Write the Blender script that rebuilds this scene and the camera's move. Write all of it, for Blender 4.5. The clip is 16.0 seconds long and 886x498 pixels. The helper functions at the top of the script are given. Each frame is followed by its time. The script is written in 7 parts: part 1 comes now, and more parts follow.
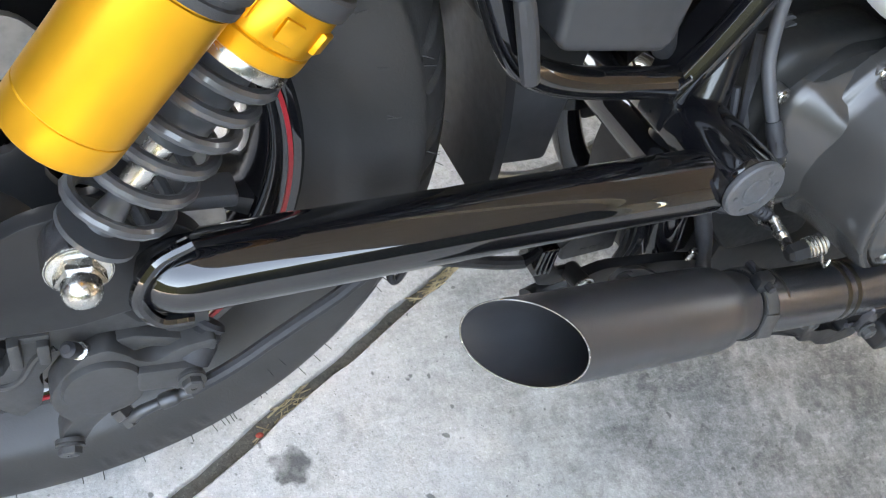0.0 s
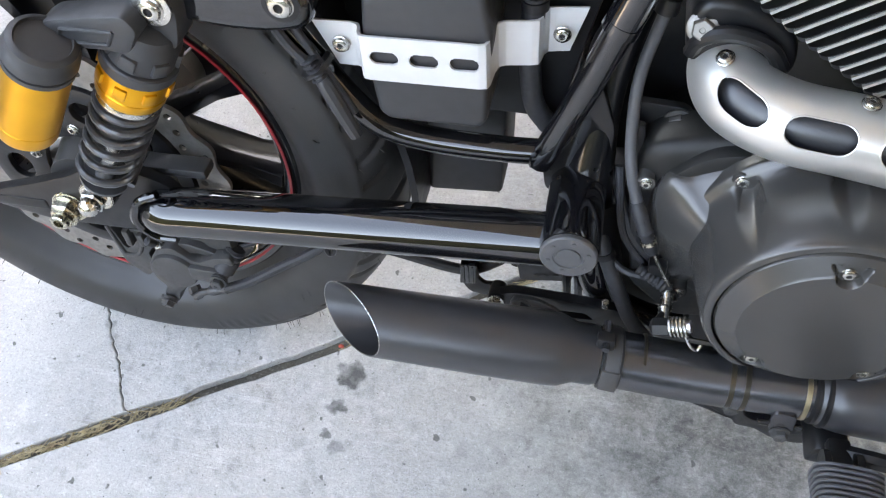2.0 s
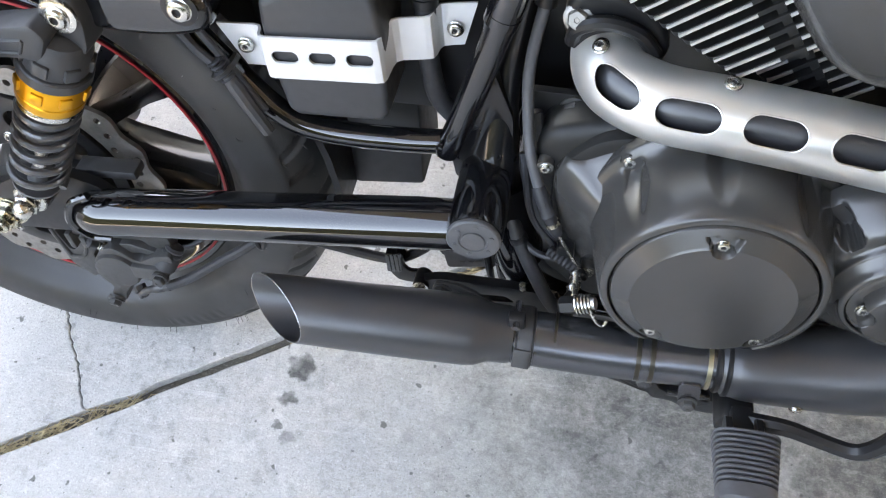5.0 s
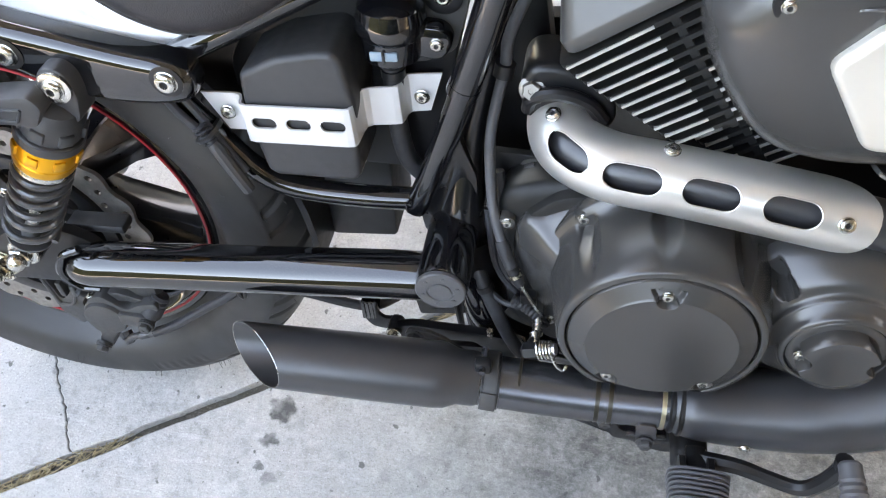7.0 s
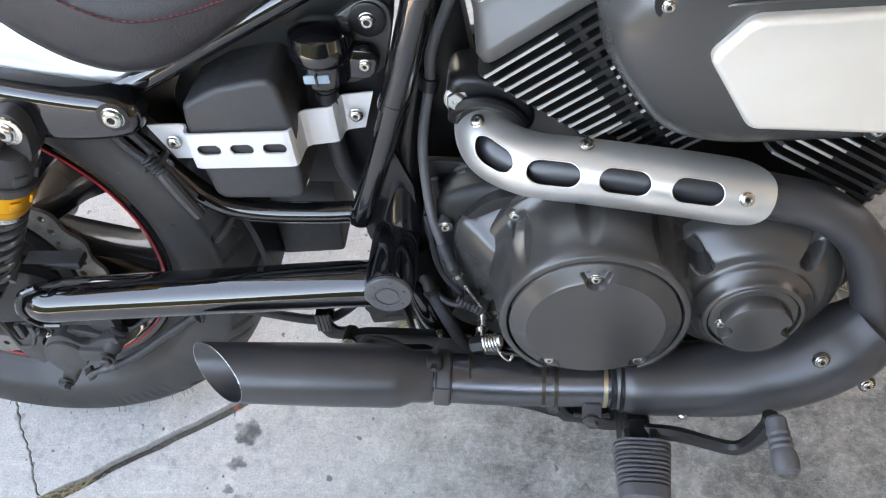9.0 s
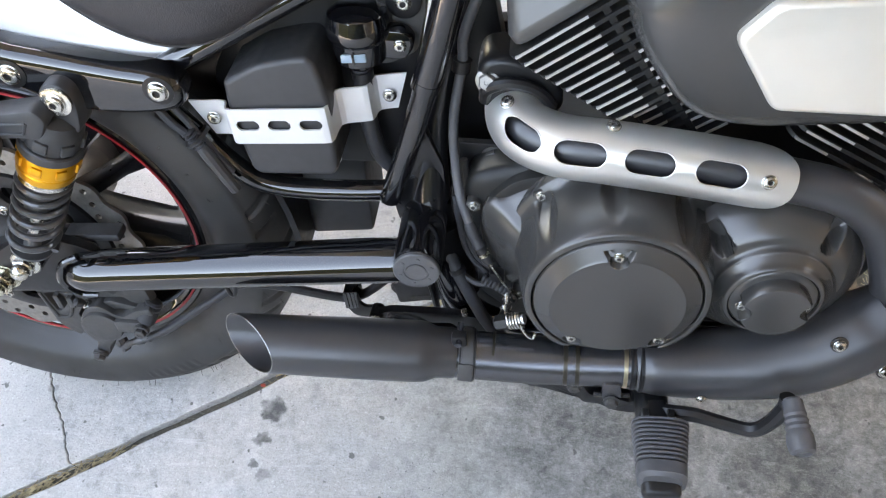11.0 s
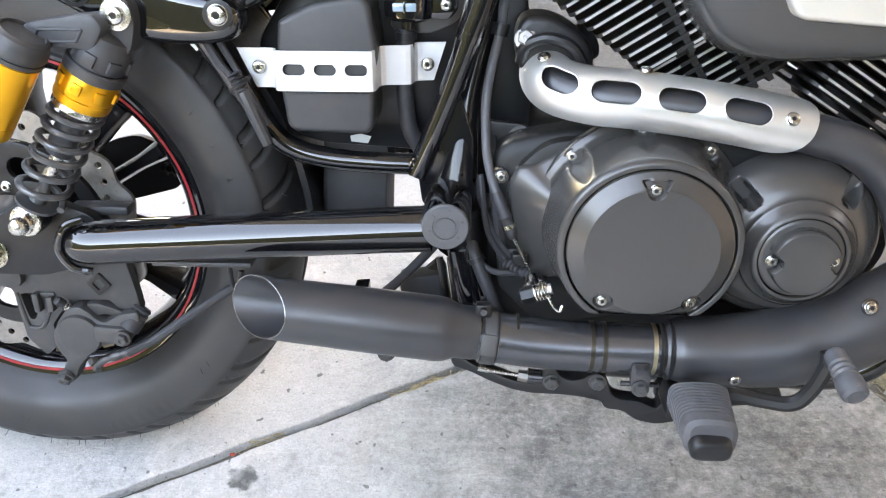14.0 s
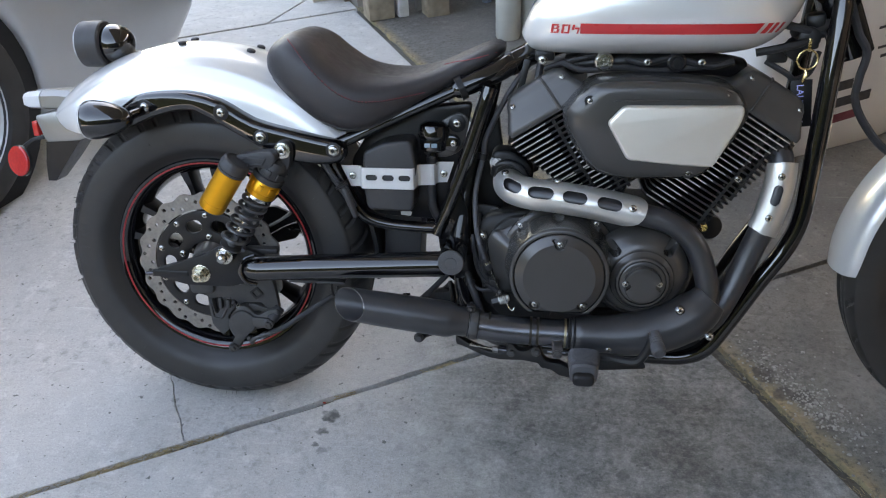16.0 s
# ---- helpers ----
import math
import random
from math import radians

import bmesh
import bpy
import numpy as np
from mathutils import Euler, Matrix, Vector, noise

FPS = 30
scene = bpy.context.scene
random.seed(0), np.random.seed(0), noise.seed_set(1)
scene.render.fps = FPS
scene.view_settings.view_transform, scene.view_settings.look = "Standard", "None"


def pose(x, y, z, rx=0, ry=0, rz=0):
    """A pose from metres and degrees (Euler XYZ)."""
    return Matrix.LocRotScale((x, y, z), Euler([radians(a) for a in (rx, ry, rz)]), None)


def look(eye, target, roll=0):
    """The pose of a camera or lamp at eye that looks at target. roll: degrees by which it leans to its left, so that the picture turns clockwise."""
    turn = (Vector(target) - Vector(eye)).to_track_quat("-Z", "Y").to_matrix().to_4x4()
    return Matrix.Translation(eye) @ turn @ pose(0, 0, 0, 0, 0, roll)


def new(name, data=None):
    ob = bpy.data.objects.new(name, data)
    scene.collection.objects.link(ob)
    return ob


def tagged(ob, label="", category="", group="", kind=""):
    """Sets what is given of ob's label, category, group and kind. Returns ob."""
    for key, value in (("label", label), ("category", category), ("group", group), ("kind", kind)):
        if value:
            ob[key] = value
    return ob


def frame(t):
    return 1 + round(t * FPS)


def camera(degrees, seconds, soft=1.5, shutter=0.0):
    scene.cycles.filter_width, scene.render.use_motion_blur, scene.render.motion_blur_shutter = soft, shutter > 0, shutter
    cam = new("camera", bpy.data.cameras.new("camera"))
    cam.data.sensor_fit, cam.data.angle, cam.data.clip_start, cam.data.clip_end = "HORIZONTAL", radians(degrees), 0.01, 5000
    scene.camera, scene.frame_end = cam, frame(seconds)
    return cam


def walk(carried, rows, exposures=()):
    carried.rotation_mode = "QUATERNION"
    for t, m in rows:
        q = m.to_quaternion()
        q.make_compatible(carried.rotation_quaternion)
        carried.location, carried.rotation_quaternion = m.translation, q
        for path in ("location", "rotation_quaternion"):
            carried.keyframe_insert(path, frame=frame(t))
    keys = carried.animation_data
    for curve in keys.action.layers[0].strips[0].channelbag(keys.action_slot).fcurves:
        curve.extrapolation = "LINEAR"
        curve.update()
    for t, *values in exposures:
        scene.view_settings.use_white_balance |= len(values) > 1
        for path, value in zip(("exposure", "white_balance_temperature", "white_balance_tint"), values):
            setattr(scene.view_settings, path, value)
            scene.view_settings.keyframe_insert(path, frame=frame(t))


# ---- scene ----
cam = camera(57.0, 16.0, 1.15)
PATH = [
    (0, (0.063, -0.279, 0.785), (0.889, 0.579, -0.822), 29.8),
    (0.5, (0.258, -0.371, 0.894), (0.515, 0.511, -0.882), 12.3),
    (1, (0.438, -0.423, 0.963), (0.264, 0.439, -0.833), -6.9),
    (1.5, (0.473, -0.385, 0.98), (0.151, 0.482, -0.794), -12.8),
    (2, (0.519, -0.368, 1.013), (0.164, 0.496, -0.756), -13.1),
    (2.5, (0.583, -0.385, 1.016), (0.18, 0.463, -0.75), -15.1),
    (3, (0.621, -0.391, 1.029), (0.169, 0.462, -0.723), -17.0),
    (3.5, (0.635, -0.399, 1.032), (0.167, 0.459, -0.713), -16.6),
    (6, (0.582, -0.372, 1.026), (0.305, 0.499, -0.753), -12.9),
    (6.5, (0.604, -0.386, 1.051), (0.331, 0.507, -0.718), -12.1),
    (7, (0.626, -0.389, 1.076), (0.292, 0.561, -0.652), -12.7),
    (7.5, (0.645, -0.397, 1.081), (0.268, 0.579, -0.624), -13.7),
    (8, (0.632, -0.406, 1.092), (0.319, 0.599, -0.609), -12.3),
    (8.5, (0.629, -0.422, 1.099), (0.384, 0.591, -0.608), -11.8),
    (8.7, (0.635, -0.428, 1.105), (0.415, 0.595, -0.6), -11.4),
    (10.8, (0.66, -0.449, 1.112), (0.372, 0.562, -0.589), -12.9),
    (11, (0.64, -0.466, 1.116), (0.367, 0.556, -0.581), -12.3),
    (11.5, (0.611, -0.489, 1.111), (0.391, 0.586, -0.561), -9.5),
    (12, (0.613, -0.501, 1.111), (0.438, 0.62, -0.536), -7.5),
    (12.5, (0.606, -0.528, 1.076), (0.474, 0.698, -0.499), -5.1),
    (13, (0.597, -0.557, 1.003), (0.469, 0.772, -0.486), -3.7),
    (13.5, (0.6, -0.649, 0.927), (0.466, 0.772, -0.475), -2.9),
    (14, (0.54, -0.718, 0.891), (0.44, 0.857, -0.337), -1.1),
    (14.5, (0.526, -0.81, 0.935), (0.414, 0.803, -0.242), -1.3),
    (15, (0.54, -0.939, 1.071), (0.413, 0.692, -0.08), -1.0),
    (15.5, (0.621, -1.153, 1.193), (0.449, 0.469, 0.035), -1.5),
    (16, (0.657, -1.275, 1.277), (0.429, 0.359, 0.147), -2.6),
]
walk(cam, [(t, look(eye, target, roll)) for t, eye, target, roll in PATH],
     exposures=[(0.0, 4.90, 10150, 14), (0.5, 4.90, 10750, 16), (1.0, 4.39, 10150, 16), (1.5, 4.34, 10050, 16), (2.0, 4.62, 10050, 16), (2.5, 4.62, 10050, 16), (3.0, 4.59, 10050, 16), (6.0, 4.76, 10050, 16), (8.0, 4.67, 9850, 16), (12.0, 4.62, 9850, 16), (13.5, 5.08, 10200, 17), (14.5, 5.06, 10100, 16), (15.0, 4.60, 9500, 15), (15.5, 3.92, 9100, 14), (16.0, 3.60, 9000, 15)])

# ---- light: open shade before a garage, sky from the driveway side ----
SUN_AZ, SUN_EL = 62.0, 32.0   # degrees from +x towards +y; the house stands in its way
world = bpy.data.worlds.new("sky")
scene.world = world
world.use_nodes = True
wn = world.node_tree
sky = wn.nodes.new("ShaderNodeTexSky")
sky.sky_type, sky.sun_disc = "NISHITA", False
sky.sun_elevation, sky.sun_rotation = radians(SUN_EL), radians(90 - SUN_AZ)
sky.air_density, sky.dust_density = 1.0, 1.5
wn.links.new(sky.outputs[0], wn.nodes["Background"].inputs[0])
wn.nodes["Background"].inputs[1].default_value = 0.15
sun = new("sun", bpy.data.lights.new("sun", "SUN"))
sun.data.energy, sun.data.angle, sun.data.color = 3.0, radians(0.55), (1.0, 0.94, 0.84)
sun_to = Vector((math.cos(radians(SUN_AZ)) * math.cos(radians(SUN_EL)), math.sin(radians(SUN_AZ)) * math.cos(radians(SUN_EL)), math.sin(radians(SUN_EL))))
sun.matrix_world = look(sun_to * 20, (0, 0, 0))


# ---- materials ----
def material(name, color, rough=0.5, metal=0.0, coat=0.0, var=0.15, scale=30.0, bump=0.0, bump_scale=200.0, spec=0.5, rough_var=0.1, coat_rough=0.03):
    m = bpy.data.materials.new(name)
    m.use_nodes = True
    t = m.node_tree
    b = t.nodes["Principled BSDF"]
    b.inputs["Metallic"].default_value = metal
    b.inputs["Coat Weight"].default_value = coat
    b.inputs["Coat Roughness"].default_value = coat_rough
    b.inputs["Specular IOR Level"].default_value = spec
    co = t.nodes.new("ShaderNodeTexCoord")
    n1 = t.nodes.new("ShaderNodeTexNoise")
    n1.inputs["Scale"].default_value, n1.inputs["Detail"].default_value = scale, 6
    t.links.new(co.outputs["Object"], n1.inputs["Vector"])
    ramp = t.nodes.new("ShaderNodeMapRange")
    ramp.inputs["From Min"].default_value, ramp.inputs["From Max"].default_value = 0.3, 0.7
    ramp.inputs["To Min"].default_value, ramp.inputs["To Max"].default_value = 1 - var, 1 + var
    t.links.new(n1.outputs["Fac"], ramp.inputs["Value"])
    mul = t.nodes.new("ShaderNodeVectorMath")
    mul.operation = "SCALE"
    mul.inputs[0].default_value = color
    t.links.new(ramp.outputs[0], mul.inputs["Scale"])
    t.links.new(mul.outputs[0], b.inputs["Base Color"])
    r2 = t.nodes.new("ShaderNodeMapRange")
    r2.inputs["From Min"].default_value, r2.inputs["From Max"].default_value = 0.3, 0.7
    r2.inputs["To Min"].default_value, r2.inputs["To Max"].default_value = max(rough - rough_var * rough, 0.01), min(rough + rough_var * rough * 2, 1)
    n2 = t.nodes.new("ShaderNodeTexNoise")
    n2.inputs["Scale"].default_value, n2.inputs["Detail"].default_value = scale * 3.1, 4
    t.links.new(co.outputs["Object"], n2.inputs["Vector"])
    t.links.new(n2.outputs["Fac"], r2.inputs["Value"])
    t.links.new(r2.outputs[0], b.inputs["Roughness"])
    if bump:
        n3 = t.nodes.new("ShaderNodeTexNoise")
        n3.inputs["Scale"].default_value, n3.inputs["Detail"].default_value = bump_scale, 3
        t.links.new(co.outputs["Object"], n3.inputs["Vector"])
        bp = t.nodes.new("ShaderNodeBump")
        bp.inputs["Strength"].default_value, bp.inputs["Distance"].default_value = bump, 0.001
        t.links.new(n3.outputs["Fac"], bp.inputs["Height"])
        t.links.new(bp.outputs[0], b.inputs["Normal"])
    return m


GLOSS = material("gloss_black_paint", (0.005, 0.005, 0.006), 0.2, coat=1.0, var=0.1, rough_var=0.2, spec=0.05, coat_rough=0.02)
GLOSS.node_tree.nodes["Principled BSDF"].inputs["Coat IOR"].default_value = 1.66
# dimmer copy of the gloss black, for pivot parts and spokes that lie in shade
SHADEGLOSS = material("shaded_gloss_black_paint", (0.006, 0.006, 0.007), 0.3, coat=0.7, var=0.1, rough_var=0.1, spec=0.1, coat_rough=0.08)
SATIN = material("dark_grey_engine_paint", (0.072, 0.069, 0.067), 0.34, metal=0.3, var=0.08, scale=14, bump=0.05, bump_scale=900, rough_var=0.0)
COVER = material("satin_charcoal_paint", (0.074, 0.0715, 0.07), 0.27, metal=0.5, var=0.06, scale=10, bump=0.04, bump_scale=1000, rough_var=0.0)
MATTE = material("matte_black_exhaust", (0.028, 0.028, 0.031), 0.33, spec=0.7, var=0.12, scale=18, bump=0.08, bump_scale=900)
BARE = material("black_plated_steel", (0.085, 0.083, 0.089), 0.22, metal=0.8, var=0.06, scale=9, rough_var=0.0)
HOSEFIT = material("dull_plated_fitting", (0.07, 0.07, 0.072), 0.4, metal=0.7, var=0.2, scale=80)
TINT = material("brown_heat_tint", (0.060, 0.053, 0.042), 0.3, metal=0.8, var=0.08, scale=30)
STRAWTINT = material("straw_heat_tint", (0.42, 0.36, 0.25), 0.32, metal=0.9, var=0.08, scale=40)
LINKM = material("blued_pipe_steel", (0.115, 0.118, 0.130), 0.27, metal=0.85, var=0.04, scale=9, rough_var=0.0)
PLASTIC = material("black_plastic", (0.032, 0.032, 0.034), 0.48, var=0.1, scale=30, bump=0.12, bump_scale=1400)
DEEP = material("black_steel_bracket", (0.010, 0.010, 0.011), 0.34, spec=0.35, var=0.2, scale=40, bump=0.05)
FIN = material("black_fin", (0.011, 0.011, 0.011), 0.45, spec=0.3, var=0.2, scale=60)
BRIGHT = material("machined_aluminium", (0.6, 0.59, 0.57), 0.35, metal=0.85, var=0.06, scale=80)
BRUSHED = material("brushed_silver_shield", (0.64, 0.625, 0.595), 0.34, metal=0.8, var=0.07, scale=12, rough_var=0.0, bump=0.05, bump_scale=700)
ALLOY = material("pale_anodised_aluminium", (0.62, 0.62, 0.62), 0.42, metal=0.35, var=0.04, scale=40, bump=0.06, bump_scale=1500, rough_var=0.0)
CHROME = material("bright_zinc", (0.52, 0.51, 0.48), 0.24, metal=1.0, var=0.15, scale=120)
ZINC = material("yellow_zinc", (0.5, 0.47, 0.38), 0.25, metal=1.0, var=0.2, scale=100)
GOLD = material("gold_anodised", (0.76, 0.35, 0.025), 0.32, metal=0.8, var=0.06, scale=30, rough_var=0.0)
RUBBER = material("black_rubber", (0.021, 0.021, 0.024), 0.58, var=0.15, scale=50, bump=0.1, bump_scale=900)
TYRE = material("tyre_rubber", (0.027, 0.0255, 0.025), 0.45, var=0.18, scale=9, bump=0.15, bump_scale=500, rough_var=0.15)
RIMRED = material("dull_red_rim_stripe", (0.34, 0.014, 0.02), 0.4, var=0.1)
RED = material("red_stripe", (0.55, 0.02, 0.025), 0.3, coat=0.4, var=0.05)
PEARL = material("pearl_white_silver_paint", (0.72, 0.72, 0.71), 0.28, metal=0.35, coat=1.0, var=0.0, scale=20, rough_var=0.0)
TAILSILVER = material("tail_silver_paint", (0.27, 0.26, 0.245), 0.34, metal=0.5, coat=0.6, var=0.04, scale=14, rough_var=0.0)
PANEL = material("champagne_silver_paint", (0.69, 0.645, 0.575), 0.36, metal=0.55, var=0.04, scale=14, rough_var=0.0)
VINYL = material("seat_vinyl", (0.026, 0.023, 0.025), 0.48, var=0.12, scale=25, bump=0.35, bump_scale=700)
THREAD = material("red_thread", (0.26, 0.03, 0.04), 0.7)
SPRING = material("grey_black_spring", (0.045, 0.046, 0.049), 0.34, coat=0.5, var=0.1)
DISC = material("brushed_disc_steel", (0.25, 0.235, 0.22), 0.42, metal=0.9, var=0.12, scale=60, rough_var=0.3)
CALIPER = material("dark_caliper_paint", (0.04, 0.039, 0.039), 0.5, var=0.12, scale=60, bump=0.1, bump_scale=700)
CLEAR = material("clear_lens", (0.6, 0.6, 0.6), 0.1, var=0.02, spec=0.7)
REDLENS = material("red_reflector", (0.55, 0.02, 0.02), 0.15, coat=0.6, var=0.1, scale=200)
FLUID = material("fluid_window", (0.18, 0.26, 0.32), 0.2, coat=1.0, var=0.05)
BRASS = material("brass", (0.75, 0.56, 0.26), 0.25, metal=1.0, var=0.1, scale=100)
CABLE = material("dark_grey_cable_sheath", (0.062, 0.062, 0.067), 0.5, var=0.1, scale=60)
PEGRUB = material("worn_peg_rubber", (0.060, 0.060, 0.065), 0.52, var=0.12, scale=60, bump=0.08, bump_scale=900)
CAPGREY = material("grey_moulded_plastic", (0.07, 0.07, 0.074), 0.5, var=0.08, scale=60, bump=0.15, bump_scale=1200)
WHITE = material("blue_white_print", (0.5, 0.53, 0.95), 0.6)


# ---- mesh helpers ----
def finish(bm, name, mats, smooth=35):
    bmesh.ops.recalc_face_normals(bm, faces=bm.faces)
    me = bpy.data.meshes.new(name)
    for f in bm.faces:
        f.smooth = True
    bm.to_mesh(me)
    bm.free()
    for m in mats if isinstance(mats, (list, tuple)) else [mats]:
        me.materials.append(m)
    me.set_sharp_from_angle(angle=radians(smooth))
    return me


def part(name, bm, mats, parent=None, label="", smooth=35):
    ob = new(name, finish(bm, name, mats, smooth))
    if parent:
        ob.parent = parent
    return tagged(ob, label)


def thing(name, label, category, group="", kind="", m=None):
    ob = new(name)
    ob.empty_display_size = 0.05
    if m:
        ob.matrix_basis = m
    return tagged(ob, label, category, group, kind)


def spline(pts, res=8):
    """A smooth line through points of any dimension."""
    p = [np.array(q, float) for q in pts]
    p = [2 * p[0] - p[1]] + p + [2 * p[-1] - p[-2]]
    out = []
    for a, b, c, d in zip(p, p[1:], p[2:], p[3:]):
        for k in range(res):
            t = k / res
            out.append(0.5 * (2 * b + (c - a) * t + (2 * a - 5 * b + 4 * c - d) * t * t + (3 * b - a - 3 * c + d) * t ** 3))
    return out + [p[-2]]


def frames(pts):
    """Two cross directions at each point of a line, turned as little as can be."""
    pts = [Vector(p) for p in pts]
    tang = [(pts[min(i + 1, len(pts) - 1)] - pts[max(i - 1, 0)]).normalized() for i in range(len(pts))]
    side = tang[0].cross(Vector((0, 1, 0)) if abs(tang[0].y) < 0.9 else Vector((1, 0, 0))).normalized()
    out = []
    for t in tang:
        side = (side - t * side.dot(t)).normalized()
        out.append((side, t.cross(side).normalized()))
    return out


def rings(bm, rows, closed=True, cap=True, mat=0):
    """Skin rows of points of equal number."""
    vs = [[bm.verts.new(p) for p in row] for row in rows]
    n = len(vs[0])
    for a, b in zip(vs, vs[1:]):
        for k in range(n if closed else n - 1):
            f = bm.faces.new((a[k], a[(k + 1) % n], b[(k + 1) % n], b[k]))
            f.material_index = mat
    if cap and closed:
        for row in (vs[0], vs[-1]):
            bm.faces.new(row).material_index = mat
    return vs


def tube(pts, r, n=14, res=8, smooth=True, bm=None, cap=True, mat=0):
    """A round bar along a line; r is one radius or one for each point."""
    bm = bm or bmesh.new()
    rs = r if isinstance(r, (list, tuple)) else [r] * len(pts)
    q = [np.r_[np.array(p, float), s] for p, s in zip(pts, rs)]
    q = spline(q, res) if smooth else q
    line = [Vector(p[:3]) for p in q]
    fr = frames(line)
    rows = [[p + (a * math.cos(2 * math.pi * k / n) + b * math.sin(2 * math.pi * k / n)) * max(w[3], 1e-4) for k in range(n)] for p, w, (a, b) in zip(line, q, fr)]
    rings(bm, rows, cap=cap, mat=mat)
    return bm


def lathe(profile, origin, axis=(0, -1, 0), n=32, bm=None, cap=True, mat=0):
    """Turn a profile of (radius, distance along the axis)."""
    bm = bm or bmesh.new()
    ax = Vector(axis).normalized()
    u = ax.cross(Vector((0, 0, 1)) if abs(ax.z) < 0.9 else Vector((1, 0, 0))).normalized()
    v = ax.cross(u)
    o = Vector(origin)
    rows = [[o + ax * a + (u * math.cos(2 * math.pi * k / n) + v * math.sin(2 * math.pi * k / n)) * max(r, 1e-4) for k in range(n)] for r, a in profile]
    rings(bm, rows, cap=cap, mat=mat)
    return bm


def rounded(pts, rad, n=5):
    """A closed outline with its corners rounded; rad is one radius or one for each corner."""
    out = []
    m = len(pts)
    for i in range(m):
        p, a, b = Vector(pts[i]), Vector(pts[i - 1]), Vector(pts[(i + 1) % m])
        r = rad[i] if isinstance(rad, (list, tuple)) else rad
        da, db = a - p, b - p
        r = min(r, da.length * 0.48, db.length * 0.48)
        if r < 1e-5:
            out.append(tuple(p))
            continue
        s, e = p + da.normalized() * r, p + db.normalized() * r
        for k in range(n + 1):
            t = k / n
            out.append(tuple(s * (1 - t) ** 2 + p * 2 * t * (1 - t) + e * t * t))
    return out


def oval(cx, cz, length, height, tilt=0.0, n=8):
    """A slot with round ends."""
    r, h = height / 2, length / 2 - height / 2
    c, s = math.cos(radians(tilt)), math.sin(radians(tilt))
    raw = [(h + r * math.cos(a), r * math.sin(a)) for a in np.linspace(-math.pi / 2, math.pi / 2, n)] + [(-h + r * math.cos(a), r * math.sin(a)) for a in np.linspace(math.pi / 2, 1.5 * math.pi, n)]
    return [(cx + x * c - z * s, cz + x * s + z * c) for x, z in raw]


def circle(cx, cz, r, n=16):
    return [(cx + r * math.cos(2 * math.pi * k / n), cz + r * math.sin(2 * math.pi * k / n)) for k in range(n)]


def prism(outline, y0, y1, bevel=0.0, holes=(), seg=2, bm=None, mat=0, bend=None):
    """A plate of an (x, z) outline from y0 (the outer face) to y1. bend(x, z) adds to y."""
    own = bmesh.new()
    loops = [outline, *holes]
    if holes:
        edges = []
        for loop in loops:
            vs = [own.verts.new((x, y0, z)) for x, z in loop]
            edges += [own.edges.new((vs[k], vs[(k + 1) % len(vs)])) for k in range(len(vs))]
        bmesh.ops.triangle_fill(own, use_beauty=True, use_dissolve=False, edges=edges, normal=(0, 1, 0))
    else:
        own.faces.new([own.verts.new((x, y0, z)) for x, z in outline])
    got = bmesh.ops.extrude_face_region(own, geom=own.faces[:])
    for v in got["geom"]:
        if isinstance(v, bmesh.types.BMVert):
            v.co.y = y1
    bmesh.ops.recalc_face_normals(own, faces=own.faces)
    if bevel:
        rim = [e for e in own.edges if len(e.link_faces) == 2 and abs(e.verts[0].co.y - y0) < 1e-6 and abs(e.verts[1].co.y - y0) < 1e-6 and e.calc_face_angle(0) > 0.6]
        bmesh.ops.bevel(own, geom=rim, offset=bevel, segments=seg, profile=0.5, affect="EDGES", clamp_overlap=True)
    if bend:
        for v in own.verts:
            v.co.y += bend(v.co.x, v.co.z)
    for f in own.faces:
        f.material_index = mat
    if bm is None:
        return own
    me = bpy.data.meshes.new("tmp")
    own.to_mesh(me)
    own.free()
    bm.from_mesh(me)
    bpy.data.meshes.remove(me)
    return bm


def pillow(outline, centre, rows_, bend=None, res=2):
    """A domed plate: the (x, z) outline drawn in towards a centre, row by row of (scale, y)."""
    line = [tuple(p) for p in spline(list(outline) + [outline[0]], res)[:-1]] if res > 1 else outline
    cx, cz = centre
    bm = bmesh.new()
    rings(bm, [[Vector((cx + (x - cx) * k, y, cz + (z - cz) * k)) for x, z in line] for k, y in rows_])
    if bend:
        for v in bm.verts:
            v.co.y += bend(v.co.x, v.co.z)
    return bm


def box(c, s, bevel=0.0, m=None, seg=2):
    bm = bmesh.new()
    bmesh.ops.create_cube(bm, size=1.0)
    for v in bm.verts:
        v.co = Vector((v.co.x * s[0], v.co.y * s[1], v.co.z * s[2]))
    if bevel:
        bmesh.ops.bevel(bm, geom=bm.edges[:], offset=bevel, segments=seg, profile=0.5, affect="EDGES")
    bmesh.ops.transform(bm, matrix=Matrix.Translation(c) @ (m or Matrix()), verts=bm.verts)
    return bm


def thicken(bm, thick):
    """Give an open sheet a thickness, to the inner side of its normals."""
    bmesh.ops.recalc_face_normals(bm, faces=bm.faces)
    bm.normal_update()
    old = bm.faces[:]
    rim = [(e.verts[0], e.verts[1]) for e in bm.edges if len(e.link_faces) == 1]
    under = {v: bm.verts.new(v.co - v.normal * thick) for v in bm.verts[:]}
    for f in old:
        bm.faces.new([under[v] for v in reversed(f.verts)])
    for a, b_ in rim:
        bm.faces.new((a, b_, under[b_], under[a]))
    return bm


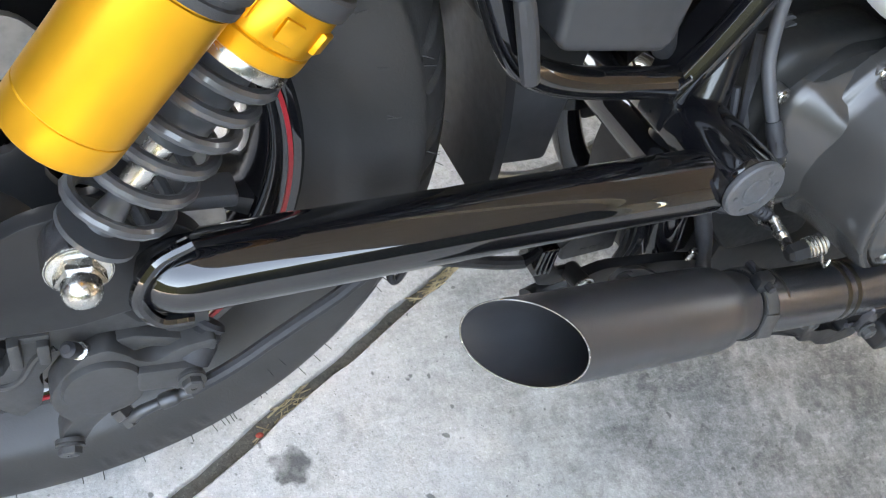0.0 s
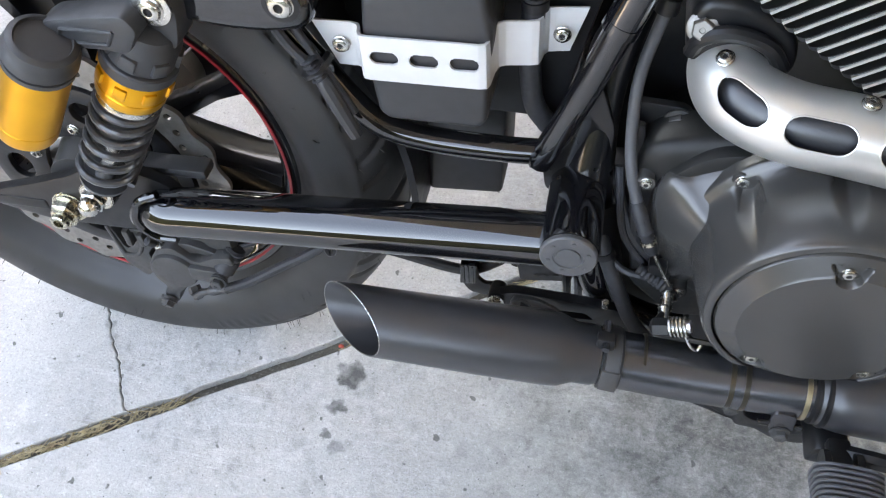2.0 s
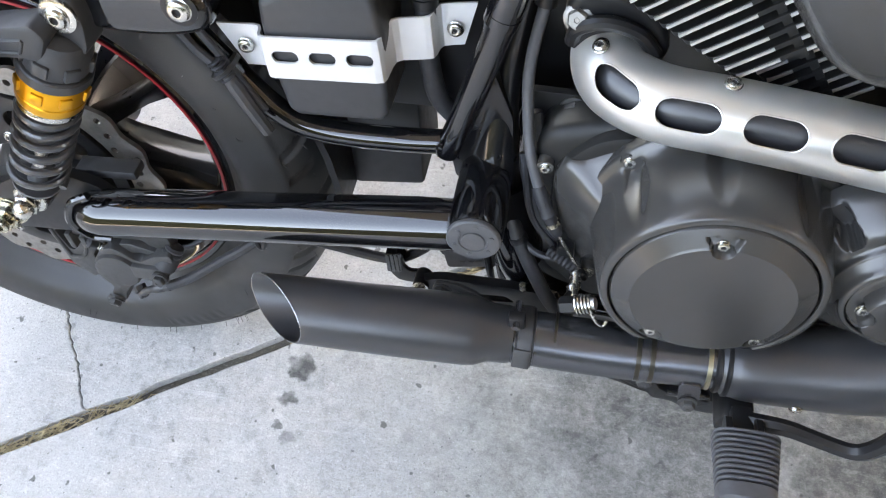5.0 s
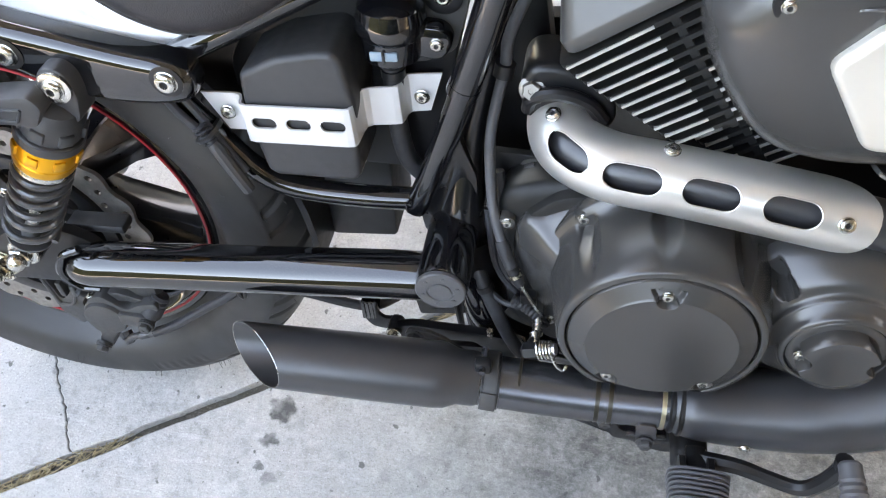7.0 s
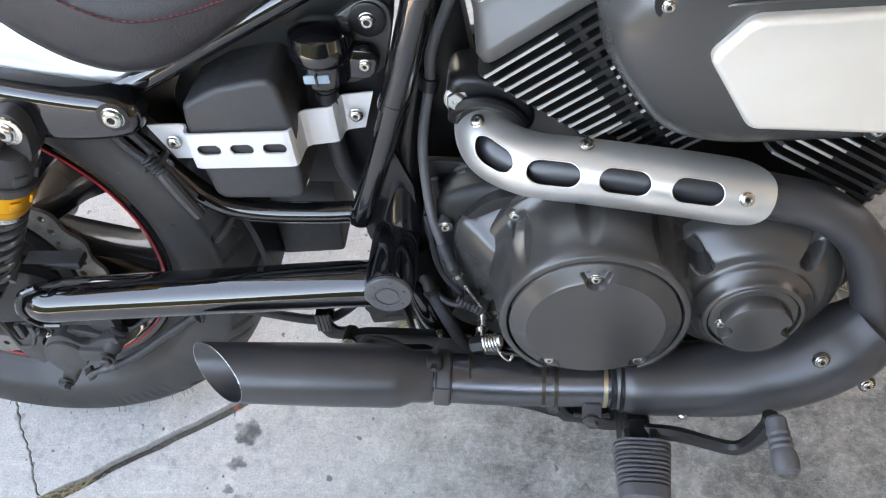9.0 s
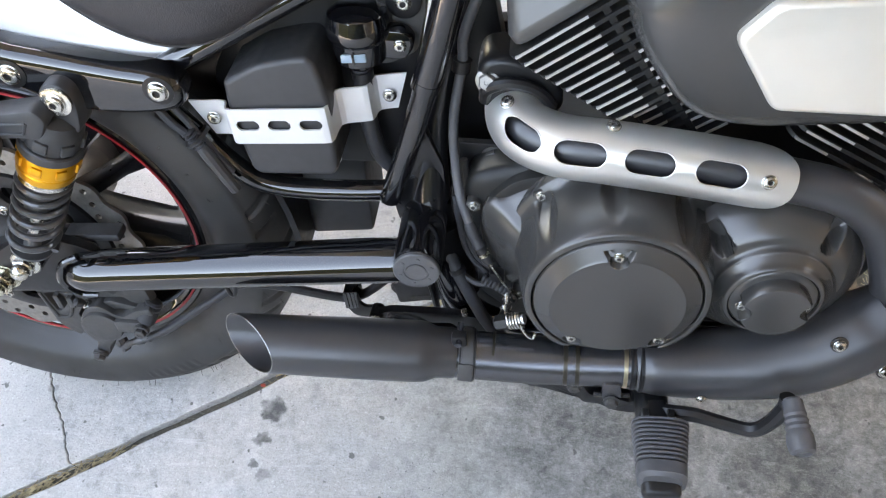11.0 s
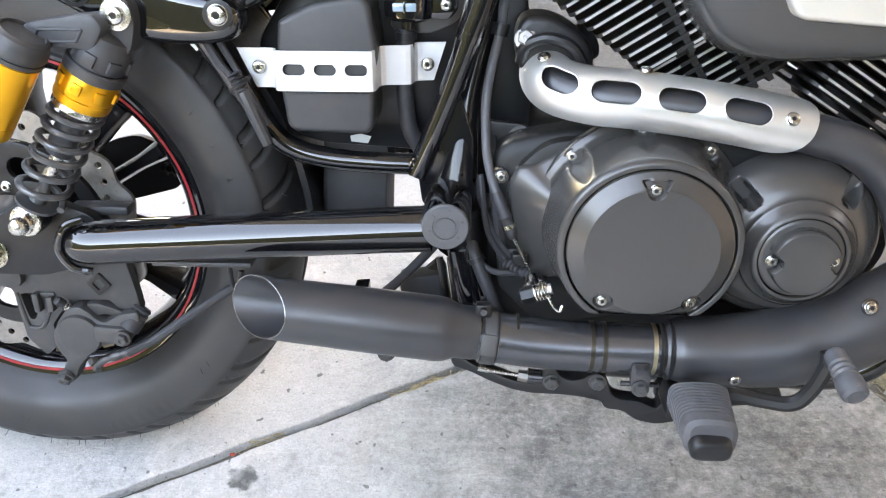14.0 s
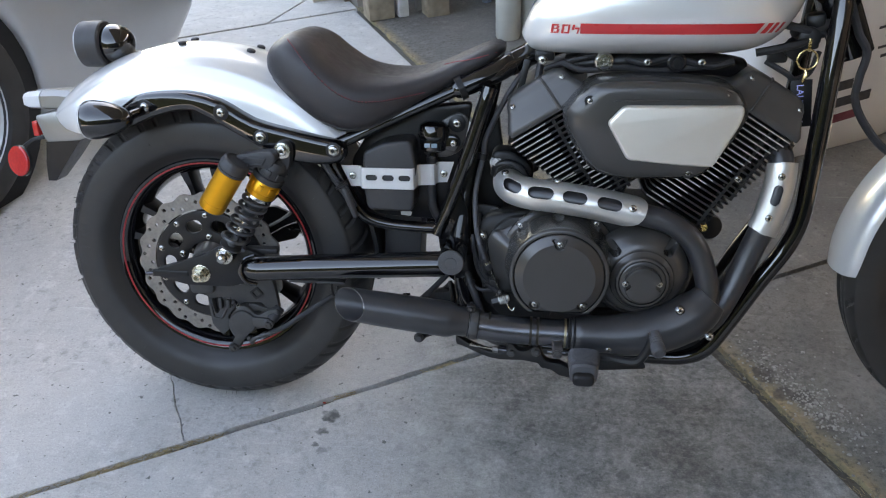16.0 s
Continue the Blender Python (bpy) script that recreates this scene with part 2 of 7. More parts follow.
def grid_shell(place, nu, nv, slots, thick, bm=None):
    """A curved sheet place(u, v), with slots given as signed distances in (u, v) metres, of a given thickness."""
    bm = bm or bmesh.new()
    us, vs = place.us, place.vs
    cell = 0.5 * min(us[1] - us[0], vs[1] - vs[0])
    verts = {}
    for i, u in enumerate(us):
        for j, v in enumerate(vs):
            q = np.array([u, v])
            if slots:
                d = slots(q)
                if abs(d) < cell * 1.05:
                    e = 1e-5
                    g = np.array([(slots(q + [e, 0]) - d) / e, (slots(q + [0, e]) - d) / e])
                    q = q - g * d / max(g @ g, 1e-9)
            verts[i, j] = (bm.verts.new(place(*q)), q)
    for i in range(nu - 1):
        for j in range(nv - 1):
            four = [verts[i, j], verts[i + 1, j], verts[i + 1, j + 1], verts[i, j + 1]]
            if slots and slots(sum(f[1] for f in four) / 4) < 0:
                continue
            bm.faces.new([f[0] for f in four])
    bmesh.ops.delete(bm, geom=[v for v in bm.verts if not v.link_faces], context="VERTS")
    return thicken(bm, thick)


def bolt_mesh(name, mat, hex_head=False):
    bm = lathe([(1.08, 0), (1.08, 0.12), (0.98, 0.18), (0.95, 0.34), (0.86, 0.5), (0.66, 0.6), (0.44, 0.63), (0.38, 0.61), (0.36, 0.4)], (0, 0, 0), (0, -1, 0), 18, cap=False)
    # socket floor coloured black for the shade inside it
    lathe([(0.36, 0.4), (0.05, 0.38)], (0, 0, 0), (0, -1, 0), 6, bm=bm, mat=1)
    if hex_head:
        bm.free()
        bm = lathe([(1.3, 0), (1.3, 0.18), (1.0, 0.24)], (0, 0, 0), (0, -1, 0), 18)
        lathe([(1.02, 0.2), (1.02, 0.85), (0.85, 1.0), (0.3, 1.0), (0.25, 0.9)], (0, 0, 0), (0, -1, 0), 6, bm=bm)
    return finish(bm, name, [mat, DEEP], 30)


BOLT = bolt_mesh("bolt", CHROME)
HEX = bolt_mesh("nut", CHROME, True)
HEX_DULL = bolt_mesh("nut", DISC, True)
HEX_DARK = bolt_mesh("nut", CALIPER, True)


def bolt(parent, p, r=0.005, mesh=None, axis=(0, -1, 0), spin=None, label=""):
    mesh = mesh or BOLT
    ob = new(mesh.name.split(".")[0], mesh)
    turn = Vector((0, -1, 0)).rotation_difference(Vector(axis)).to_matrix().to_4x4()
    ob.matrix_basis = Matrix.Translation(p) @ turn @ pose(0, 0, 0, 0, random.uniform(0, 60) if spin is None else spin, 0) @ Matrix.Diagonal((r, r, r, 1))
    ob.parent = parent
    return tagged(ob, label)


# ---- setting: a driveway joined to a garage floor ----
U, V = Vector((0.876, 0.482, 0)), Vector((0.482, -0.876, 0))   # across and along the garage's threshold


def uv(u, v, z=0.0):
    return U * u + V * v + Vector((0, 0, z))


def concrete(name, light, dark, stains=(), blotch=0.5, grime_shade=(0.07, 0.065, 0.06), worn=(), edge=None):
    """Worn concrete: cloudy tone, sandy grain, dark specks, scratches, stains and patches at (x, y, size, strength)
    that mix scuffing with painted shade, and a rusty edge.
    """
    m = bpy.data.materials.new(name)
    m.use_nodes = True
    t = m.node_tree
    L, N = t.links.new, t.nodes.new
    b = t.nodes["Principled BSDF"]
    geo = N("ShaderNodeNewGeometry")

    def tex(scale, detail=5, rough=0.6, stretch=None):
        n = N("ShaderNodeTexNoise")
        n.inputs["Scale"].default_value, n.inputs["Detail"].default_value, n.inputs["Roughness"].default_value = scale, detail, rough
        if stretch:
            mp = N("ShaderNodeMapping")
            mp.inputs["Rotation"].default_value, mp.inputs["Scale"].default_value = (0, 0, radians(stretch[0])), (stretch[1], stretch[2], 1)
            L(geo.outputs["Position"], mp.inputs["Vector"])
            L(mp.outputs[0], n.inputs["Vector"])
        else:
            L(geo.outputs["Position"], n.inputs["Vector"])
        return n.outputs["Fac"]

    def remap(v, a, c, lo=0.0, hi=1.0):
        r = N("ShaderNodeMapRange")
        for key, val in (("From Min", a), ("From Max", c), ("To Min", lo), ("To Max", hi)):
            r.inputs[key].default_value = val
        L(v, r.inputs["Value"])
        return r.outputs[0]

    def mix(fac, a, c):
        x = N("ShaderNodeMix")
        x.data_type = "RGBA"
        L(fac, x.inputs["Factor"])
        for sock, val in (("A", a), ("B", c)):
            s = [i for i in x.inputs if i.name == sock and i.type == "RGBA"][0]
            if isinstance(val, tuple):
                s.default_value = (*val, 1)
            else:
                L(val, s)
        return [o for o in x.outputs if o.type == "RGBA"][0]

    def times(a, c):
        x = N("ShaderNodeMath")
        x.operation = "MULTIPLY"
        L(a, x.inputs[0])
        if isinstance(c, float):
            x.inputs[1].default_value = c
        else:
            L(c, x.inputs[1])
        return x.outputs[0]

    col = mix(remap(tex(1.6, 6), 0.5 - 0.25 / blotch * 0.5, 0.5 + 0.25 / blotch * 0.5), light, dark)
    col = mix(remap(tex(11, 6, 0.7), 0.42, 0.75, 0, 0.4), col, tuple(c * 0.8 for c in dark))
    col = mix(times(remap(tex(30, 6, 0.8), 0.52, 0.64, 0, 0.45), remap(tex(2.6, 4), 0.46, 0.6)), col, grime_shade)
    patch = remap(tex(4.2, 4, 0.6), 0.40, 0.62, 0.15, 1.0)
    col = mix(times(remap(tex(90, 6, 0.8), 0.47, 0.68, 0, 0.55), patch), col, tuple(c * 0.55 for c in dark))
    col = mix(remap(tex(19, 7, 0.85), 0.56, 0.66, 0, 0.4), col, tuple(c * 0.6 for c in dark))
    col = mix(remap(tex(260, 3, 0.7), 0.5, 0.78, 0, 0.6), col, tuple(c * 0.45 for c in dark))
    col = mix(remap(tex(240, 2), 0.58, 0.75, 0, 0.5), col, tuple(min(c * 1.5, 0.75) for c in light))
    col = mix(remap(tex(13, 6, 0.8), 0.55, 0.63, 0, 0.4), col, tuple(min(c * 1.22, 0.75) for c in light))
    col = mix(remap(tex(55, 2, 0.5), 0.69, 0.73, 0, 0.75), col, grime_shade)
    col = mix(remap(tex(150, 2, 0.5), 0.715, 0.74, 0, 0.7), col, grime_shade)
    for turn in (63, -38, 8):
        col = mix(times(remap(tex(46, 3, 0.5, (turn, 0.25, 4.0)), 0.665, 0.70), remap(tex(5.0 + turn * 0.01, 3), 0.5, 0.6, 0, 0.16)), col, tuple(min(c * 1.3, 0.75) for c in light))
    col = mix(times(remap(tex(30, 4, 0.6, (18, 0.25, 3.0)), 0.6, 0.68), remap(tex(3.0, 3), 0.45, 0.6, 0, 0.35)), col, tuple(min(c * 1.35, 0.7) for c in light))
    # scuffed ground, darkened as well for the shade beneath the bike and by the garage
    for x, y, size, amount in worn:
        d = N("ShaderNodeVectorMath")
        d.operation = "DISTANCE"
        L(geo.outputs["Position"], d.inputs[0])
        d.inputs[1].default_value = (x, y, 0)
        soft = remap(d.outputs["Value"], size, size * 0.35)
        scuff_shade = times(remap(tex(70, 8, 0.85), 0.38, 0.60, 0.55, 1.0), remap(tex(9, 8, 0.8), 0.38, 0.62, 0.45, 1.0))
        col = mix(times(times(soft, scuff_shade), float(amount)), col, grime_shade)
        for turn in (-14, 40):
            col = mix(times(soft, times(remap(tex(60, 6, 0.8, (turn, 0.6, 1.6)), 0.56, 0.66), 0.13)), col, tuple(min(c * 1.1, 0.7) for c in light))
    if edge:
        dot = N("ShaderNodeVectorMath")
        dot.operation = "DOT_PRODUCT"
        L(geo.outputs["Position"], dot.inputs[0])
        dot.inputs[1].default_value = U
        strip = remap(dot.outputs["Value"], edge[1], edge[0])
        col = mix(times(strip, remap(tex(14, 6, 0.75), 0.3, 0.62, 0.2, 0.95)), col, edge[2])
        col = mix(times(remap(dot.outputs["Value"], edge[0] + 0.3, edge[0] + 0.03), remap(tex(60, 7, 0.85), 0.5, 0.6, 0, 0.7)), col, grime_shade)
    for x, y, size, amount in stains:
        d = N("ShaderNodeVectorMath")
        d.operation = "DISTANCE"
        wob = N("ShaderNodeVectorMath")
        wob.operation = "MULTIPLY_ADD"
        nz = N("ShaderNodeTexNoise")
        nz.inputs["Scale"].default_value, nz.inputs["Detail"].default_value = 0.9 / size, 6
        L(geo.outputs["Position"], nz.inputs["Vector"])
        L(nz.outputs["Color"], wob.inputs[0])
        wob.inputs[1].default_value = (size * 2.2, size * 2.2, 0)
        L(geo.outputs["Position"], wob.inputs[2])
        L(wob.outputs[0], d.inputs[0])
        d.inputs[1].default_value = (x + size * 1.1, y + size * 1.1, 0)
        inside = remap(d.outputs["Value"], size * 1.05, size * 0.75)
        col = mix(times(times(inside, remap(tex(40, 4), 0.35, 0.6, 0.45, 1.0)), float(amount)), col, grime_shade)
    L(col, b.inputs["Base Color"])
    L(remap(tex(60, 3), 0.3, 0.7, 0.78, 0.95), b.inputs["Roughness"])
    b.inputs["Specular IOR Level"].default_value = 0.35
    hsum = N("ShaderNodeMath")
    hsum.operation = "ADD"
    L(remap(tex(300, 3, 0.7), 0.3, 0.7), hsum.inputs[0])
    L(remap(tex(45, 4, 0.6), 0.3, 0.7, 0, 2.0), hsum.inputs[1])
    bp = N("ShaderNodeBump")
    bp.inputs["Strength"].default_value, bp.inputs["Distance"].default_value = 0.35, 0.0015
    L(hsum.outputs[0], bp.inputs["Height"])
    L(bp.outputs[0], b.inputs["Normal"])
    return m


# worn: real scuffing plus shade painted under the bike and near the threshold
DRIVE = concrete("driveway_concrete", (0.545, 0.532, 0.508), (0.44, 0.429, 0.410), [(0.232, -0.072, 0.02, 0.9), (0.222, -0.118, 0.013, 0.8), (0.215, -0.155, 0.008, 0.7), (0.836, -0.189, 0.016, 0.6), (0.45, -0.25, 0.05, 0.15), (-0.128, -0.052, 0.010, 0.5), (-0.118, -0.07, 0.008, 0.45), (0.232, -0.169, 0.012, 0.5)], worn=[(0.84, 0.0, 0.62, 0.95), (1.06, -0.16, 0.62, 0.85), (0.60, 0.10, 0.28, 0.6)], grime_shade=(0.064, 0.067, 0.064))
# old brown-grey floor, its colour lowered further for the shade in the garage
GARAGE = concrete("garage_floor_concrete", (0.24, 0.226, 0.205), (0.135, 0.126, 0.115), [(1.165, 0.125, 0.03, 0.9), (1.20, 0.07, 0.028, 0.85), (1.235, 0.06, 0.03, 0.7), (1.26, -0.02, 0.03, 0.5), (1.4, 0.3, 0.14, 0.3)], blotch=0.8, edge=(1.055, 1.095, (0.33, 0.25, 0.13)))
DIRT = concrete("joint_dirt", (0.20, 0.185, 0.155), (0.075, 0.067, 0.055), blotch=1.0)
STRAW = material("dry_grass", (0.34, 0.27, 0.16), 0.8, var=0.4, scale=90)
WOOD = material("weathered_wood", (0.33, 0.27, 0.2), 0.8, var=0.3, scale=18, bump=0.5, bump_scale=80)
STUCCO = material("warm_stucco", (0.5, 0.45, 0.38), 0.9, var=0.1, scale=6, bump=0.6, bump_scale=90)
# kept dark so that the garage throws little light back
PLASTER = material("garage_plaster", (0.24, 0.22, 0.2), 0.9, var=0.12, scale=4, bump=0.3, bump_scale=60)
# near-black green for the added screen walls that darken low reflections
DARK_SCREEN = material("dark_green_screen", (0.012, 0.016, 0.009), 0.95, var=0.4, scale=5, spec=0.05)
TRIM = material("white_trim_paint", (0.62, 0.62, 0.6), 0.6, var=0.15, scale=30)

sheet = bmesh.new()
for a, b_, c, d in [((-400, -400), (400, -400), (400, 400), (-400, 400))]:
    sheet.faces.new([sheet.verts.new((p[0], p[1], -0.016)) for p in (a, b_, c, d)])
ground = tagged(part("ground", sheet, DIRT), "dark earth beneath the paving", "ground", kind="structure")


def slab(name, pts, z, mat, label):
    """A cast slab of a plan outline, its arris rounded."""
    bm = bmesh.new()
    f = bm.faces.new([bm.verts.new((p[0], p[1], z)) for p in pts])
    got = bmesh.ops.extrude_face_region(bm, geom=[f])
    for v in got["geom"]:
        if isinstance(v, bmesh.types.BMVert):
            v.co.z = -0.08
    bmesh.ops.recalc_face_normals(bm, faces=bm.faces)
    rim = [e for e in bm.edges if all(abs(v.co.z - z) < 1e-6 for v in e.verts)]
    bmesh.ops.bevel(bm, geom=rim, offset=0.0014, segments=1, affect="EDGES")
    return tagged(part(name, bm, mat, None, "", 15), label, "concrete slab", "driveway slabs", "structure")


def ragged(a, b_, n, amp, seed):
    """Plan points from a to b_ with a broken edge."""
    rnd = random.Random(seed)
    d = (b_ - a)
    s = Vector((-d.y, d.x, 0)).normalized()
    return [a + d * (k / n) + s * (rnd.uniform(-amp, amp) if 0 < k < n else 0) for k in range(n + 1)]


rc = random.Random(31)
crack, side_step = [uv(-0.132, 0.118)], 0.0
for k in range(1, 120):
    side_step = side_step * 0.93 + rc.uniform(-0.0022, 0.0022)
    crack.append(uv(-0.134 + 0.004 * math.sin(k * 0.13) + side_step, 0.118 - 0.0045 * k))
crack.append(uv(-0.13, -2.41))
slab("pavement", [uv(-7, 0.105)] + ragged(uv(-6.9, 0.105), uv(-0.134, 0.120), 60, 0.002, 1)[1:-1] + [p - U * 0.0009 for p in crack] + [uv(-7, -2.41)], 0.0, DRIVE, "pale worn concrete driveway slab with a ragged crack")
slab("pavement", [p + U * 0.0009 for p in reversed(crack)] + ragged(uv(-0.129, 0.120), uv(1.02, 0.116), 60, 0.002, 2)[1:] + [uv(1.02, -2.41)], 0.0, DRIVE, "pale worn concrete driveway slab beside the garage floor")
slab("pavement", ragged(uv(-7, 0.121), uv(-0.2, 0.136), 50, 0.002, 3)[:-1] + ragged(uv(-0.2, 0.136), uv(1.02, 0.13), 50, 0.002, 4) + [uv(1.02, 5), uv(-7, 5)], 0.0, DRIVE, "pale worn concrete driveway slab with oil stains")
slab("pavement", [uv(-7, -2.43), uv(0.588, -2.43), uv(1.04, -2.885), uv(1.04, -6), uv(-7, -6)], 0.0, DRIVE, "pale concrete slab at the far end of the driveway")
slab("pavement", [uv(0.602, -2.43), uv(1.04, -2.43), uv(1.04, -2.871)], 0.0, DRIVE, "small pale concrete slab beside the door post")
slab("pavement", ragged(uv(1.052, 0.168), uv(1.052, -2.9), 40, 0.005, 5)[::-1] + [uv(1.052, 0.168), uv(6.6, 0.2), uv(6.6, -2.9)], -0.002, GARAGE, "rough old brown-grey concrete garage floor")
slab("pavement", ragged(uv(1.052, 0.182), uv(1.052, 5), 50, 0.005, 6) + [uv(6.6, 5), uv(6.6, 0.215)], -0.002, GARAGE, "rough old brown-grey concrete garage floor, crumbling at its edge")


def wall(name, a, b_, z0, z1, thick, mat, label):
    d = (b_ - a).normalized()
    s = Vector((-d.y, d.x, 0)) * thick
    bm = bmesh.new()
    q = [a, b_, b_ + s, a + s]
    rings(bm, [[p + Vector((0, 0, z)) for p in q] for z in (z0, z1)])
    return tagged(part(name, bm, mat), label, "wall", kind="structure")


# unseen shell of garage and house, added to close the place and block sun
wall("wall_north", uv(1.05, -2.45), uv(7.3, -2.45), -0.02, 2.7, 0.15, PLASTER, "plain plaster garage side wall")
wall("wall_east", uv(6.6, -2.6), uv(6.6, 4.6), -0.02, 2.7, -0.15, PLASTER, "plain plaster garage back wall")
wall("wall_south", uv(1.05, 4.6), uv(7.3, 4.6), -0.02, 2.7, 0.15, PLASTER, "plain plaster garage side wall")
wall("wall_header", uv(1.05, -2.6), uv(1.05, 4.75), 2.15, 2.5, -0.18, STUCCO, "stucco wall above the garage door opening")
wall("wall_west", uv(1.05, -2.62), uv(1.05, -9), -0.02, 2.5, 0.18, STUCCO, "stucco house wall beside the garage opening")
wall("wall_front", uv(1.05, 4.78), uv(1.05, 9), -0.02, 2.5, -0.18, STUCCO, "stucco house wall beside the garage opening")
# unseen roof, sized to keep the sun off the bike
roof = bmesh.new()
rings(roof, [[uv(1.06, -9.4, z), uv(1.06, 9.4, z), uv(7.4, 9.4, z + 1.2), uv(7.4, -9.4, z + 1.2)] for z in (2.55, 2.7)])
# unseen flat panel, added to cut off sky and darken the ground by the threshold
apron = bmesh.new()
rings(apron, [[uv(-0.45, -1.2, z), uv(-0.45, 9.4, z), uv(1.05, 9.4, z), uv(1.05, -1.2, z)] for z in (2.55, 2.7)])
tagged(part("shade_panel", apron, STUCCO), "flat unseen panel added to shade the ground before the garage", "roof", kind="structure")
tagged(part("ceiling", roof, STUCCO), "unseen sloping roof added over the garage to block the sun", "roof", kind="structure")
# unseen plain walls, added to block low sky and give gloss parts dark reflections
wall("wall_back", uv(-8, 5.2), uv(0.8, 5.2), -0.02, 2.8, 0.2, DARK_SCREEN, "tall unseen dark screen wall added across the driveway to darken reflections")
wall("wall_street", uv(-6.6, -14), uv(-6.6, 14), -0.02, 2.8, 0.3, DARK_SCREEN, "tall unseen dark screen wall added across the street to darken reflections")
wall("wall_fence", uv(-8, 9), uv(0.8, 9), -0.02, 1.8, 0.1, DARK_SCREEN, "low unseen dark screen wall added along the plot")

# ---- dry grass and crumbs in the joints ----
bits = bmesh.new()
rnd = random.Random(8)
for k in range(430):
    along = rnd.choice([-0.38, -0.34, -0.32, -0.30, -0.27, -0.24, -0.2, -0.17, -0.13, -0.08, 0.20, 0.44, 0.45, -0.45, -0.6, -0.8]) + rnd.gauss(0, 0.02)
    p = uv(along, 0.128 + 0.006 * min(max(along + 0.4, -1), 0) + rnd.gauss(0, 0.004), rnd.uniform(-0.011, -0.0005))
    ang, ln = rnd.gauss(0.5, 0.5), rnd.uniform(0.006, 0.03)
    d = Vector((math.cos(ang), math.sin(ang), rnd.uniform(-0.1, 0.2))) * ln
    s = Vector((-d.y, d.x, 0)).normalized() * rnd.uniform(0.0004, 0.001)
    top = Vector((0, 0, rnd.uniform(0.0004, 0.001)))
    a = [bits.verts.new(q) for q in (p - d / 2 - s, p - d / 2 + s, p + d / 2 + s * 0.5, p + d / 2 - s * 0.5)]
    c = [bits.verts.new(q.co + top) for q in a]
    bits.faces.new(a), bits.faces.new(c)
    for i in range(4):
        bits.faces.new((a[i], a[(i + 1) % 4], c[(i + 1) % 4], c[i]))
for k in range(140):
    p = uv(rnd.uniform(1.022, 1.05), rnd.uniform(0.25, 0.95), rnd.uniform(-0.005, 0.0))
    ang, ln = rnd.gauss(-1.07, 0.5), rnd.uniform(0.004, 0.018)
    tube([p, p + Vector((math.cos(ang), math.sin(ang), 0.1)) * ln], rnd.uniform(0.0003, 0.0007), 4, smooth=False, bm=bits)
tagged(part("dry_grass", bits, STRAW), "dry straw-coloured grass lodged in the slab joint", "dry grass", kind="stuff")
CRUMB = material("pale_crumbs", (0.28, 0.27, 0.25), 0.9, var=0.4, scale=60)
crumbs = bmesh.new()
for k in range(2200):
    r = rnd.random()
    c = uv(1.118 + rnd.gauss(0, 0.026), rnd.gauss(0.57, 0.075), 0) if r < 0.62 else uv(1.12 + rnd.gauss(0, 0.03), rnd.gauss(0.40, 0.05), 0) if r < 0.8 else uv(rnd.uniform(1.06, 1.5), rnd.uniform(-0.2, 0.9), 0)
    s = 0.0006 + 0.0042 * rnd.random() ** 3 if rnd.random() < 0.985 else 0.0075
    h = s * rnd.uniform(0.2, 0.6)
    ph = rnd.random() * 6
    base = [c + Vector((math.cos(ph + j * 1.26) * s * rnd.uniform(0.6, 1.2), math.sin(ph + j * 1.26) * s * rnd.uniform(0.6, 1.2), -0.004)) for j in range(5)]
    lo = [crumbs.verts.new(q) for q in base]
    hi = [crumbs.verts.new(c + (q - c) * 0.7 + Vector((0, 0, h))) for q in base]
    crumbs.faces.new(hi)
    for j in range(5):
        crumbs.faces.new((lo[j], lo[(j + 1) % 5], hi[(j + 1) % 5], hi[j]))
tagged(part("crumbs", crumbs, CRUMB, None, "", 20), "pale crumbs of broken concrete on the garage floor", "rubble", kind="stuff")

LEAF = material("red_leaf", (0.4, 0.05, 0.03), 0.6, var=0.2, scale=300)
lf = bmesh.new()
rings(lf, [[Vector((0.207 + a * 0.004 * math.cos(t_), -0.036 + a * 0.0028 * math.sin(t_), 0.0006 + h)) for t_ in np.linspace(0, 2 * math.pi, 9)[:-1]] for a, h in ((1.0, 0.0), (1.05, 0.0006), (0.5, 0.0018))])
tagged(part("leaf", lf, LEAF), "small dry red leaf lying on the slab joint", "leaf")

# ---- the motorcycle, leaning on its side stand ----
LEAN_DEG = 13.9
bike = thing("motorcycle", "black and pearl-white cruiser motorcycle leaning on its side stand", "motorcycle", m=pose(0, 0, 0, -LEAN_DEG, 0, 0))
AX = Vector((0.004, 0.0, 0.3275))
FEN = Vector((0.0, 0.0, 0.332))   # centre of the rear fender


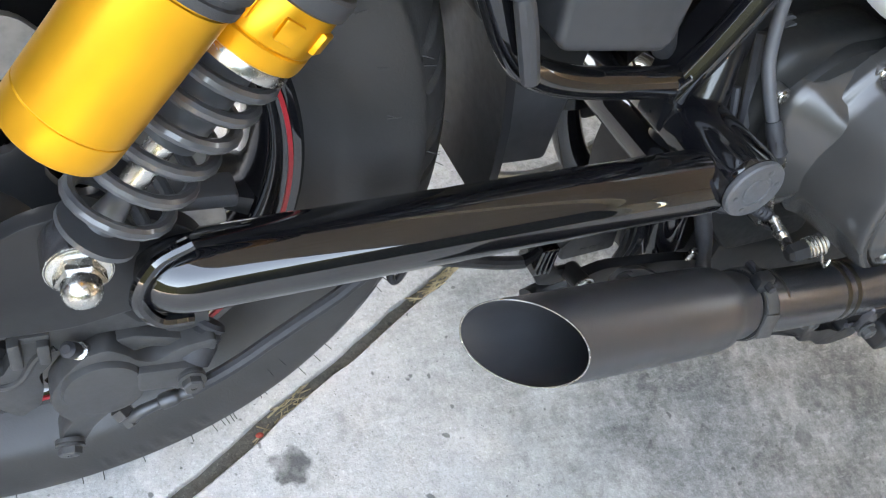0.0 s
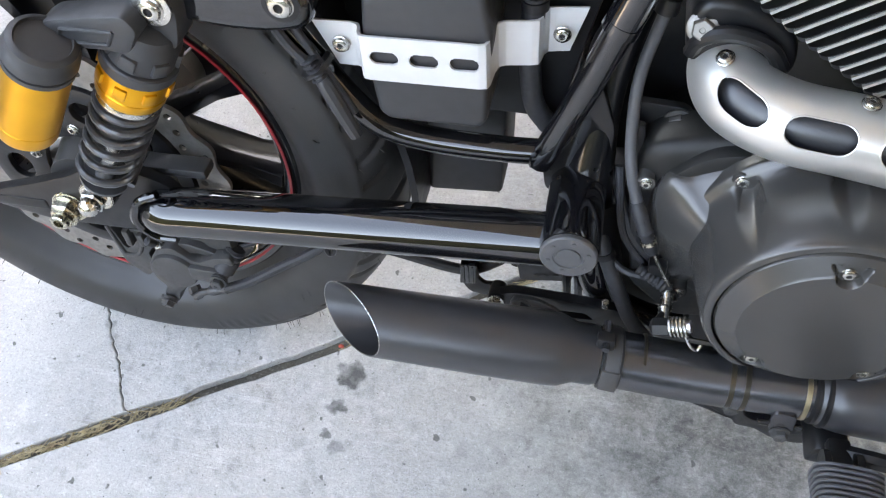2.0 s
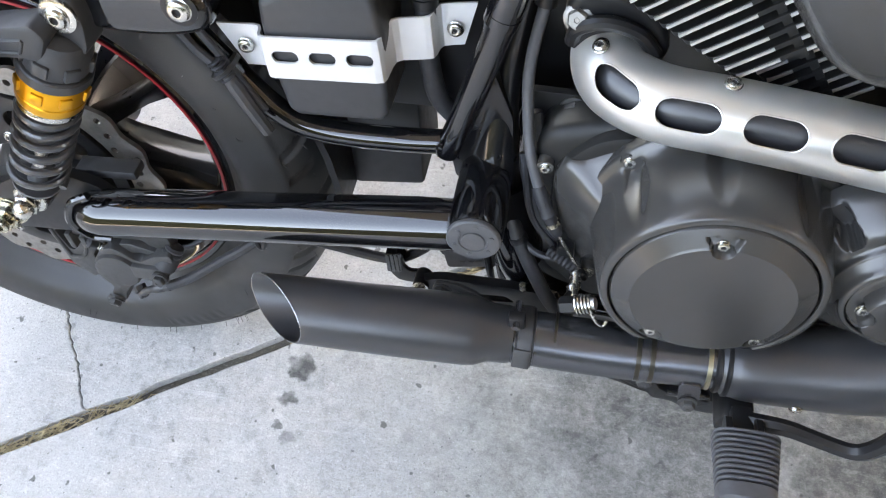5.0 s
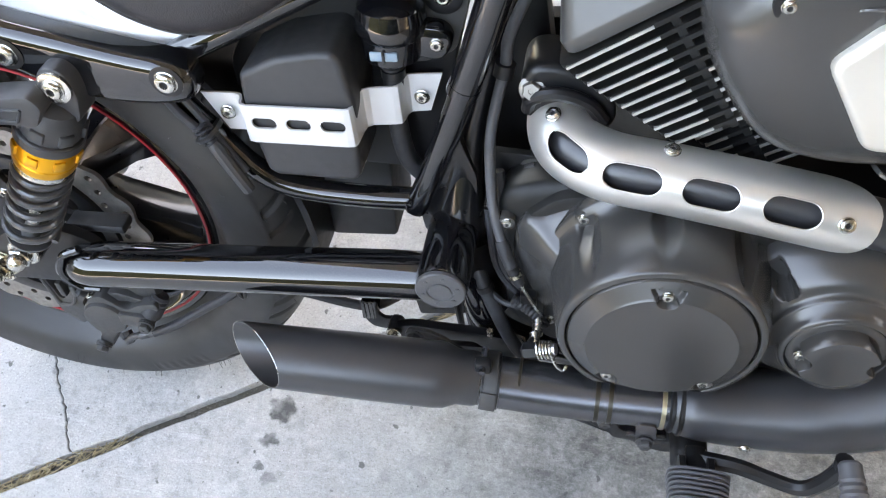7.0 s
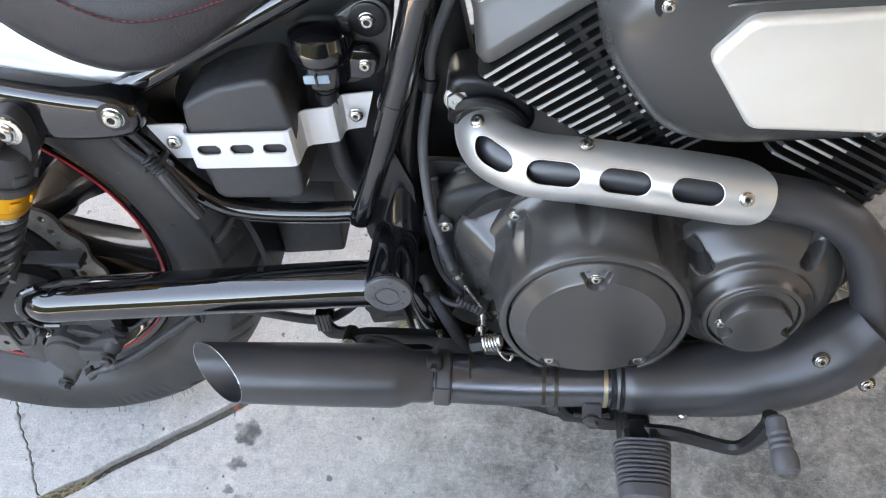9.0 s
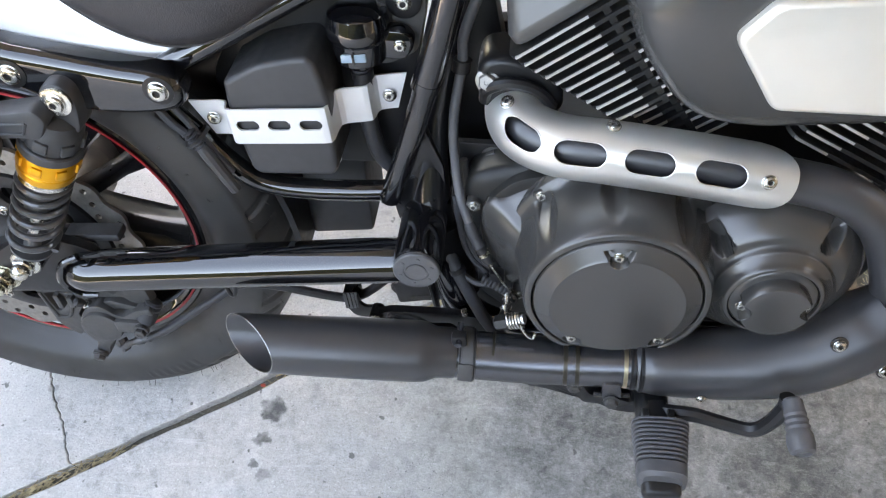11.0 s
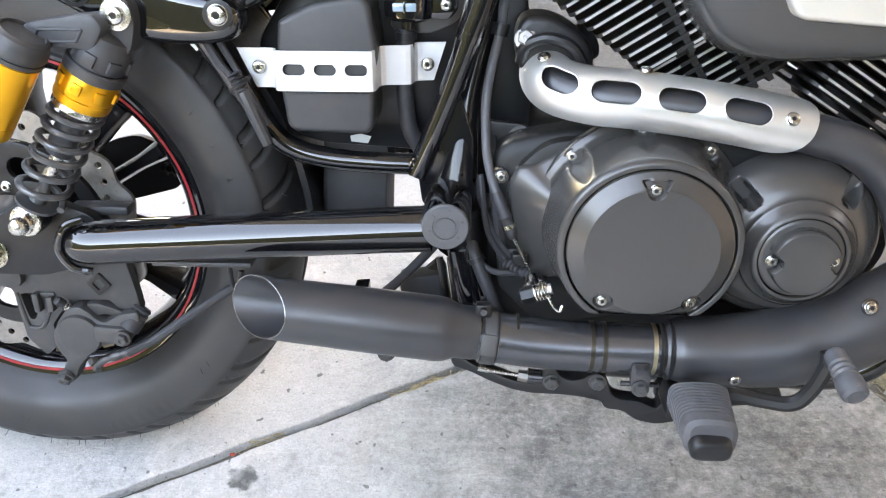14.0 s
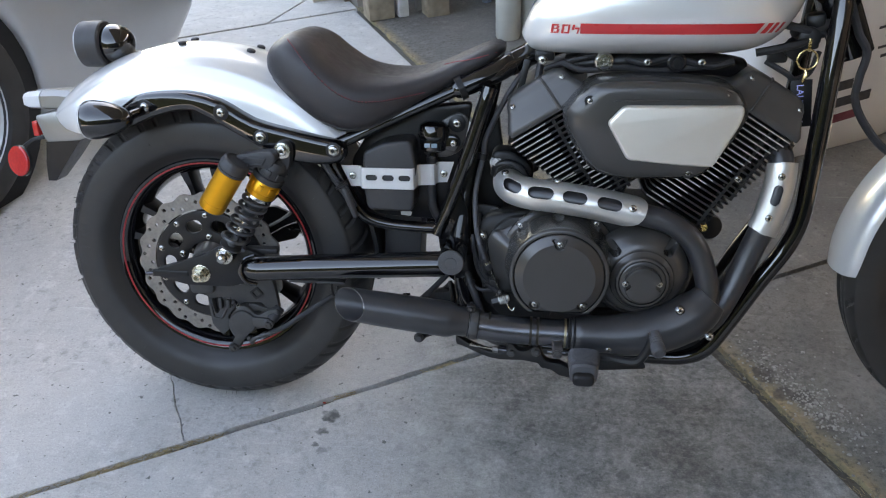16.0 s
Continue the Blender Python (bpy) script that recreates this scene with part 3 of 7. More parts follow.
def wheel(name, c, R, rim_r, half, label, stripe=True, tread=24):
    """A cast wheel with its tyre; the tread's slanted grooves are cut into the mesh."""
    w = half * 0.62
    rim = lathe([(rim_r + 0.010, w - 0.004), (rim_r + 0.006, w), (rim_r - 0.004, w - 0.002), (rim_r - 0.012, w * 0.78), (rim_r - 0.022, 0.015), (rim_r - 0.024, 0.0), (rim_r - 0.022, -0.015), (rim_r - 0.012, -w * 0.78), (rim_r - 0.004, 0.002 - w), (rim_r + 0.006, -w), (rim_r + 0.010, 0.004 - w), (rim_r - 0.002, -w * 0.6), (rim_r - 0.002, w * 0.6), (rim_r + 0.010, w - 0.004)], c, (0, -1, 0), 96, cap=False)
    rim_ob = part(name, rim, GLOSS, bike, label, 50)
    prof = [(rim_r + 0.002, w - 0.010), (rim_r + 0.010, w - 0.0015), (rim_r + 0.017, w + 0.006), (rim_r + 0.034, half * 0.92), (rim_r + 0.055, half), (rim_r + 0.08, half * 0.985), (R - 0.030, half * 0.90), (R - 0.0185, half * 0.76), (R - 0.0085, half * 0.55), (R - 0.0025, half * 0.3), (R, 0.0)]
    prof = [tuple(p) for p in spline(prof, 8)]
    prof = prof + [(r, -a) for r, a in reversed(prof[:-1])]
    n = 960 if half > 0.06 else 480
    bm = bmesh.new()
    rows = []
    for r, a in prof:
        row = []
        for k in range(n):
            th = 2 * math.pi * k / n
            q = abs(a) / half
            dip = 0.0
            if r > R - 0.034:
                ph = (th * tread / (2 * math.pi) + (0.5 if a > 0 else 0) + q * 0.55) % 1.0
                ends = max(0.0, min(1.0, (q - 0.28) / 0.05, (0.94 - q) / 0.05))
                dip = 0.0045 * ends * max(0.0, min(1.0, (0.085 - abs(ph - 0.5)) / 0.03))
                ends = max(0.0, min(1.0, (q - 0.60) / 0.05, (0.94 - q) / 0.05))
                dip = max(dip, 0.0045 * ends * max(0.0, min(1.0, (0.06 - abs(ph - 0.1)) / 0.03)))
                if abs(q - 0.10) < 0.035:
                    dip = 0.004
            elif abs(a) > half * 0.9 and rim_r + 0.055 < r < rim_r + 0.083 and abs(a) > 0:
                # raised bars where the maker's lettering sits
                ph = (th * 120 / (2 * math.pi)) % 1.0
                big = (th / (2 * math.pi) * 3) % 1.0
                if 0.2 < ph < 0.7 and 0.36 < big < 0.52 and rim_r + 0.062 < r < rim_r + 0.076:
                    dip = -0.0006
            rr = r - dip * (1 if dip > 0 else 0)
            aa = a + (0.0007 if a > 0 else -0.0007) * (1 if dip < 0 else 0)
            row.append(Vector(c) + Vector((math.cos(th) * rr, -aa, math.sin(th) * rr)))
        rows.append(row)
    rings(bm, rows, cap=False)
    part("tyre", bm, TYRE, rim_ob, "dark rubber tyre with slanted tread grooves", 30)
    if stripe:
        part("stripe", lathe([(rim_r + 0.0002, w - 0.0009), (rim_r + 0.0002, w + 0.0005), (rim_r - 0.0028, w + 0.0001), (rim_r - 0.0028, w - 0.0025)], c, (0, -1, 0), 96, cap=False), RIMRED, rim_ob, "thin red rim stripe")
    part("hub", lathe([(0.018, 0.10), (0.036, 0.098), (0.042, 0.07), (0.048, 0.05), (0.04, 0.03), (0.04, -0.04), (0.055, -0.07), (0.05, -0.1), (0.02, -0.1)], c, (0, -1, 0), 32), SATIN, rim_ob)
    for k in range(12):
        pair = k // 2
        th = radians(60 * pair + (11 if k % 2 else -11) + 8)
        th2 = radians(60 * pair + (20 if k % 2 else -20) + 8)
        a = Vector(c) + Vector((math.cos(th) * 0.036, 0, math.sin(th) * 0.036))
        b_ = Vector(c) + Vector((math.cos(th2) * (rim_r - 0.018), 0, math.sin(th2) * (rim_r - 0.018)))
        d = (b_ - a).normalized()
        s = Vector((-d.z, 0, d.x))
        sp = bmesh.new()
        rings(sp, [[p + s * w * x + Vector((0, y, 0)) for x, y in ((1, -0.6 * dep), (0.6, -dep), (-0.6, -dep), (-1, -0.6 * dep), (-1, 0.6 * dep), (-0.6, dep), (0.6, dep), (1, 0.6 * dep))] for p, w, dep in ((a, 0.012, 0.030), (a.lerp(b_, 0.3), 0.0085, 0.026), (a.lerp(b_, 0.75), 0.0085, 0.022), (b_, 0.013, 0.028))])
        part("spoke", sp, SHADEGLOSS, rim_ob)
    hairs = bmesh.new()
    rn = random.Random(4)
    for k in range(150):
        th = rn.random() * 2 * math.pi
        i = rn.choice([-1, -1, 1])
        r = R - rn.choice([0.012, 0.02, 0.03, 0.06])
        q = half * (0.66 if r > R - 0.015 else 0.82 if r > R - 0.025 else 0.93 if r > R - 0.04 else 1.0)
        p = Vector(c) + Vector((math.cos(th) * (r - 0.002), i * q, math.sin(th) * (r - 0.002)))
        d = Vector((math.cos(th), i * 0.8, math.sin(th))) * 0.006 + Vector((rn.gauss(0, 0.001), 0, rn.gauss(0, 0.001)))
        tube([p, p + d], 0.0004, 4, smooth=False, bm=hairs)
    tagged(part("whiskers", hairs, TYRE, rim_ob), "thin rubber moulding whiskers")["kind"] = "stuff"
    return rim_ob


rear = wheel("rear_wheel", AX, 0.3225, 0.203, 0.0720, "black cast wheel with a red rim stripe")

# brake disc with a wavy edge and drilled holes
holes = []
for k in range(48):
    th, r = 2 * math.pi * k / 48, (0.124, 0.132, 0.140)[k % 3]
    holes.append(circle(AX.x + r * math.cos(th), AX.z + r * math.sin(th), 0.0040, 10))
wave = [(AX.x + (0.1485 + 0.0032 * math.cos(20 * a)) * math.cos(a), AX.z + (0.1485 + 0.0032 * math.cos(20 * a)) * math.sin(a)) for a in np.linspace(0, 2 * math.pi, 241)[:-1]]
disc = part("brake_disc", prism(wave, -0.077, -0.072, 0, [circle(AX.x, AX.z, 0.1165, 64)] + holes), DISC, bike, "drilled steel brake disc with a wavy edge")
spider_holes = [oval(AX.x + 0.084 * math.cos(a), AX.z + 0.084 * math.sin(a), 0.035, 0.026, math.degrees(a) + 90) for a in np.linspace(0, 2 * math.pi, 11)[:-1]]
part("disc_carrier", prism(circle(AX.x, AX.z, 0.1135, 64), -0.080, -0.073, 0.001, [circle(AX.x, AX.z, 0.05, 32)] + spider_holes), DEEP, disc, "black disc carrier with openings")
for k in range(10):
    a = 2 * math.pi * (k + 0.5) / 10
    bolt(disc, AX + Vector((0.1045 * math.cos(a), -0.080, 0.1045 * math.sin(a))), 0.0052)
for k in range(5):
    a = 2 * math.pi * (k + 0.2) / 5
    bolt(disc, AX + Vector((0.06 * math.cos(a), -0.080, 0.06 * math.sin(a))), 0.006)

# caliper on its bracket under the axle
br = prism(rounded([(-0.030, 0.306), (-0.014, 0.280), (-0.0034, 0.262), (-0.0034, 0.248), (0.0001, 0.2016), (0.0105, 0.189), (0.0196, 0.1787), (0.033, 0.190), (0.0365, 0.2087), (0.0342, 0.2201), (0.049, 0.2395), (0.072, 0.2545), (0.1085, 0.2551), (0.1195, 0.2414), (0.1319, 0.2305), (0.1438, 0.242), (0.1416, 0.264), (0.1360, 0.2998), (0.133, 0.318), (0.06, 0.312)], 0.004), -0.094, -0.080, 0.0025, [rounded([(0.0027, 0.2605), (0.0233, 0.2625), (0.0215, 0.2402), (0.0145, 0.2265), (0.0085, 0.2275)], 0.003)])
cal = part("brake_caliper", br, CALIPER, bike, "dark grey brake caliper on a cast bracket", 30)
part("bracket_rib", tube([(-0.001, -0.094, 0.262), (0.0045, -0.0945, 0.222), (0.009, -0.0945, 0.2165), (0.019, -0.0945, 0.2165), (0.026, -0.0945, 0.223), (0.036, -0.0945, 0.241), (0.047, -0.094, 0.247)], 0.0026, 8), CALIPER, cal)
part("bracket_tab", prism(rounded([(-0.036, 0.298), (0.010, 0.300), (0.0155, 0.287), (0.0125, 0.2735), (-0.034, 0.272)], 0.010), -0.104, -0.088, 0.004), CALIPER, cal)
for x, z, h in ((0.0245, 0.2525, 0.024), (0.0405, 0.251, 0.019)):
    part("pad_pin", box((x, -0.097, z), (0.0075, 0.012, h), 0.002), CALIPER, cal)
part("pad_plate", box((0.033, -0.093, 0.261), (0.024, 0.008, 0.006), 0.0015), CALIPER, cal)
body_c = prism(rounded([(0.0625, 0.2489), (0.0487, 0.2325), (0.0400, 0.2166), (0.0386, 0.2031), (0.0438, 0.1879), (0.0500, 0.1803), (0.0425, 0.1680), (0.0395, 0.156), (0.0455, 0.1485), (0.0560, 0.1520), (0.0640, 0.1710), (0.0778, 0.1866), (0.0906, 0.1990), (0.1185, 0.2045), (0.1319, 0.2172), (0.1469, 0.2364), (0.1453, 0.2474), (0.1247, 0.2440), (0.1040, 0.2320), (0.0949, 0.2364), (0.0879, 0.2452), (0.0766, 0.2529)], 0.005), -0.108, -0.088, 0.004)
part("caliper_body", body_c, CALIPER, cal)
part("caliper_bridge", prism(rounded([(0.082, 0.2520), (0.095, 0.2535), (0.128, 0.2415), (0.1235, 0.2340), (0.104, 0.2395), (0.092, 0.2375)], 0.003), -0.100, -0.084, 0.003), CALIPER, cal)
part("piston_housing", lathe([(0.0280, 0), (0.0275, 0.010), (0.0262, 0.018), (0.0250, 0.0205), (0.0225, 0.0212), (0.0, 0.0212)], (0.0725, -0.092, 0.2160), (0, -1, 0), 40), CALIPER, cal)
part("slide_arm", prism(rounded([(0.092, 0.2306), (0.1158, 0.2288), (0.1318, 0.2276), (0.137, 0.219), (0.1325, 0.2089), (0.122, 0.2065), (0.092, 0.2091)], 0.005), -0.114, -0.098, 0.003), CALIPER, cal)
part("slide_boot", lathe([(0.0095, 0), (0.0115, 0.003), (0.0100, 0.006), (0.0118, 0.009), (0.0105, 0.013), (0.0122, 0.016), (0.0122, 0.030)], (0.1455, -0.090, 0.2445), (-0.52, -0.45, -0.72), 20), RUBBER, cal)
part("bolt_collar", lathe([(0.0095, 0), (0.0095, 0.003), (0.0085, 0.0038)], (0.1275, -0.1135, 0.2175), (0, -1, 0), 20), CALIPER, cal)
bolt(cal, (0.1275, -0.1172, 0.2175), 0.0074, HEX_DARK)
part("bolt_collar", lathe([(0.0098, 0), (0.0098, 0.003), (0.0088, 0.0038)], (0.0468, -0.107, 0.1600), (-0.1, -0.9, -0.35), 20), CALIPER, cal)
bolt(cal, (0.0464, -0.1106, 0.1586), 0.0076, HEX_DARK, (-0.1, -0.9, -0.35))
plug = part("bridge_plug", prism(rounded([(-0.0105, -0.0105), (0.0105, -0.0105), (0.0105, 0.0105), (-0.0105, 0.0105)], 0.003), -0.004, 0.0, 0.001, [rounded([(-0.0055, -0.0055), (0.0055, -0.0055), (0.0055, 0.0055), (-0.0055, 0.0055)], 0.002)]), DEEP, cal)
plug.matrix_basis = Matrix.Translation((0.1005, -0.093, 0.2760)) @ pose(0, 0, 0, 0, -38, 0)
part("bleed_nipple", lathe([(0.006, 0), (0.006, 0.006), (0.0035, 0.007), (0.0035, 0.010)], (0.063, -0.100, 0.2460), (-0.55, -0.5, 0.9), 12), CHROME, cal)
part("nipple_cap", lathe([(0.0046, 0.009), (0.0054, 0.011), (0.0054, 0.019), (0.003, 0.021)], (0.063, -0.100, 0.2460), (-0.55, -0.5, 0.9), 12), RUBBER, cal)
part("banjo", lathe([(0.0075, -0.002), (0.0075, 0.005), (0.0055, 0.006), (0.0058, 0.013), (0.0045, 0.014)], (0.0815, -0.104, 0.1790), (0.55, -0.6, -0.65), 6), HOSEFIT, cal)
part("hose_end", tube([(0.0865, -0.110, 0.1745), (0.094, -0.110, 0.1815), (0.1005, -0.110, 0.1850), (0.1065, -0.110, 0.1875), (0.1085, -0.110, 0.1883), (0.118, -0.110, 0.1918), (0.121, -0.110, 0.1928), (0.1275, -0.109, 0.1945)], [0.0046, 0.0046, 0.0042, 0.0044, 0.0060, 0.0058, 0.0044, 0.0060], 12, 3), HOSEFIT, cal)
part("brake_hose", tube([(0.1275, -0.109, 0.1945), (0.16, -0.106, 0.211), (0.195, -0.102, 0.235), (0.23, -0.098, 0.258), (0.262, -0.09, 0.275), (0.30, -0.085, 0.272), (0.38, -0.085, 0.252), (0.41, -0.085, 0.256), (0.45, -0.08, 0.287), (0.50, -0.07, 0.34)], 0.0056, 10), RUBBER, bike, "black rubber brake hose")


# ---- swingarm ----
def swing_side(sgn):
    y = 0.135 * sgn
    return tube([(0.098, y * 0.93, 0.343), (0.106, y * 0.96, 0.344), (0.118, y, 0.3455), (0.16, y, 0.3485), (0.30, y, 0.3575), (0.44, y, 0.3665), (0.485, y, 0.369)], [0.012, 0.019, 0.0235, 0.0242, 0.0242, 0.0242, 0.0242], 24, 5)


swing = part("swingarm", swing_side(-1), GLOSS, bike, "gloss black tubular swingarm")
part("arm", swing_side(1), GLOSS, swing)
plate = rounded([(-0.095, 0.327), (-0.085, 0.335), (-0.03, 0.352), (0.02, 0.37), (0.045, 0.385), (0.078, 0.392), (0.125, 0.372), (0.14, 0.345), (0.125, 0.318), (0.06, 0.301), (-0.03, 0.302), (-0.085, 0.317)], 0.01)
for sgn in (-1, 1):
    part("axle_plate", prism(plate, 0.127 * sgn, 0.115 * sgn, 0.002), DEEP, swing)
part("axle_adjuster", box((-0.06, -0.124, 0.325), (0.075, 0.01, 0.014), 0.003), DEEP, swing)
part("adjuster_bolt", tube([(-0.075, -0.124, 0.325), (-0.112, -0.124, 0.322)], 0.0045, 10, smooth=False), BARE, swing)
part("axle_washer", lathe([(0.0185, 0), (0.0185, 0.003), (0.017, 0.0035), (0.017, 0.006)], (AX.x, -0.126, AX.z), n=32), ZINC, swing)
nut = lathe([(0.0155, 0.005), (0.0155, 0.015), (0.014, 0.0165), (0.0118, 0.0165), (0.0118, 0.021), (0.008, 0.0215), (0.0075, 0.012), (0.0, 0.011)], (AX.x, -0.126, AX.z), n=6)
part("axle_nut", nut, ZINC, swing, "large zinc axle nut")
part("bolt_shank", lathe([(0.0092, 0.018), (0.0092, 0.026), (0.008, 0.027), (0.005, 0.027), (0.0045, 0.013)], (AX.x, -0.126, AX.z), n=20), ZINC, swing)
part("pivot_boss", lathe([(0.0235, -0.05), (0.0252, -0.04), (0.0252, 0.085), (0.0238, 0.09)], (0.5015, -0.07, 0.383), n=40), GLOSS, swing)
cap = lathe([(0.0230, 0), (0.0238, 0.001), (0.0238, 0.0045), (0.0225, 0.006), (0.013, 0.0062), (0.0125, 0.005), (0.0105, 0.005), (0.010, 0.0062), (0.0, 0.0062)], (0.5015, -0.16, 0.383), n=40)
pcap = part("pivot_cap", cap, CAPGREY, swing, "round grey plastic pivot cap")
for k in range(6):
    a = 2 * math.pi * k / 6 + 0.3
    part("dimple", lathe([(0.0022, 0), (0.0022, 0.0008), (0.001, 0.001)], (0.5015 + 0.017 * math.cos(a), -0.166, 0.383 + 0.017 * math.sin(a)), n=8), CAPGREY, pcap)
part("end_collar", tube([(0.122, -0.143, 0.376), (0.103, -0.147, 0.368), (0.0925, -0.149, 0.345), (0.103, -0.147, 0.322), (0.122, -0.143, 0.315)], 0.0045, 10), GLOSS, swing)
part("belt_guard", box((0.122, -0.098, 0.371), (0.066, 0.022, 0.011), 0.003), PLASTIC, swing)
part("hose_guide", box((0.235, -0.112, 0.318), (0.11, 0.03, 0.006), 0.002), PLASTIC, swing)
part("hose_hook", tube([(0.26, -0.11, 0.318), (0.262, -0.113, 0.29), (0.268, -0.113, 0.285), (0.274, -0.113, 0.305)], 0.003, 8), DEEP, swing)

# ---- shock absorber with its side reservoir ----
S0, S1 = Vector((0.066, -0.143, 0.376)), Vector((0.196, -0.143, 0.584))
SD = (S1 - S0).normalized()
shock = part("shock_absorber", lathe([(0.008, 0.010), (0.011, 0.018), (0.0215, 0.019), (0.0215, 0.022), (0.009, 0.024), (0.008, 0.033), (0.0055, 0.048), (0.0055, 0.085), (0.0145, 0.086), (0.0145, 0.15)], S0, SD, 28), SPRING, bike, "coil-over shock absorber with gold fittings")
coil = []
turns, a0, a1 = 6.4, 0.0255, 0.140
for k in range(int(turns * 20) + 1):
    t = k / (turns * 20)
    a = a0 + (a1 - a0) * (1.28 * t - 0.28 * t * t)
    th = 2 * math.pi * turns * t
    e1 = Vector((SD.z, 0, -SD.x))
    e2 = SD.cross(e1)
    coil.append(S0 + SD * a + (e1 * math.cos(th) + e2 * math.sin(th)) * 0.0238)
part("spring", tube(coil, 0.0038, 10, smooth=False), SPRING, shock, "dark grey coil spring")
part("damper_rod", lathe([(0.007, 0.05), (0.007, 0.09)], S0, SD, 16), CHROME, shock)
part("spring_seat", lathe([(0.022, 0.139), (0.0265, 0.140), (0.0265, 0.1425), (0.025, 0.146), (0.023, 0.147)], S0, SD, 32), CHROME, shock, "bright spring seat ring")
col = lathe([(0.024, 0.145), (0.0272, 0.147), (0.028, 0.150), (0.028, 0.156), (0.0272, 0.157), (0.028, 0.158), (0.028, 0.178), (0.026, 0.181)], S0, SD, 36)
collar = part("preload_collar", col, GOLD, shock, "gold anodised preload collar")
for k in range(8):
    th = 2 * math.pi * k / 8
    e1 = Vector((SD.z, 0, -SD.x))
    e2 = SD.cross(e1)
    d = e1 * math.cos(th) + e2 * math.sin(th)
    m = Matrix((d.cross(SD), SD, d)).transposed().to_4x4()
    part("lug", box(S0 + SD * 0.168 + d * 0.028, (0.010, 0.011, 0.004), 0.001, m), GOLD, collar)
capm = lathe([(0.027, 0.178), (0.0298, 0.180), (0.0298, 0.189), (0.0285, 0.1905), (0.0262, 0.191), (0.0262, 0.212), (0.0235, 0.2165), (0.0215, 0.222), (0.012, 0.226)], S0, SD, 36)
part("top_cap", capm, PLASTIC, shock, "black top cap")
for k in range(7):
    th = 2 * math.pi * k / 7 + 0.2
    e1 = Vector((SD.z, 0, -SD.x))
    e2 = SD.cross(e1)
    d = e1 * math.cos(th) + e2 * math.sin(th)
    m = Matrix((d.cross(SD), SD, d)).transposed().to_4x4()
    part("cap_rib", box(S0 + SD * 0.2 + d * 0.0265, (0.0125, 0.013, 0.0045), 0.0012, m), PLASTIC, shock)
eye = prism(rounded([(0.172, 0.560), (0.1805, 0.592), (0.189, 0.601), (0.203, 0.601), (0.2105, 0.592), (0.2115, 0.575), (0.204, 0.548), (0.185, 0.54)], 0.008), -0.150, -0.122, 0.003)
part("top_eye", eye, PLASTIC, shock)
part("top_washer", lathe([(0.0145, 0), (0.0145, 0.003), (0.012, 0.0035)], (0.196, -0.150, 0.584), n=28), CHROME, shock)
bolt(shock, (0.196, -0.1535, 0.584), 0.0088)
part("bottom_eye", lathe([(0.016, 0), (0.0175, 0.004), (0.0175, 0.022), (0.016, 0.026)], (0.066, -0.128, 0.376), n=28), BARE, shock)
part("bottom_nut", lathe([(0.0125, 0.024), (0.0125, 0.034), (0.0105, 0.036), (0.0, 0.036)], (0.066, -0.128, 0.376), n=6), CHROME, shock, "bright acorn nut")
part("nut_dome", lathe([(0.0098, 0.0355), (0.0098, 0.040), (0.0085, 0.044), (0.005, 0.0468), (0.0, 0.0475)], (0.066, -0.128, 0.376), n=20), CHROME, shock)
part("nut_flange", lathe([(0.0165, 0.0235), (0.0165, 0.0255), (0.013, 0.027)], (0.066, -0.128, 0.376), n=28), CHROME, shock)
part("bottom_washer", lathe([(0.0155, 0.023), (0.0155, 0.0262), (0.01, 0.0265)], (0.066, -0.128, 0.376), n=28), ZINC, shock)
R0, R1 = Vector((0.0625, -0.181, 0.4815)), Vector((0.1185, -0.183, 0.566))
RD = (R1 - R0).normalized()
part("reservoir", lathe([(0.0, 0.0005), (0.021, 0), (0.0235, 0.002), (0.0245, 0.006), (0.0245, 0.0165), (0.0240, 0.017), (0.0245, 0.0175), (0.0245, 0.082), (0.0238, 0.0825), (0.0238, 0.085)], R0, RD, 40), GOLD, shock, "gold anodised gas reservoir")
part("reservoir_cap", lathe([(0.0262, 0.084), (0.0262, 0.088), (0.0248, 0.0885), (0.0248, 0.091), (0.0268, 0.092), (0.0268, 0.099), (0.0255, 0.101), (0.0245, 0.108), (0.022, 0.110), (0.020, 0.1105), (0.019, 0.108), (0.0, 0.108)], R0, RD, 32), PLASTIC, shock)
arm = prism(rounded([(0.105, 0.571), (0.120, 0.580), (0.150, 0.584), (0.182, 0.587), (0.19, 0.574), (0.176, 0.553), (0.155, 0.556), (0.13, 0.5555), (0.112, 0.556)], 0.006), -0.170, -0.146, 0.004)
bridge = part("reservoir_bridge", arm, PLASTIC, shock, "black cast bridge with a sunken panel")
for a, b_ in (((0.122, 0.5625), (0.163, 0.5625)), ((0.163, 0.5625), (0.170, 0.5735)), ((0.170, 0.5735), (0.129, 0.5735)), ((0.129, 0.5735), (0.122, 0.5625))):
    part("panel_edge", tube([(a[0], -0.170, a[1]), (b_[0], -0.170, b_[1])], 0.0016, 8, smooth=False), PLASTIC, bridge)
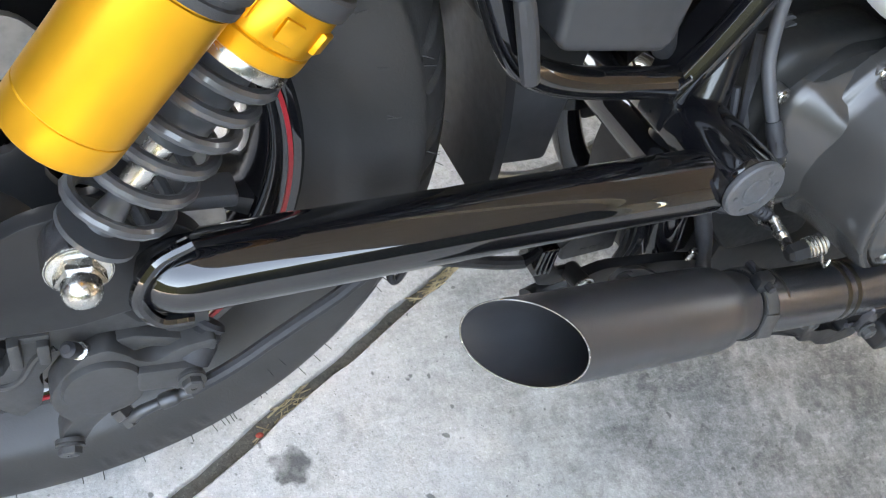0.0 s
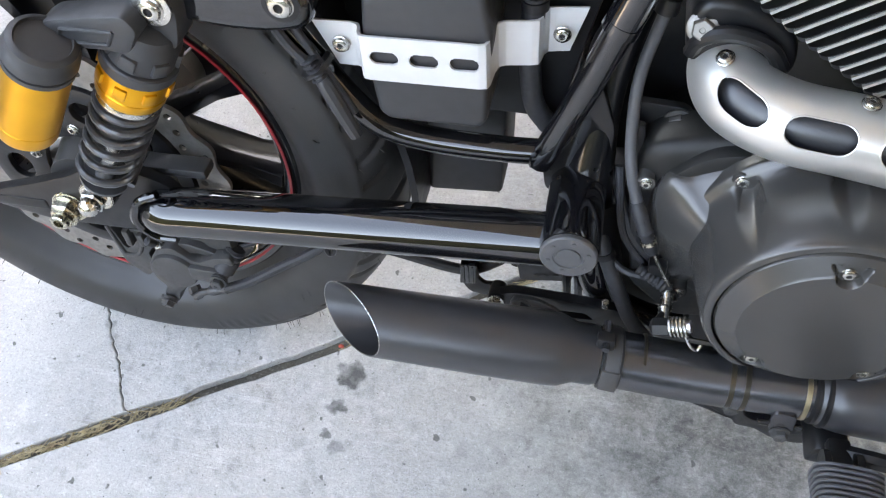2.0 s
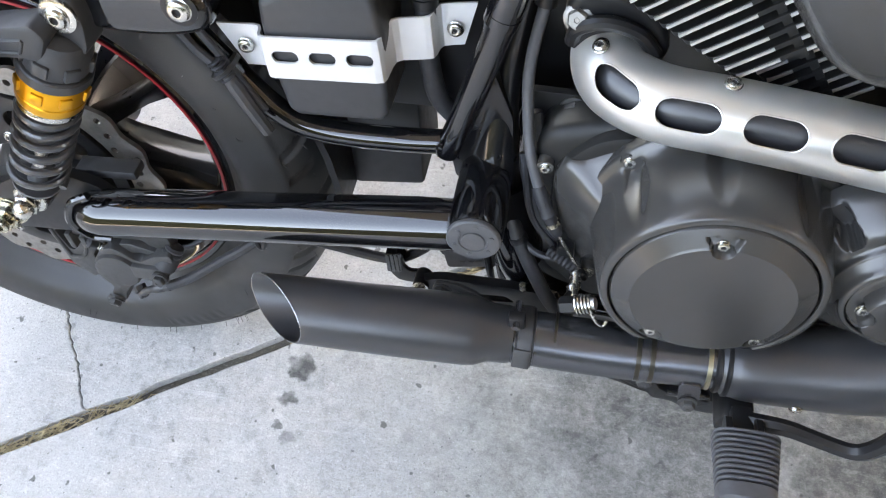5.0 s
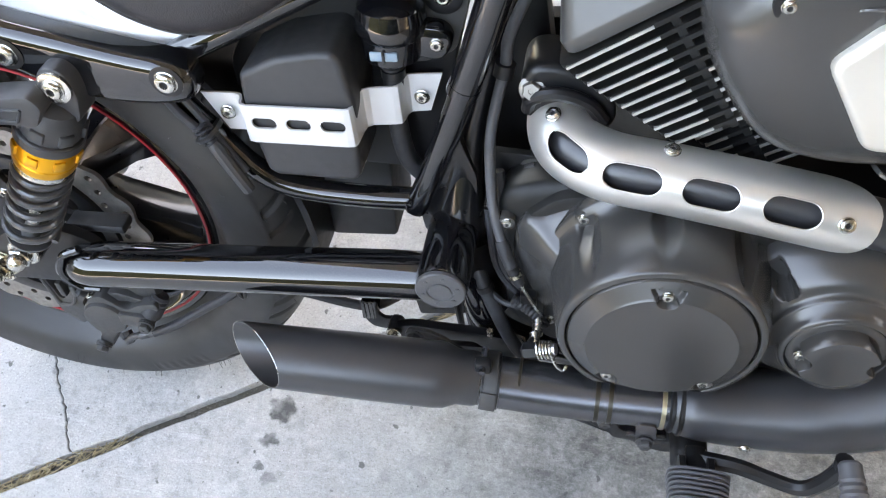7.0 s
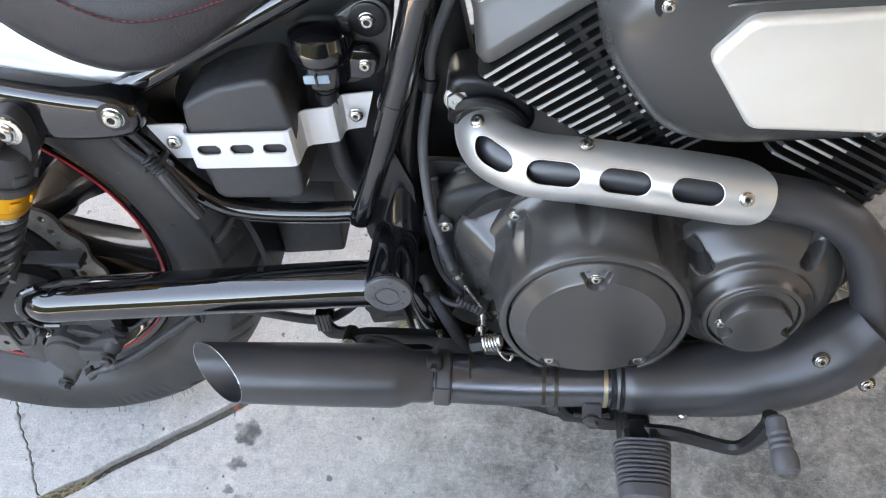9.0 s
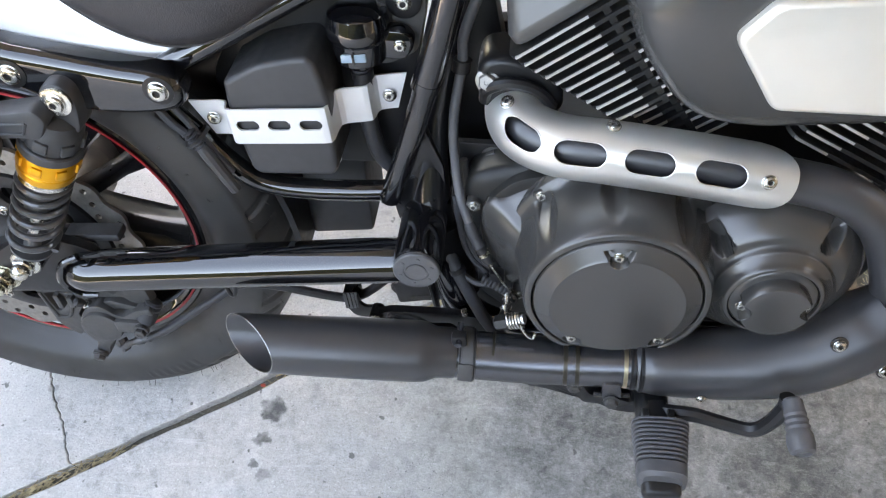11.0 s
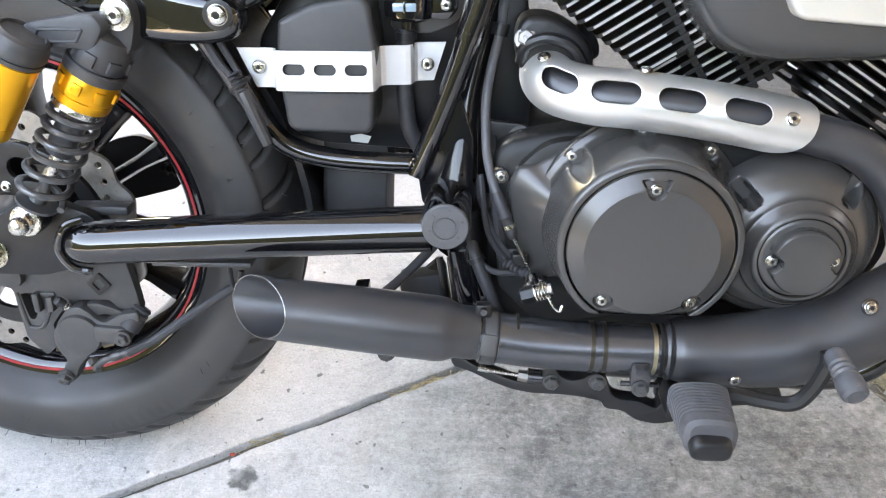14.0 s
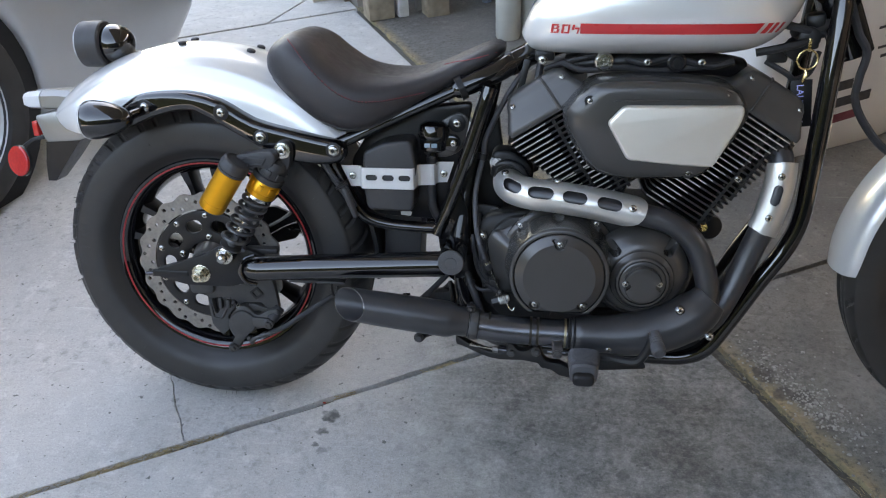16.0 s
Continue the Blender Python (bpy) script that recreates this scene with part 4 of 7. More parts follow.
# ---- frame ----
frame_ob = part("frame", tube([(0.565, -0.092, 0.69), (0.557, -0.095, 0.663), (0.534, -0.094, 0.591), (0.512, -0.092, 0.527), (0.488, -0.0895, 0.463), (0.472, -0.087, 0.425), (0.466, -0.086, 0.412)], 0.0117, 20, 6), GLOSS, bike, "gloss black steel tube frame")
part("tube_sleeve", tube([(0.5655, -0.092, 0.692), (0.557, -0.095, 0.663), (0.534, -0.094, 0.591), (0.5215, -0.0935, 0.556)], 0.0136, 20, 6), GLOSS, frame_ob)
part("sleeve_end", tube([(0.5235, -0.0935, 0.561), (0.5205, -0.0933, 0.553)], 0.0141, 20, smooth=False), GLOSS, frame_ob)
part("lower_rail", tube([(0.470, -0.085, 0.422), (0.43, -0.088, 0.424), (0.375, -0.09, 0.429), (0.338, -0.092, 0.440), (0.315, -0.094, 0.461), (0.288, -0.097, 0.505), (0.25, -0.1, 0.568)], 0.0115, 16, 6), GLOSS, frame_ob)
part("lower_rail", tube([(0.474, 0.097, 0.432), (0.375, 0.1, 0.437), (0.338, 0.1, 0.446), (0.315, 0.1, 0.466), (0.25, 0.1, 0.568)], 0.0115, 12, 6), GLOSS, frame_ob)
part("seat_rail", tube([(0.27, -0.095, 0.580), (0.305, -0.093, 0.594), (0.394, -0.088, 0.635), (0.498, -0.075, 0.681), (0.568, -0.06, 0.713)], 0.0115, 16, 6), GLOSS, frame_ob)
part("seat_rail", tube([(0.26, 0.095, 0.575), (0.394, 0.088, 0.635), (0.568, 0.06, 0.713)], 0.0115, 12, 6), GLOSS, frame_ob)
part("backbone", tube([(0.50, -0.075, 0.682), (0.515, -0.073, 0.688), (0.57, -0.06, 0.712), (0.64, -0.03, 0.745), (0.80, 0, 0.80), (1.1, 0, 0.86)], [0.0145, 0.018, 0.020, 0.021, 0.025, 0.03], 20, 6), GLOSS, frame_ob)
for x, z in ((0.512, 0.687), (0.60, 0.727)):
    part("clip_band", lathe([(0.0205, -0.006), (0.0225, -0.006), (0.0225, 0.006), (0.0205, 0.006)], (x, -0.073 + (x - 0.512) * 0.35, z), (0.9, 0.2, 0.43), 24), DEEP, frame_ob)
part("pivot_post", tube([(0.575, -0.035, 0.70), (0.556, -0.042, 0.62), (0.528, -0.055, 0.52), (0.518, -0.063, 0.47), (0.512, -0.072, 0.42), (0.506, -0.08, 0.36)], [0.010, 0.011, 0.012, 0.013, 0.018, 0.026], 24, 6), SHADEGLOSS, frame_ob)
part("pivot_gusset", prism(rounded([(0.4664, 0.421), (0.488, 0.474), (0.511, 0.50), (0.527, 0.45), (0.526, 0.388), (0.500, 0.36), (0.472, 0.376)], 0.006), -0.082, -0.056, 0.004), SHADEGLOSS, frame_ob)
part("post_flange", prism(rounded([(0.490, 0.44), (0.500, 0.515), (0.516, 0.55), (0.530, 0.54), (0.526, 0.48), (0.522, 0.40), (0.500, 0.39)], 0.01), -0.062, -0.052, 0.003), SHADEGLOSS, frame_ob)
part("pivot_foot", tube([(0.515, -0.075, 0.37), (0.522, -0.078, 0.32), (0.535, -0.075, 0.26)], [0.026, 0.022, 0.018], 16), SHADEGLOSS, frame_ob)
part("pivot_post", tube([(0.560, 0.075, 0.70), (0.525, 0.082, 0.50), (0.505, 0.085, 0.36), (0.52, 0.08, 0.29)], [0.016, 0.026, 0.03, 0.024], 14, 6), SHADEGLOSS, frame_ob)
part("cross_tube", tube([(0.51, -0.09, 0.34), (0.51, 0.09, 0.34)], 0.025, 14, smooth=False), GLOSS, frame_ob)
for sgn in (-1, 1):
    y = 0.09 * sgn
    part("down_tube", tube([(1.152, y * 0.6, 0.90), (1.146, y * 0.85, 0.82), (1.136, y, 0.66), (1.131, y, 0.55), (1.125, y, 0.46), (1.106, y, 0.405), (1.07, y, 0.342), (1.02, y, 0.25), (0.985, y, 0.195), (0.95, y * 0.9, 0.172), (0.90, y * 0.8, 0.165), (0.80, y * 0.78, 0.168), (0.64, y * 0.78, 0.178), (0.565, y * 0.8, 0.20), (0.53, y, 0.26), (0.515, y, 0.33)], 0.0165, 18, 6), GLOSS, frame_ob)
part("steering_head", tube([(1.20, 0, 0.74), (1.13, 0, 0.90)], 0.035, 20, smooth=False), GLOSS, frame_ob)
part("weld_bead", tube([(0.504, -0.096, 0.513), (0.509, -0.097, 0.517), (0.514, -0.094, 0.518), (0.519, -0.088, 0.516)], 0.0021, 8), GLOSS, frame_ob)
part("weld_bead", tube([(0.466, -0.098, 0.433), (0.461, -0.096, 0.424), (0.461, -0.094, 0.413)], 0.0021, 8), GLOSS, frame_ob)
part("far_plate", prism(rounded([(0.545, 0.50), (0.56, 0.515), (0.63, 0.515), (0.64, 0.49), (0.64, 0.27), (0.55, 0.25)], 0.012), 0.09, 0.11, 0.003), DEEP, frame_ob)

# rear fender and its struts
fen = bmesh.new()
rows = []
for a in np.linspace(-44, 50, 52):
    ta = radians(a)
    tip = max(0, (-34 - a) / 10)
    row = []
    for k in range(57):
        s = -1 + 2 * k / 56
        w = 0.106 - 0.03 * tip ** 2
        y = w * math.sin(s * math.pi / 2 * 0.98)
        lift = 0.113 * max(0.0, math.cos(s * math.pi / 2 * 0.98)) ** 0.62
        r = 0.315 + lift + 0.0028 * math.exp(-((abs(s) - 0.66) / 0.035) ** 2) - 0.0012 * math.exp(-((abs(s) - 0.76) / 0.04) ** 2)
        r = r + (0.045 * tip ** 2 * abs(s) ** 3)
        row.append(FEN + Vector((math.sin(ta) * r, y, math.cos(ta) * r)))
    rows.append(row)
rings(fen, rows, closed=False, cap=False)
bmesh.ops.recalc_face_normals(fen, faces=fen.faces)
thicken(fen, 0.0022)
fender = part("rear_fender", fen, PEARL, bike, "pearl-white painted rear fender", 60)
for a, y in ((-3, -0.03), (15, -0.028), (15, 0.03), (-3, 0.03)):
    r = 0.4265
    part("rubber_plug", lathe([(0.008, -0.002), (0.008, 0.003), (0.005, 0.0045), (0.0, 0.0045)], FEN + Vector((math.sin(radians(a)) * r, y, math.cos(radians(a)) * r)), (math.sin(radians(a)), 0, math.cos(radians(a))), 14), RUBBER, fender)
strut_line = [(-0.13, 0.648), (-0.09, 0.672), (-0.05, 0.681), (0.015, 0.683), (0.077, 0.668), (0.138, 0.634), (0.2, 0.617), (0.255, 0.604), (0.285, 0.598), (0.303, 0.588), (0.306, 0.573), (0.298, 0.559), (0.27, 0.553), (0.228, 0.554), (0.19, 0.562), (0.15, 0.581), (0.083, 0.619), (0.045, 0.64), (0.011, 0.650), (-0.056, 0.634), (-0.115, 0.61), (-0.135, 0.622)]
strut_line = [tuple(p) for p in spline(strut_line + [strut_line[0]], 3)[:-1]]
for sgn in (-1, 1):
    st = part("fender_strut", prism(strut_line, 0.134 * sgn, 0.1075 * sgn, 0.0125, seg=5, bend=lambda x, z, g=sgn: -g * 0.02 * max(0, (-0.0 - x)) / 0.13), GLOSS, bike, "gloss black fender strut")
    for x, z in ((-0.068, 0.654), (0.081, 0.648), (0.152, 0.603), (0.286, 0.582)):
        yy = 0.1345 - 0.02 * max(0, -x) / 0.13
        part("recess_disc", lathe([(0.0145, 0), (0.0145, 0.0004), (0.0125, 0.0008)], (x, yy * sgn, z), (0, sgn, 0), 20), DEEP, st)
        bolt(st, (x, yy * sgn, z), 0.0095 if x > 0.1 else 0.0075, None, (0, sgn, 0))

# seat
seat_rows = []
tops = [(0.150, 0.735), (0.165, 0.762), (0.19, 0.779), (0.215, 0.783), (0.245, 0.772), (0.275, 0.748), (0.31, 0.724), (0.35, 0.711), (0.40, 0.709), (0.45, 0.717), (0.50, 0.735), (0.545, 0.755), (0.572, 0.762), (0.588, 0.758)]
bots = [(0.150, 0.722), (0.165, 0.70), (0.19, 0.672), (0.215, 0.648), (0.245, 0.624), (0.275, 0.609), (0.31, 0.602), (0.35, 0.608), (0.40, 0.633), (0.45, 0.662), (0.50, 0.690), (0.545, 0.715), (0.572, 0.733), (0.588, 0.745)]
wid = [0.06, 0.098, 0.120, 0.131, 0.137, 0.139, 0.138, 0.132, 0.115, 0.095, 0.08, 0.07, 0.06, 0.035]
prof = spline([(a[0], a[1], b_[1], w) for a, b_, w in zip(tops, bots, wid)], 4)
for x, zt, zb, w in prof:
    row = []
    for k in range(28):
        a = 2 * math.pi * k / 28
        c_, s_ = math.cos(a), math.sin(a)
        yy = w * math.copysign(abs(c_) ** 0.55, c_)
        dish = 0.012 * max(0, 1 - abs(yy) / 0.08) * max(0, min(1, (x - 0.24) / 0.1)) * max(0, min(1, (0.5 - x) / 0.1))
        zz = (zt + zb) / 2 + (zt - zb) / 2 * math.copysign(abs(s_) ** 0.7, s_) - (dish if s_ > 0.3 else 0)
        row.append(Vector((x, yy, zz)))
    seat_rows.append(row)
sb = bmesh.new()
rings(sb, seat_rows)
seat = part("seat", sb, VINYL, bike, "black vinyl solo seat with red stitching", 50)


def on_seat(x, up):
    """A place on the seat's near side, up from 0 (its foot) to 1 (its top)."""
    for a, b_ in zip(prof, prof[1:]):
        if a[0] <= x <= b_[0]:
            t = (x - a[0]) / max(b_[0] - a[0], 1e-9)
            zt, zb, w = (a[i] * (1 - t) + b_[i] * t for i in (1, 2, 3))
            s_ = 2 * up - 1
            k = abs(s_) ** (1 / 0.7)
            c_ = math.sqrt(max(0, 1 - k * k))
            return Vector((x, -w * c_ ** 0.55 - 0.0006, zb + (zt - zb) * up))


seam = [on_seat(x, u_) for x, u_ in ((0.205, 0.92), (0.225, 0.83), (0.25, 0.73), (0.29, 0.65), (0.33, 0.60), (0.37, 0.56), (0.40, 0.51), (0.43, 0.42), (0.45, 0.33))]
part("seam", tube(seam, 0.0013, 6, 6), VINYL, seat)
fine = spline(seam, 14)
for k in range(0, len(fine) - 2, 2):
    part("stitch", tube([Vector(fine[k]) + Vector((0, -0.0012, 0.0022)), Vector(fine[k + 1]) + Vector((0, -0.0012, 0.0022))], 0.0007, 4, smooth=False), THREAD, seat)
nose = [on_seat(x, u_) for x, u_ in ((0.48, 0.97), (0.505, 0.9), (0.52, 0.8), (0.55, 0.62), (0.575, 0.5))]
part("seam", tube(nose, 0.0007, 6, 6), THREAD, seat)
part("seat_piping", tube([on_seat(x, 0.13) for x in (0.17, 0.19, 0.215, 0.245, 0.275, 0.31, 0.35, 0.40, 0.45, 0.5, 0.54)], 0.0016, 6, 6), VINYL, seat)

# tank
tr = []
for x, zt, zb, w in spline([(0.618, 0.785, 0.774, 0.03), (0.627, 0.810, 0.762, 0.08), (0.645, 0.838, 0.751, 0.116), (0.70, 0.881, 0.7465, 0.146), (0.80, 0.921, 0.746, 0.162), (0.92, 0.941, 0.747, 0.165), (1.0, 0.936, 0.753, 0.15), (1.05, 0.921, 0.776, 0.12), (1.085, 0.896, 0.821, 0.08), (1.095, 0.881, 0.851, 0.03)], 4):
    tr.append([Vector((x, w * math.copysign(abs(math.cos(a)) ** 0.6, math.cos(a)), (zt + zb) / 2 + (zt - zb) / 2 * math.copysign(abs(math.sin(a)) ** 0.75, math.sin(a)))) for a in np.linspace(0, 2 * math.pi, 41)[:-1]])
tb = bmesh.new()
rings(tb, tr)
tank = part("fuel_tank", tb, PEARL, bike, "pearl-white fuel tank with a red side stripe", 50)


def on_tank(x, z):
    """A place on the tank's near flank."""
    for a, b_ in zip(tr, tr[1:]):
        if a[0].x <= x <= b_[0].x:
            t = (x - a[0].x) / max(b_[0].x - a[0].x, 1e-9)
            ring = [p.lerp(q, t) for p, q in zip(a, b_)]
            half = [p for p in ring if p.y <= 0.001]
            half.sort(key=lambda p: p.z)
            for p, q in zip(half, half[1:]):
                if p.z <= z <= q.z:
                    return p.lerp(q, (z - p.z) / max(q.z - p.z, 1e-9)) + Vector((0, -0.0018, 0))
    return Vector((x, -0.165, z))


def decal(pts_lo, pts_hi, mat, name):
    bm = bmesh.new()
    lo_, hi_ = [np.array(p) for p in pts_lo], [np.array(p) for p in pts_hi]
    if len(lo_) == 2:
        lo_, hi_ = ([a[0] + (a[1] - a[0]) * k / 3 for k in range(4)] for a in (lo_, hi_))
    rings(bm, [[on_tank(*(p + (q - p) * k / 5)) for p, q in zip(lo_, hi_)] for k in range(6)], closed=False, cap=False)
    thicken(bm, 0.0004)
    return part(name, bm, mat, tank)


ZL, ZH = 0.790, 0.8065
decal([(x, ZL) for x in np.linspace(0.716, 0.996, 18)], [(x, ZH) for x in np.linspace(0.716, 1.008, 18)], RED, "stripe")
for k in range(3):
    x = 1.004 + 0.0135 * k
    decal([(x, ZL), (x + 0.009 - 0.002 * k, ZL)], [(x + 0.012, ZH), (x + 0.021 - 0.002 * k, ZH)], RED, "stripe")
# the badge before the stripe, as plain blocks
for x0, x1, z0, z1 in ((0.668, 0.672, 0.790, 0.8045), (0.672, 0.680, 0.790, 0.7925), (0.672, 0.680, 0.802, 0.8045), (0.677, 0.681, 0.7925, 0.7965), (0.677, 0.681, 0.7985, 0.802), (0.672, 0.679, 0.7965, 0.7985), (0.685, 0.689, 0.790, 0.8045), (0.689, 0.695, 0.790, 0.7925), (0.689, 0.695, 0.802, 0.8045), (0.695, 0.698, 0.790, 0.8045), (0.702, 0.706, 0.796, 0.8045), (0.706, 0.714, 0.797, 0.8000), (0.710, 0.713, 0.790, 0.797)):
    decal([(x0, z0), (x1, z0)], [(x0 + 0.002, z1), (x1 + 0.002, z1)], RED, "badge_block")

# ---- engine ----
CR = Vector((0.850, 0, 0.360))
low_case = prism(rounded([(0.555, 0.335), (0.68, 0.335), (0.69, 0.255), (0.60, 0.245), (0.555, 0.29)], 0.012), -0.105, -0.04, 0.004)
case = prism(rounded([(0.565, 0.42), (0.60, 0.455), (0.66, 0.462), (0.72, 0.48), (0.80, 0.45), (0.90, 0.45), (0.95, 0.40), (0.965, 0.34), (0.94, 0.295), (0.90, 0.278), (0.62, 0.278), (0.585, 0.31), (0.56, 0.37)], 0.02), -0.108, 0.12, 0.008)
engine = part("engine", case, FIN, bike, "dark grey air-cooled V-twin engine")
part("lower_case", low_case, FIN, engine)
cc = (0.695, 0, 0.3772)


def cover(name, cx, cz, prof_, lobes, outer, reach, label, squash=1.0, floor_z=0.0):
    """A domed side cover; lobes are finger-shaped hollows (angle, start radius, half width, depth)."""
    bm = bmesh.new()
    rows_ = []
    n = 420
    for r, y in spline(prof_, 5):
        row = []
        for k in range(n):
            a = 2 * math.pi * k / n
            f = np.interp(math.degrees(a), [q_[0] for q_ in reach], [q_[1] for q_ in reach])
            rr = r if r < outer[0] else outer[0] + (r - outer[0]) * f
            yy = y
            for la, r0, hw, ld in lobes:
                d = abs((math.degrees(a) - la + 180) % 360 - 180) * math.pi / 180 * rr
                tip = hw * max(0.0, min(1.0, (r - r0) / 0.005)) ** 0.5
                if d < tip:
                    k_ = min(1.0, (tip - d) / (0.5 * hw))
                    yy = max(yy, yy + (ld - yy) * k_ * k_ * (3 - 2 * k_))
            row.append(Vector((cx + rr * math.cos(a), min(yy, -0.10), max(cz + rr * math.sin(a) * squash, floor_z))))
        rows_.append(row)
    rings(bm, rows_, cap=False)
    return part(name, bm, COVER, engine, label, 50)


cover("clutch_cover", cc[0] + 0.003, cc[2] - 0.002, [(0.0812, -0.186), (0.0812, -0.1925), (0.0822, -0.1945), (0.0862, -0.194), (0.0882, -0.1922), (0.0896, -0.188), (0.0912, -0.179), (0.0930, -0.167), (0.0948, -0.154), (0.0966, -0.141), (0.0985, -0.131), (0.1015, -0.1245), (0.105, -0.1215), (0.108, -0.118), (0.1085, -0.108)], [(134, 0.0898, 0.0135, -0.1235), (93, 0.0903, 0.0135, -0.1235), (50, 0.0898, 0.0135, -0.1235)], (0.0896, 0.1085), [(0, 1.0), (45, 1.0), (140, 1.0), (180, 1.1), (215, 0.8), (250, 0.3), (290, 0.3), (330, 0.8), (360, 1.0)], "charcoal clutch cover with scalloped rim", 1.0, 0.3065)
wing = pillow([(0.5635, 0.398), (0.566, 0.415), (0.575, 0.4285), (0.592, 0.4335), (0.610, 0.442), (0.64, 0.452), (0.665, 0.42), (0.665, 0.34), (0.63, 0.305), (0.592, 0.305), (0.577, 0.335), (0.568, 0.366)], (0.64, 0.385), [(0.97, -0.085), (1.0, -0.090), (1.0, -0.103), (0.985, -0.1085), (0.93, -0.1125), (0.8, -0.119), (0.6, -0.130), (0.4, -0.140), (0.1, -0.148)], res=5)
part("cover_wing", wing, COVER, engine, "", 50)
flange_c = pillow([(0.546, 0.40), (0.548, 0.428), (0.558, 0.446), (0.58, 0.4555), (0.612, 0.462), (0.645, 0.466), (0.665, 0.44), (0.64, 0.36), (0.60, 0.32), (0.565, 0.325), (0.549, 0.35)], (0.61, 0.40), [(0.98, -0.055), (1.0, -0.06), (1.0, -0.086), (0.985, -0.091), (0.93, -0.0945), (0.8, -0.098), (0.5, -0.10), (0.1, -0.10)], res=5)
part("case_flange", flange_c, FIN, engine, "", 50)
part("cast_mark", tube([(0.560, -0.094, 0.431), (0.5665, -0.094, 0.4415), (0.578, -0.094, 0.4425), (0.571, -0.095, 0.432), (0.560, -0.094, 0.431)], 0.0008, 6, smooth=False), CALIPER, engine)
lid = bmesh.new()
rows = []
lp = [(0.0797, -0.180), (0.0797, -0.1885), (0.0785, -0.1905)] + [(0.0785 - 0.0145 * k / 8, -0.1905 - 0.0075 * k / 8) for k in range(1, 9)] + [(0.0634 - 0.0008 * k, -0.1985) for k in range(0, 38)] + [(0.030 - 0.005 * k, -0.1985) for k in range(0, 6)]


def pocket(x, z):
    """Depth of the three bolt pockets in the lid."""
    best = 0.0
    for px_, pz_, kind in ((0.697, 0.4375, 0), (0.6565, 0.3225, 1), (0.741, 0.3225, 1)):
        if kind == 0:
            up = z - pz_
            d = max(abs(x - px_) - 0.0090 - 0.6 * up, up - 0.0088) if up > 0 else math.hypot(x - px_, up) - 0.0090
            best = max(best, 0.0062 * max(0.0, min(1.0, -d / 0.0014)))
        else:
            d = math.hypot(x - px_, z - pz_) - 0.0095
            best = max(best, 0.0055 * max(0.0, min(1.0, -d / 0.0018)))
    return best


for r, y in lp:
    row = []
    for k in range(440):
        a = 2 * math.pi * k / 440
        x, z = cc[0] + 0.003 + r * math.cos(a), cc[2] - 0.002 + r * math.sin(a)
        z = max(z, 0.3105)
        dip = pocket(x, z) if y < -0.19 else 0.0
        row.append(Vector((x, min(y + dip, -0.18), z)))
    rows.append(row)
rings(lid, rows)
for v in lid.verts:
    v.co.y -= 0.004
lid_ob = part("round_lid", lid, COVER, engine, "round charcoal clutch lid with a chamfered edge", 30)
for x, z in ((0.697, 0.4375), (0.6565, 0.3225), (0.741, 0.3225)):
    bolt(lid_ob, (x, -0.1953, z - 0.001), 0.0052)
g2 = cover("generator_cover", 0.845, 0.364, [(0.0405, -0.160), (0.0415, -0.1685), (0.0432, -0.1695), (0.046, -0.168), (0.0485, -0.163), (0.0535, -0.158), (0.0555, -0.1565), (0.058, -0.152), (0.068, -0.148), (0.078, -0.140), (0.088, -0.128), (0.096, -0.112)], [(134, 0.062, 0.010, -0.124), (50, 0.062, 0.010, -0.124)], (0.058, 0.096), [(0, 1.0), (90, 0.9), (200, 1.0), (270, 0.7), (360, 1.0)], "charcoal cover with a stepped ring")
g2.location.y = -0.013
gl = bmesh.new()
rows = []
for r, y in ((0.0403, 0.150), (0.0403, 0.1675), (0.039, 0.1685), (0.0375, 0.169), (0.0335, 0.1695), (0.0333, 0.175), (0.033, 0.181), (0.0315, 0.1835), (0.0285, 0.1842), (0.024, 0.1845), (0.02, 0.1845), (0.0, 0.1845)):
    row = []
    for k in range(120):
        a = 2 * math.pi * k / 120
        rr = r
        if y > 0.1692:
            d = abs((a + math.pi / 2) % math.pi - math.pi / 2)
            q = 0.0078 ** 2 - (0.0292 * math.sin(d)) ** 2
            if q > 0:
                rr = min(rr, 0.0292 * math.cos(d) - math.sqrt(q))
        row.append(Vector((0.845 + rr * math.cos(a), -y, 0.364 + rr * math.sin(a))))
    rows.append(row)
rings(gl, rows)
g2lid = part("round_lid", gl, COVER, engine, "small round charcoal cover with two notches", 30)
g2lid.location.y = -0.013
for x, z in ((0.8155, 0.363), (0.8735, 0.364)):
    bolt(g2lid, (x, -0.1725, z), 0.0055)
for x, z, y in ((0.6262, 0.445, -0.1215), (0.5565, 0.4165, -0.1045), (0.5567, 0.337, -0.0965), (0.6932, 0.4734, -0.1215), (0.7626, 0.4525, -0.1215), (0.8341, 0.4506, -0.1235), (0.9135, 0.4202, -0.1205), (0.9371, 0.3757, -0.1205), (0.9371, 0.392, -0.118), (0.60, 0.300, -0.12)):
    part("bolt_boss", lathe([(0.0085, -y - 0.022), (0.0082, -y - 0.001), (0.0075, -y + 0.0005)], (x, 0, z), n=16), COVER, engine)
    bolt(engine, (x, y, z), 0.0052)
for k in range(4):
    part("sump_rib", box((0.86, -0.10, 0.262 - 0.009 * k), (0.19, 0.04, 0.003), 0.001), FIN, engine)


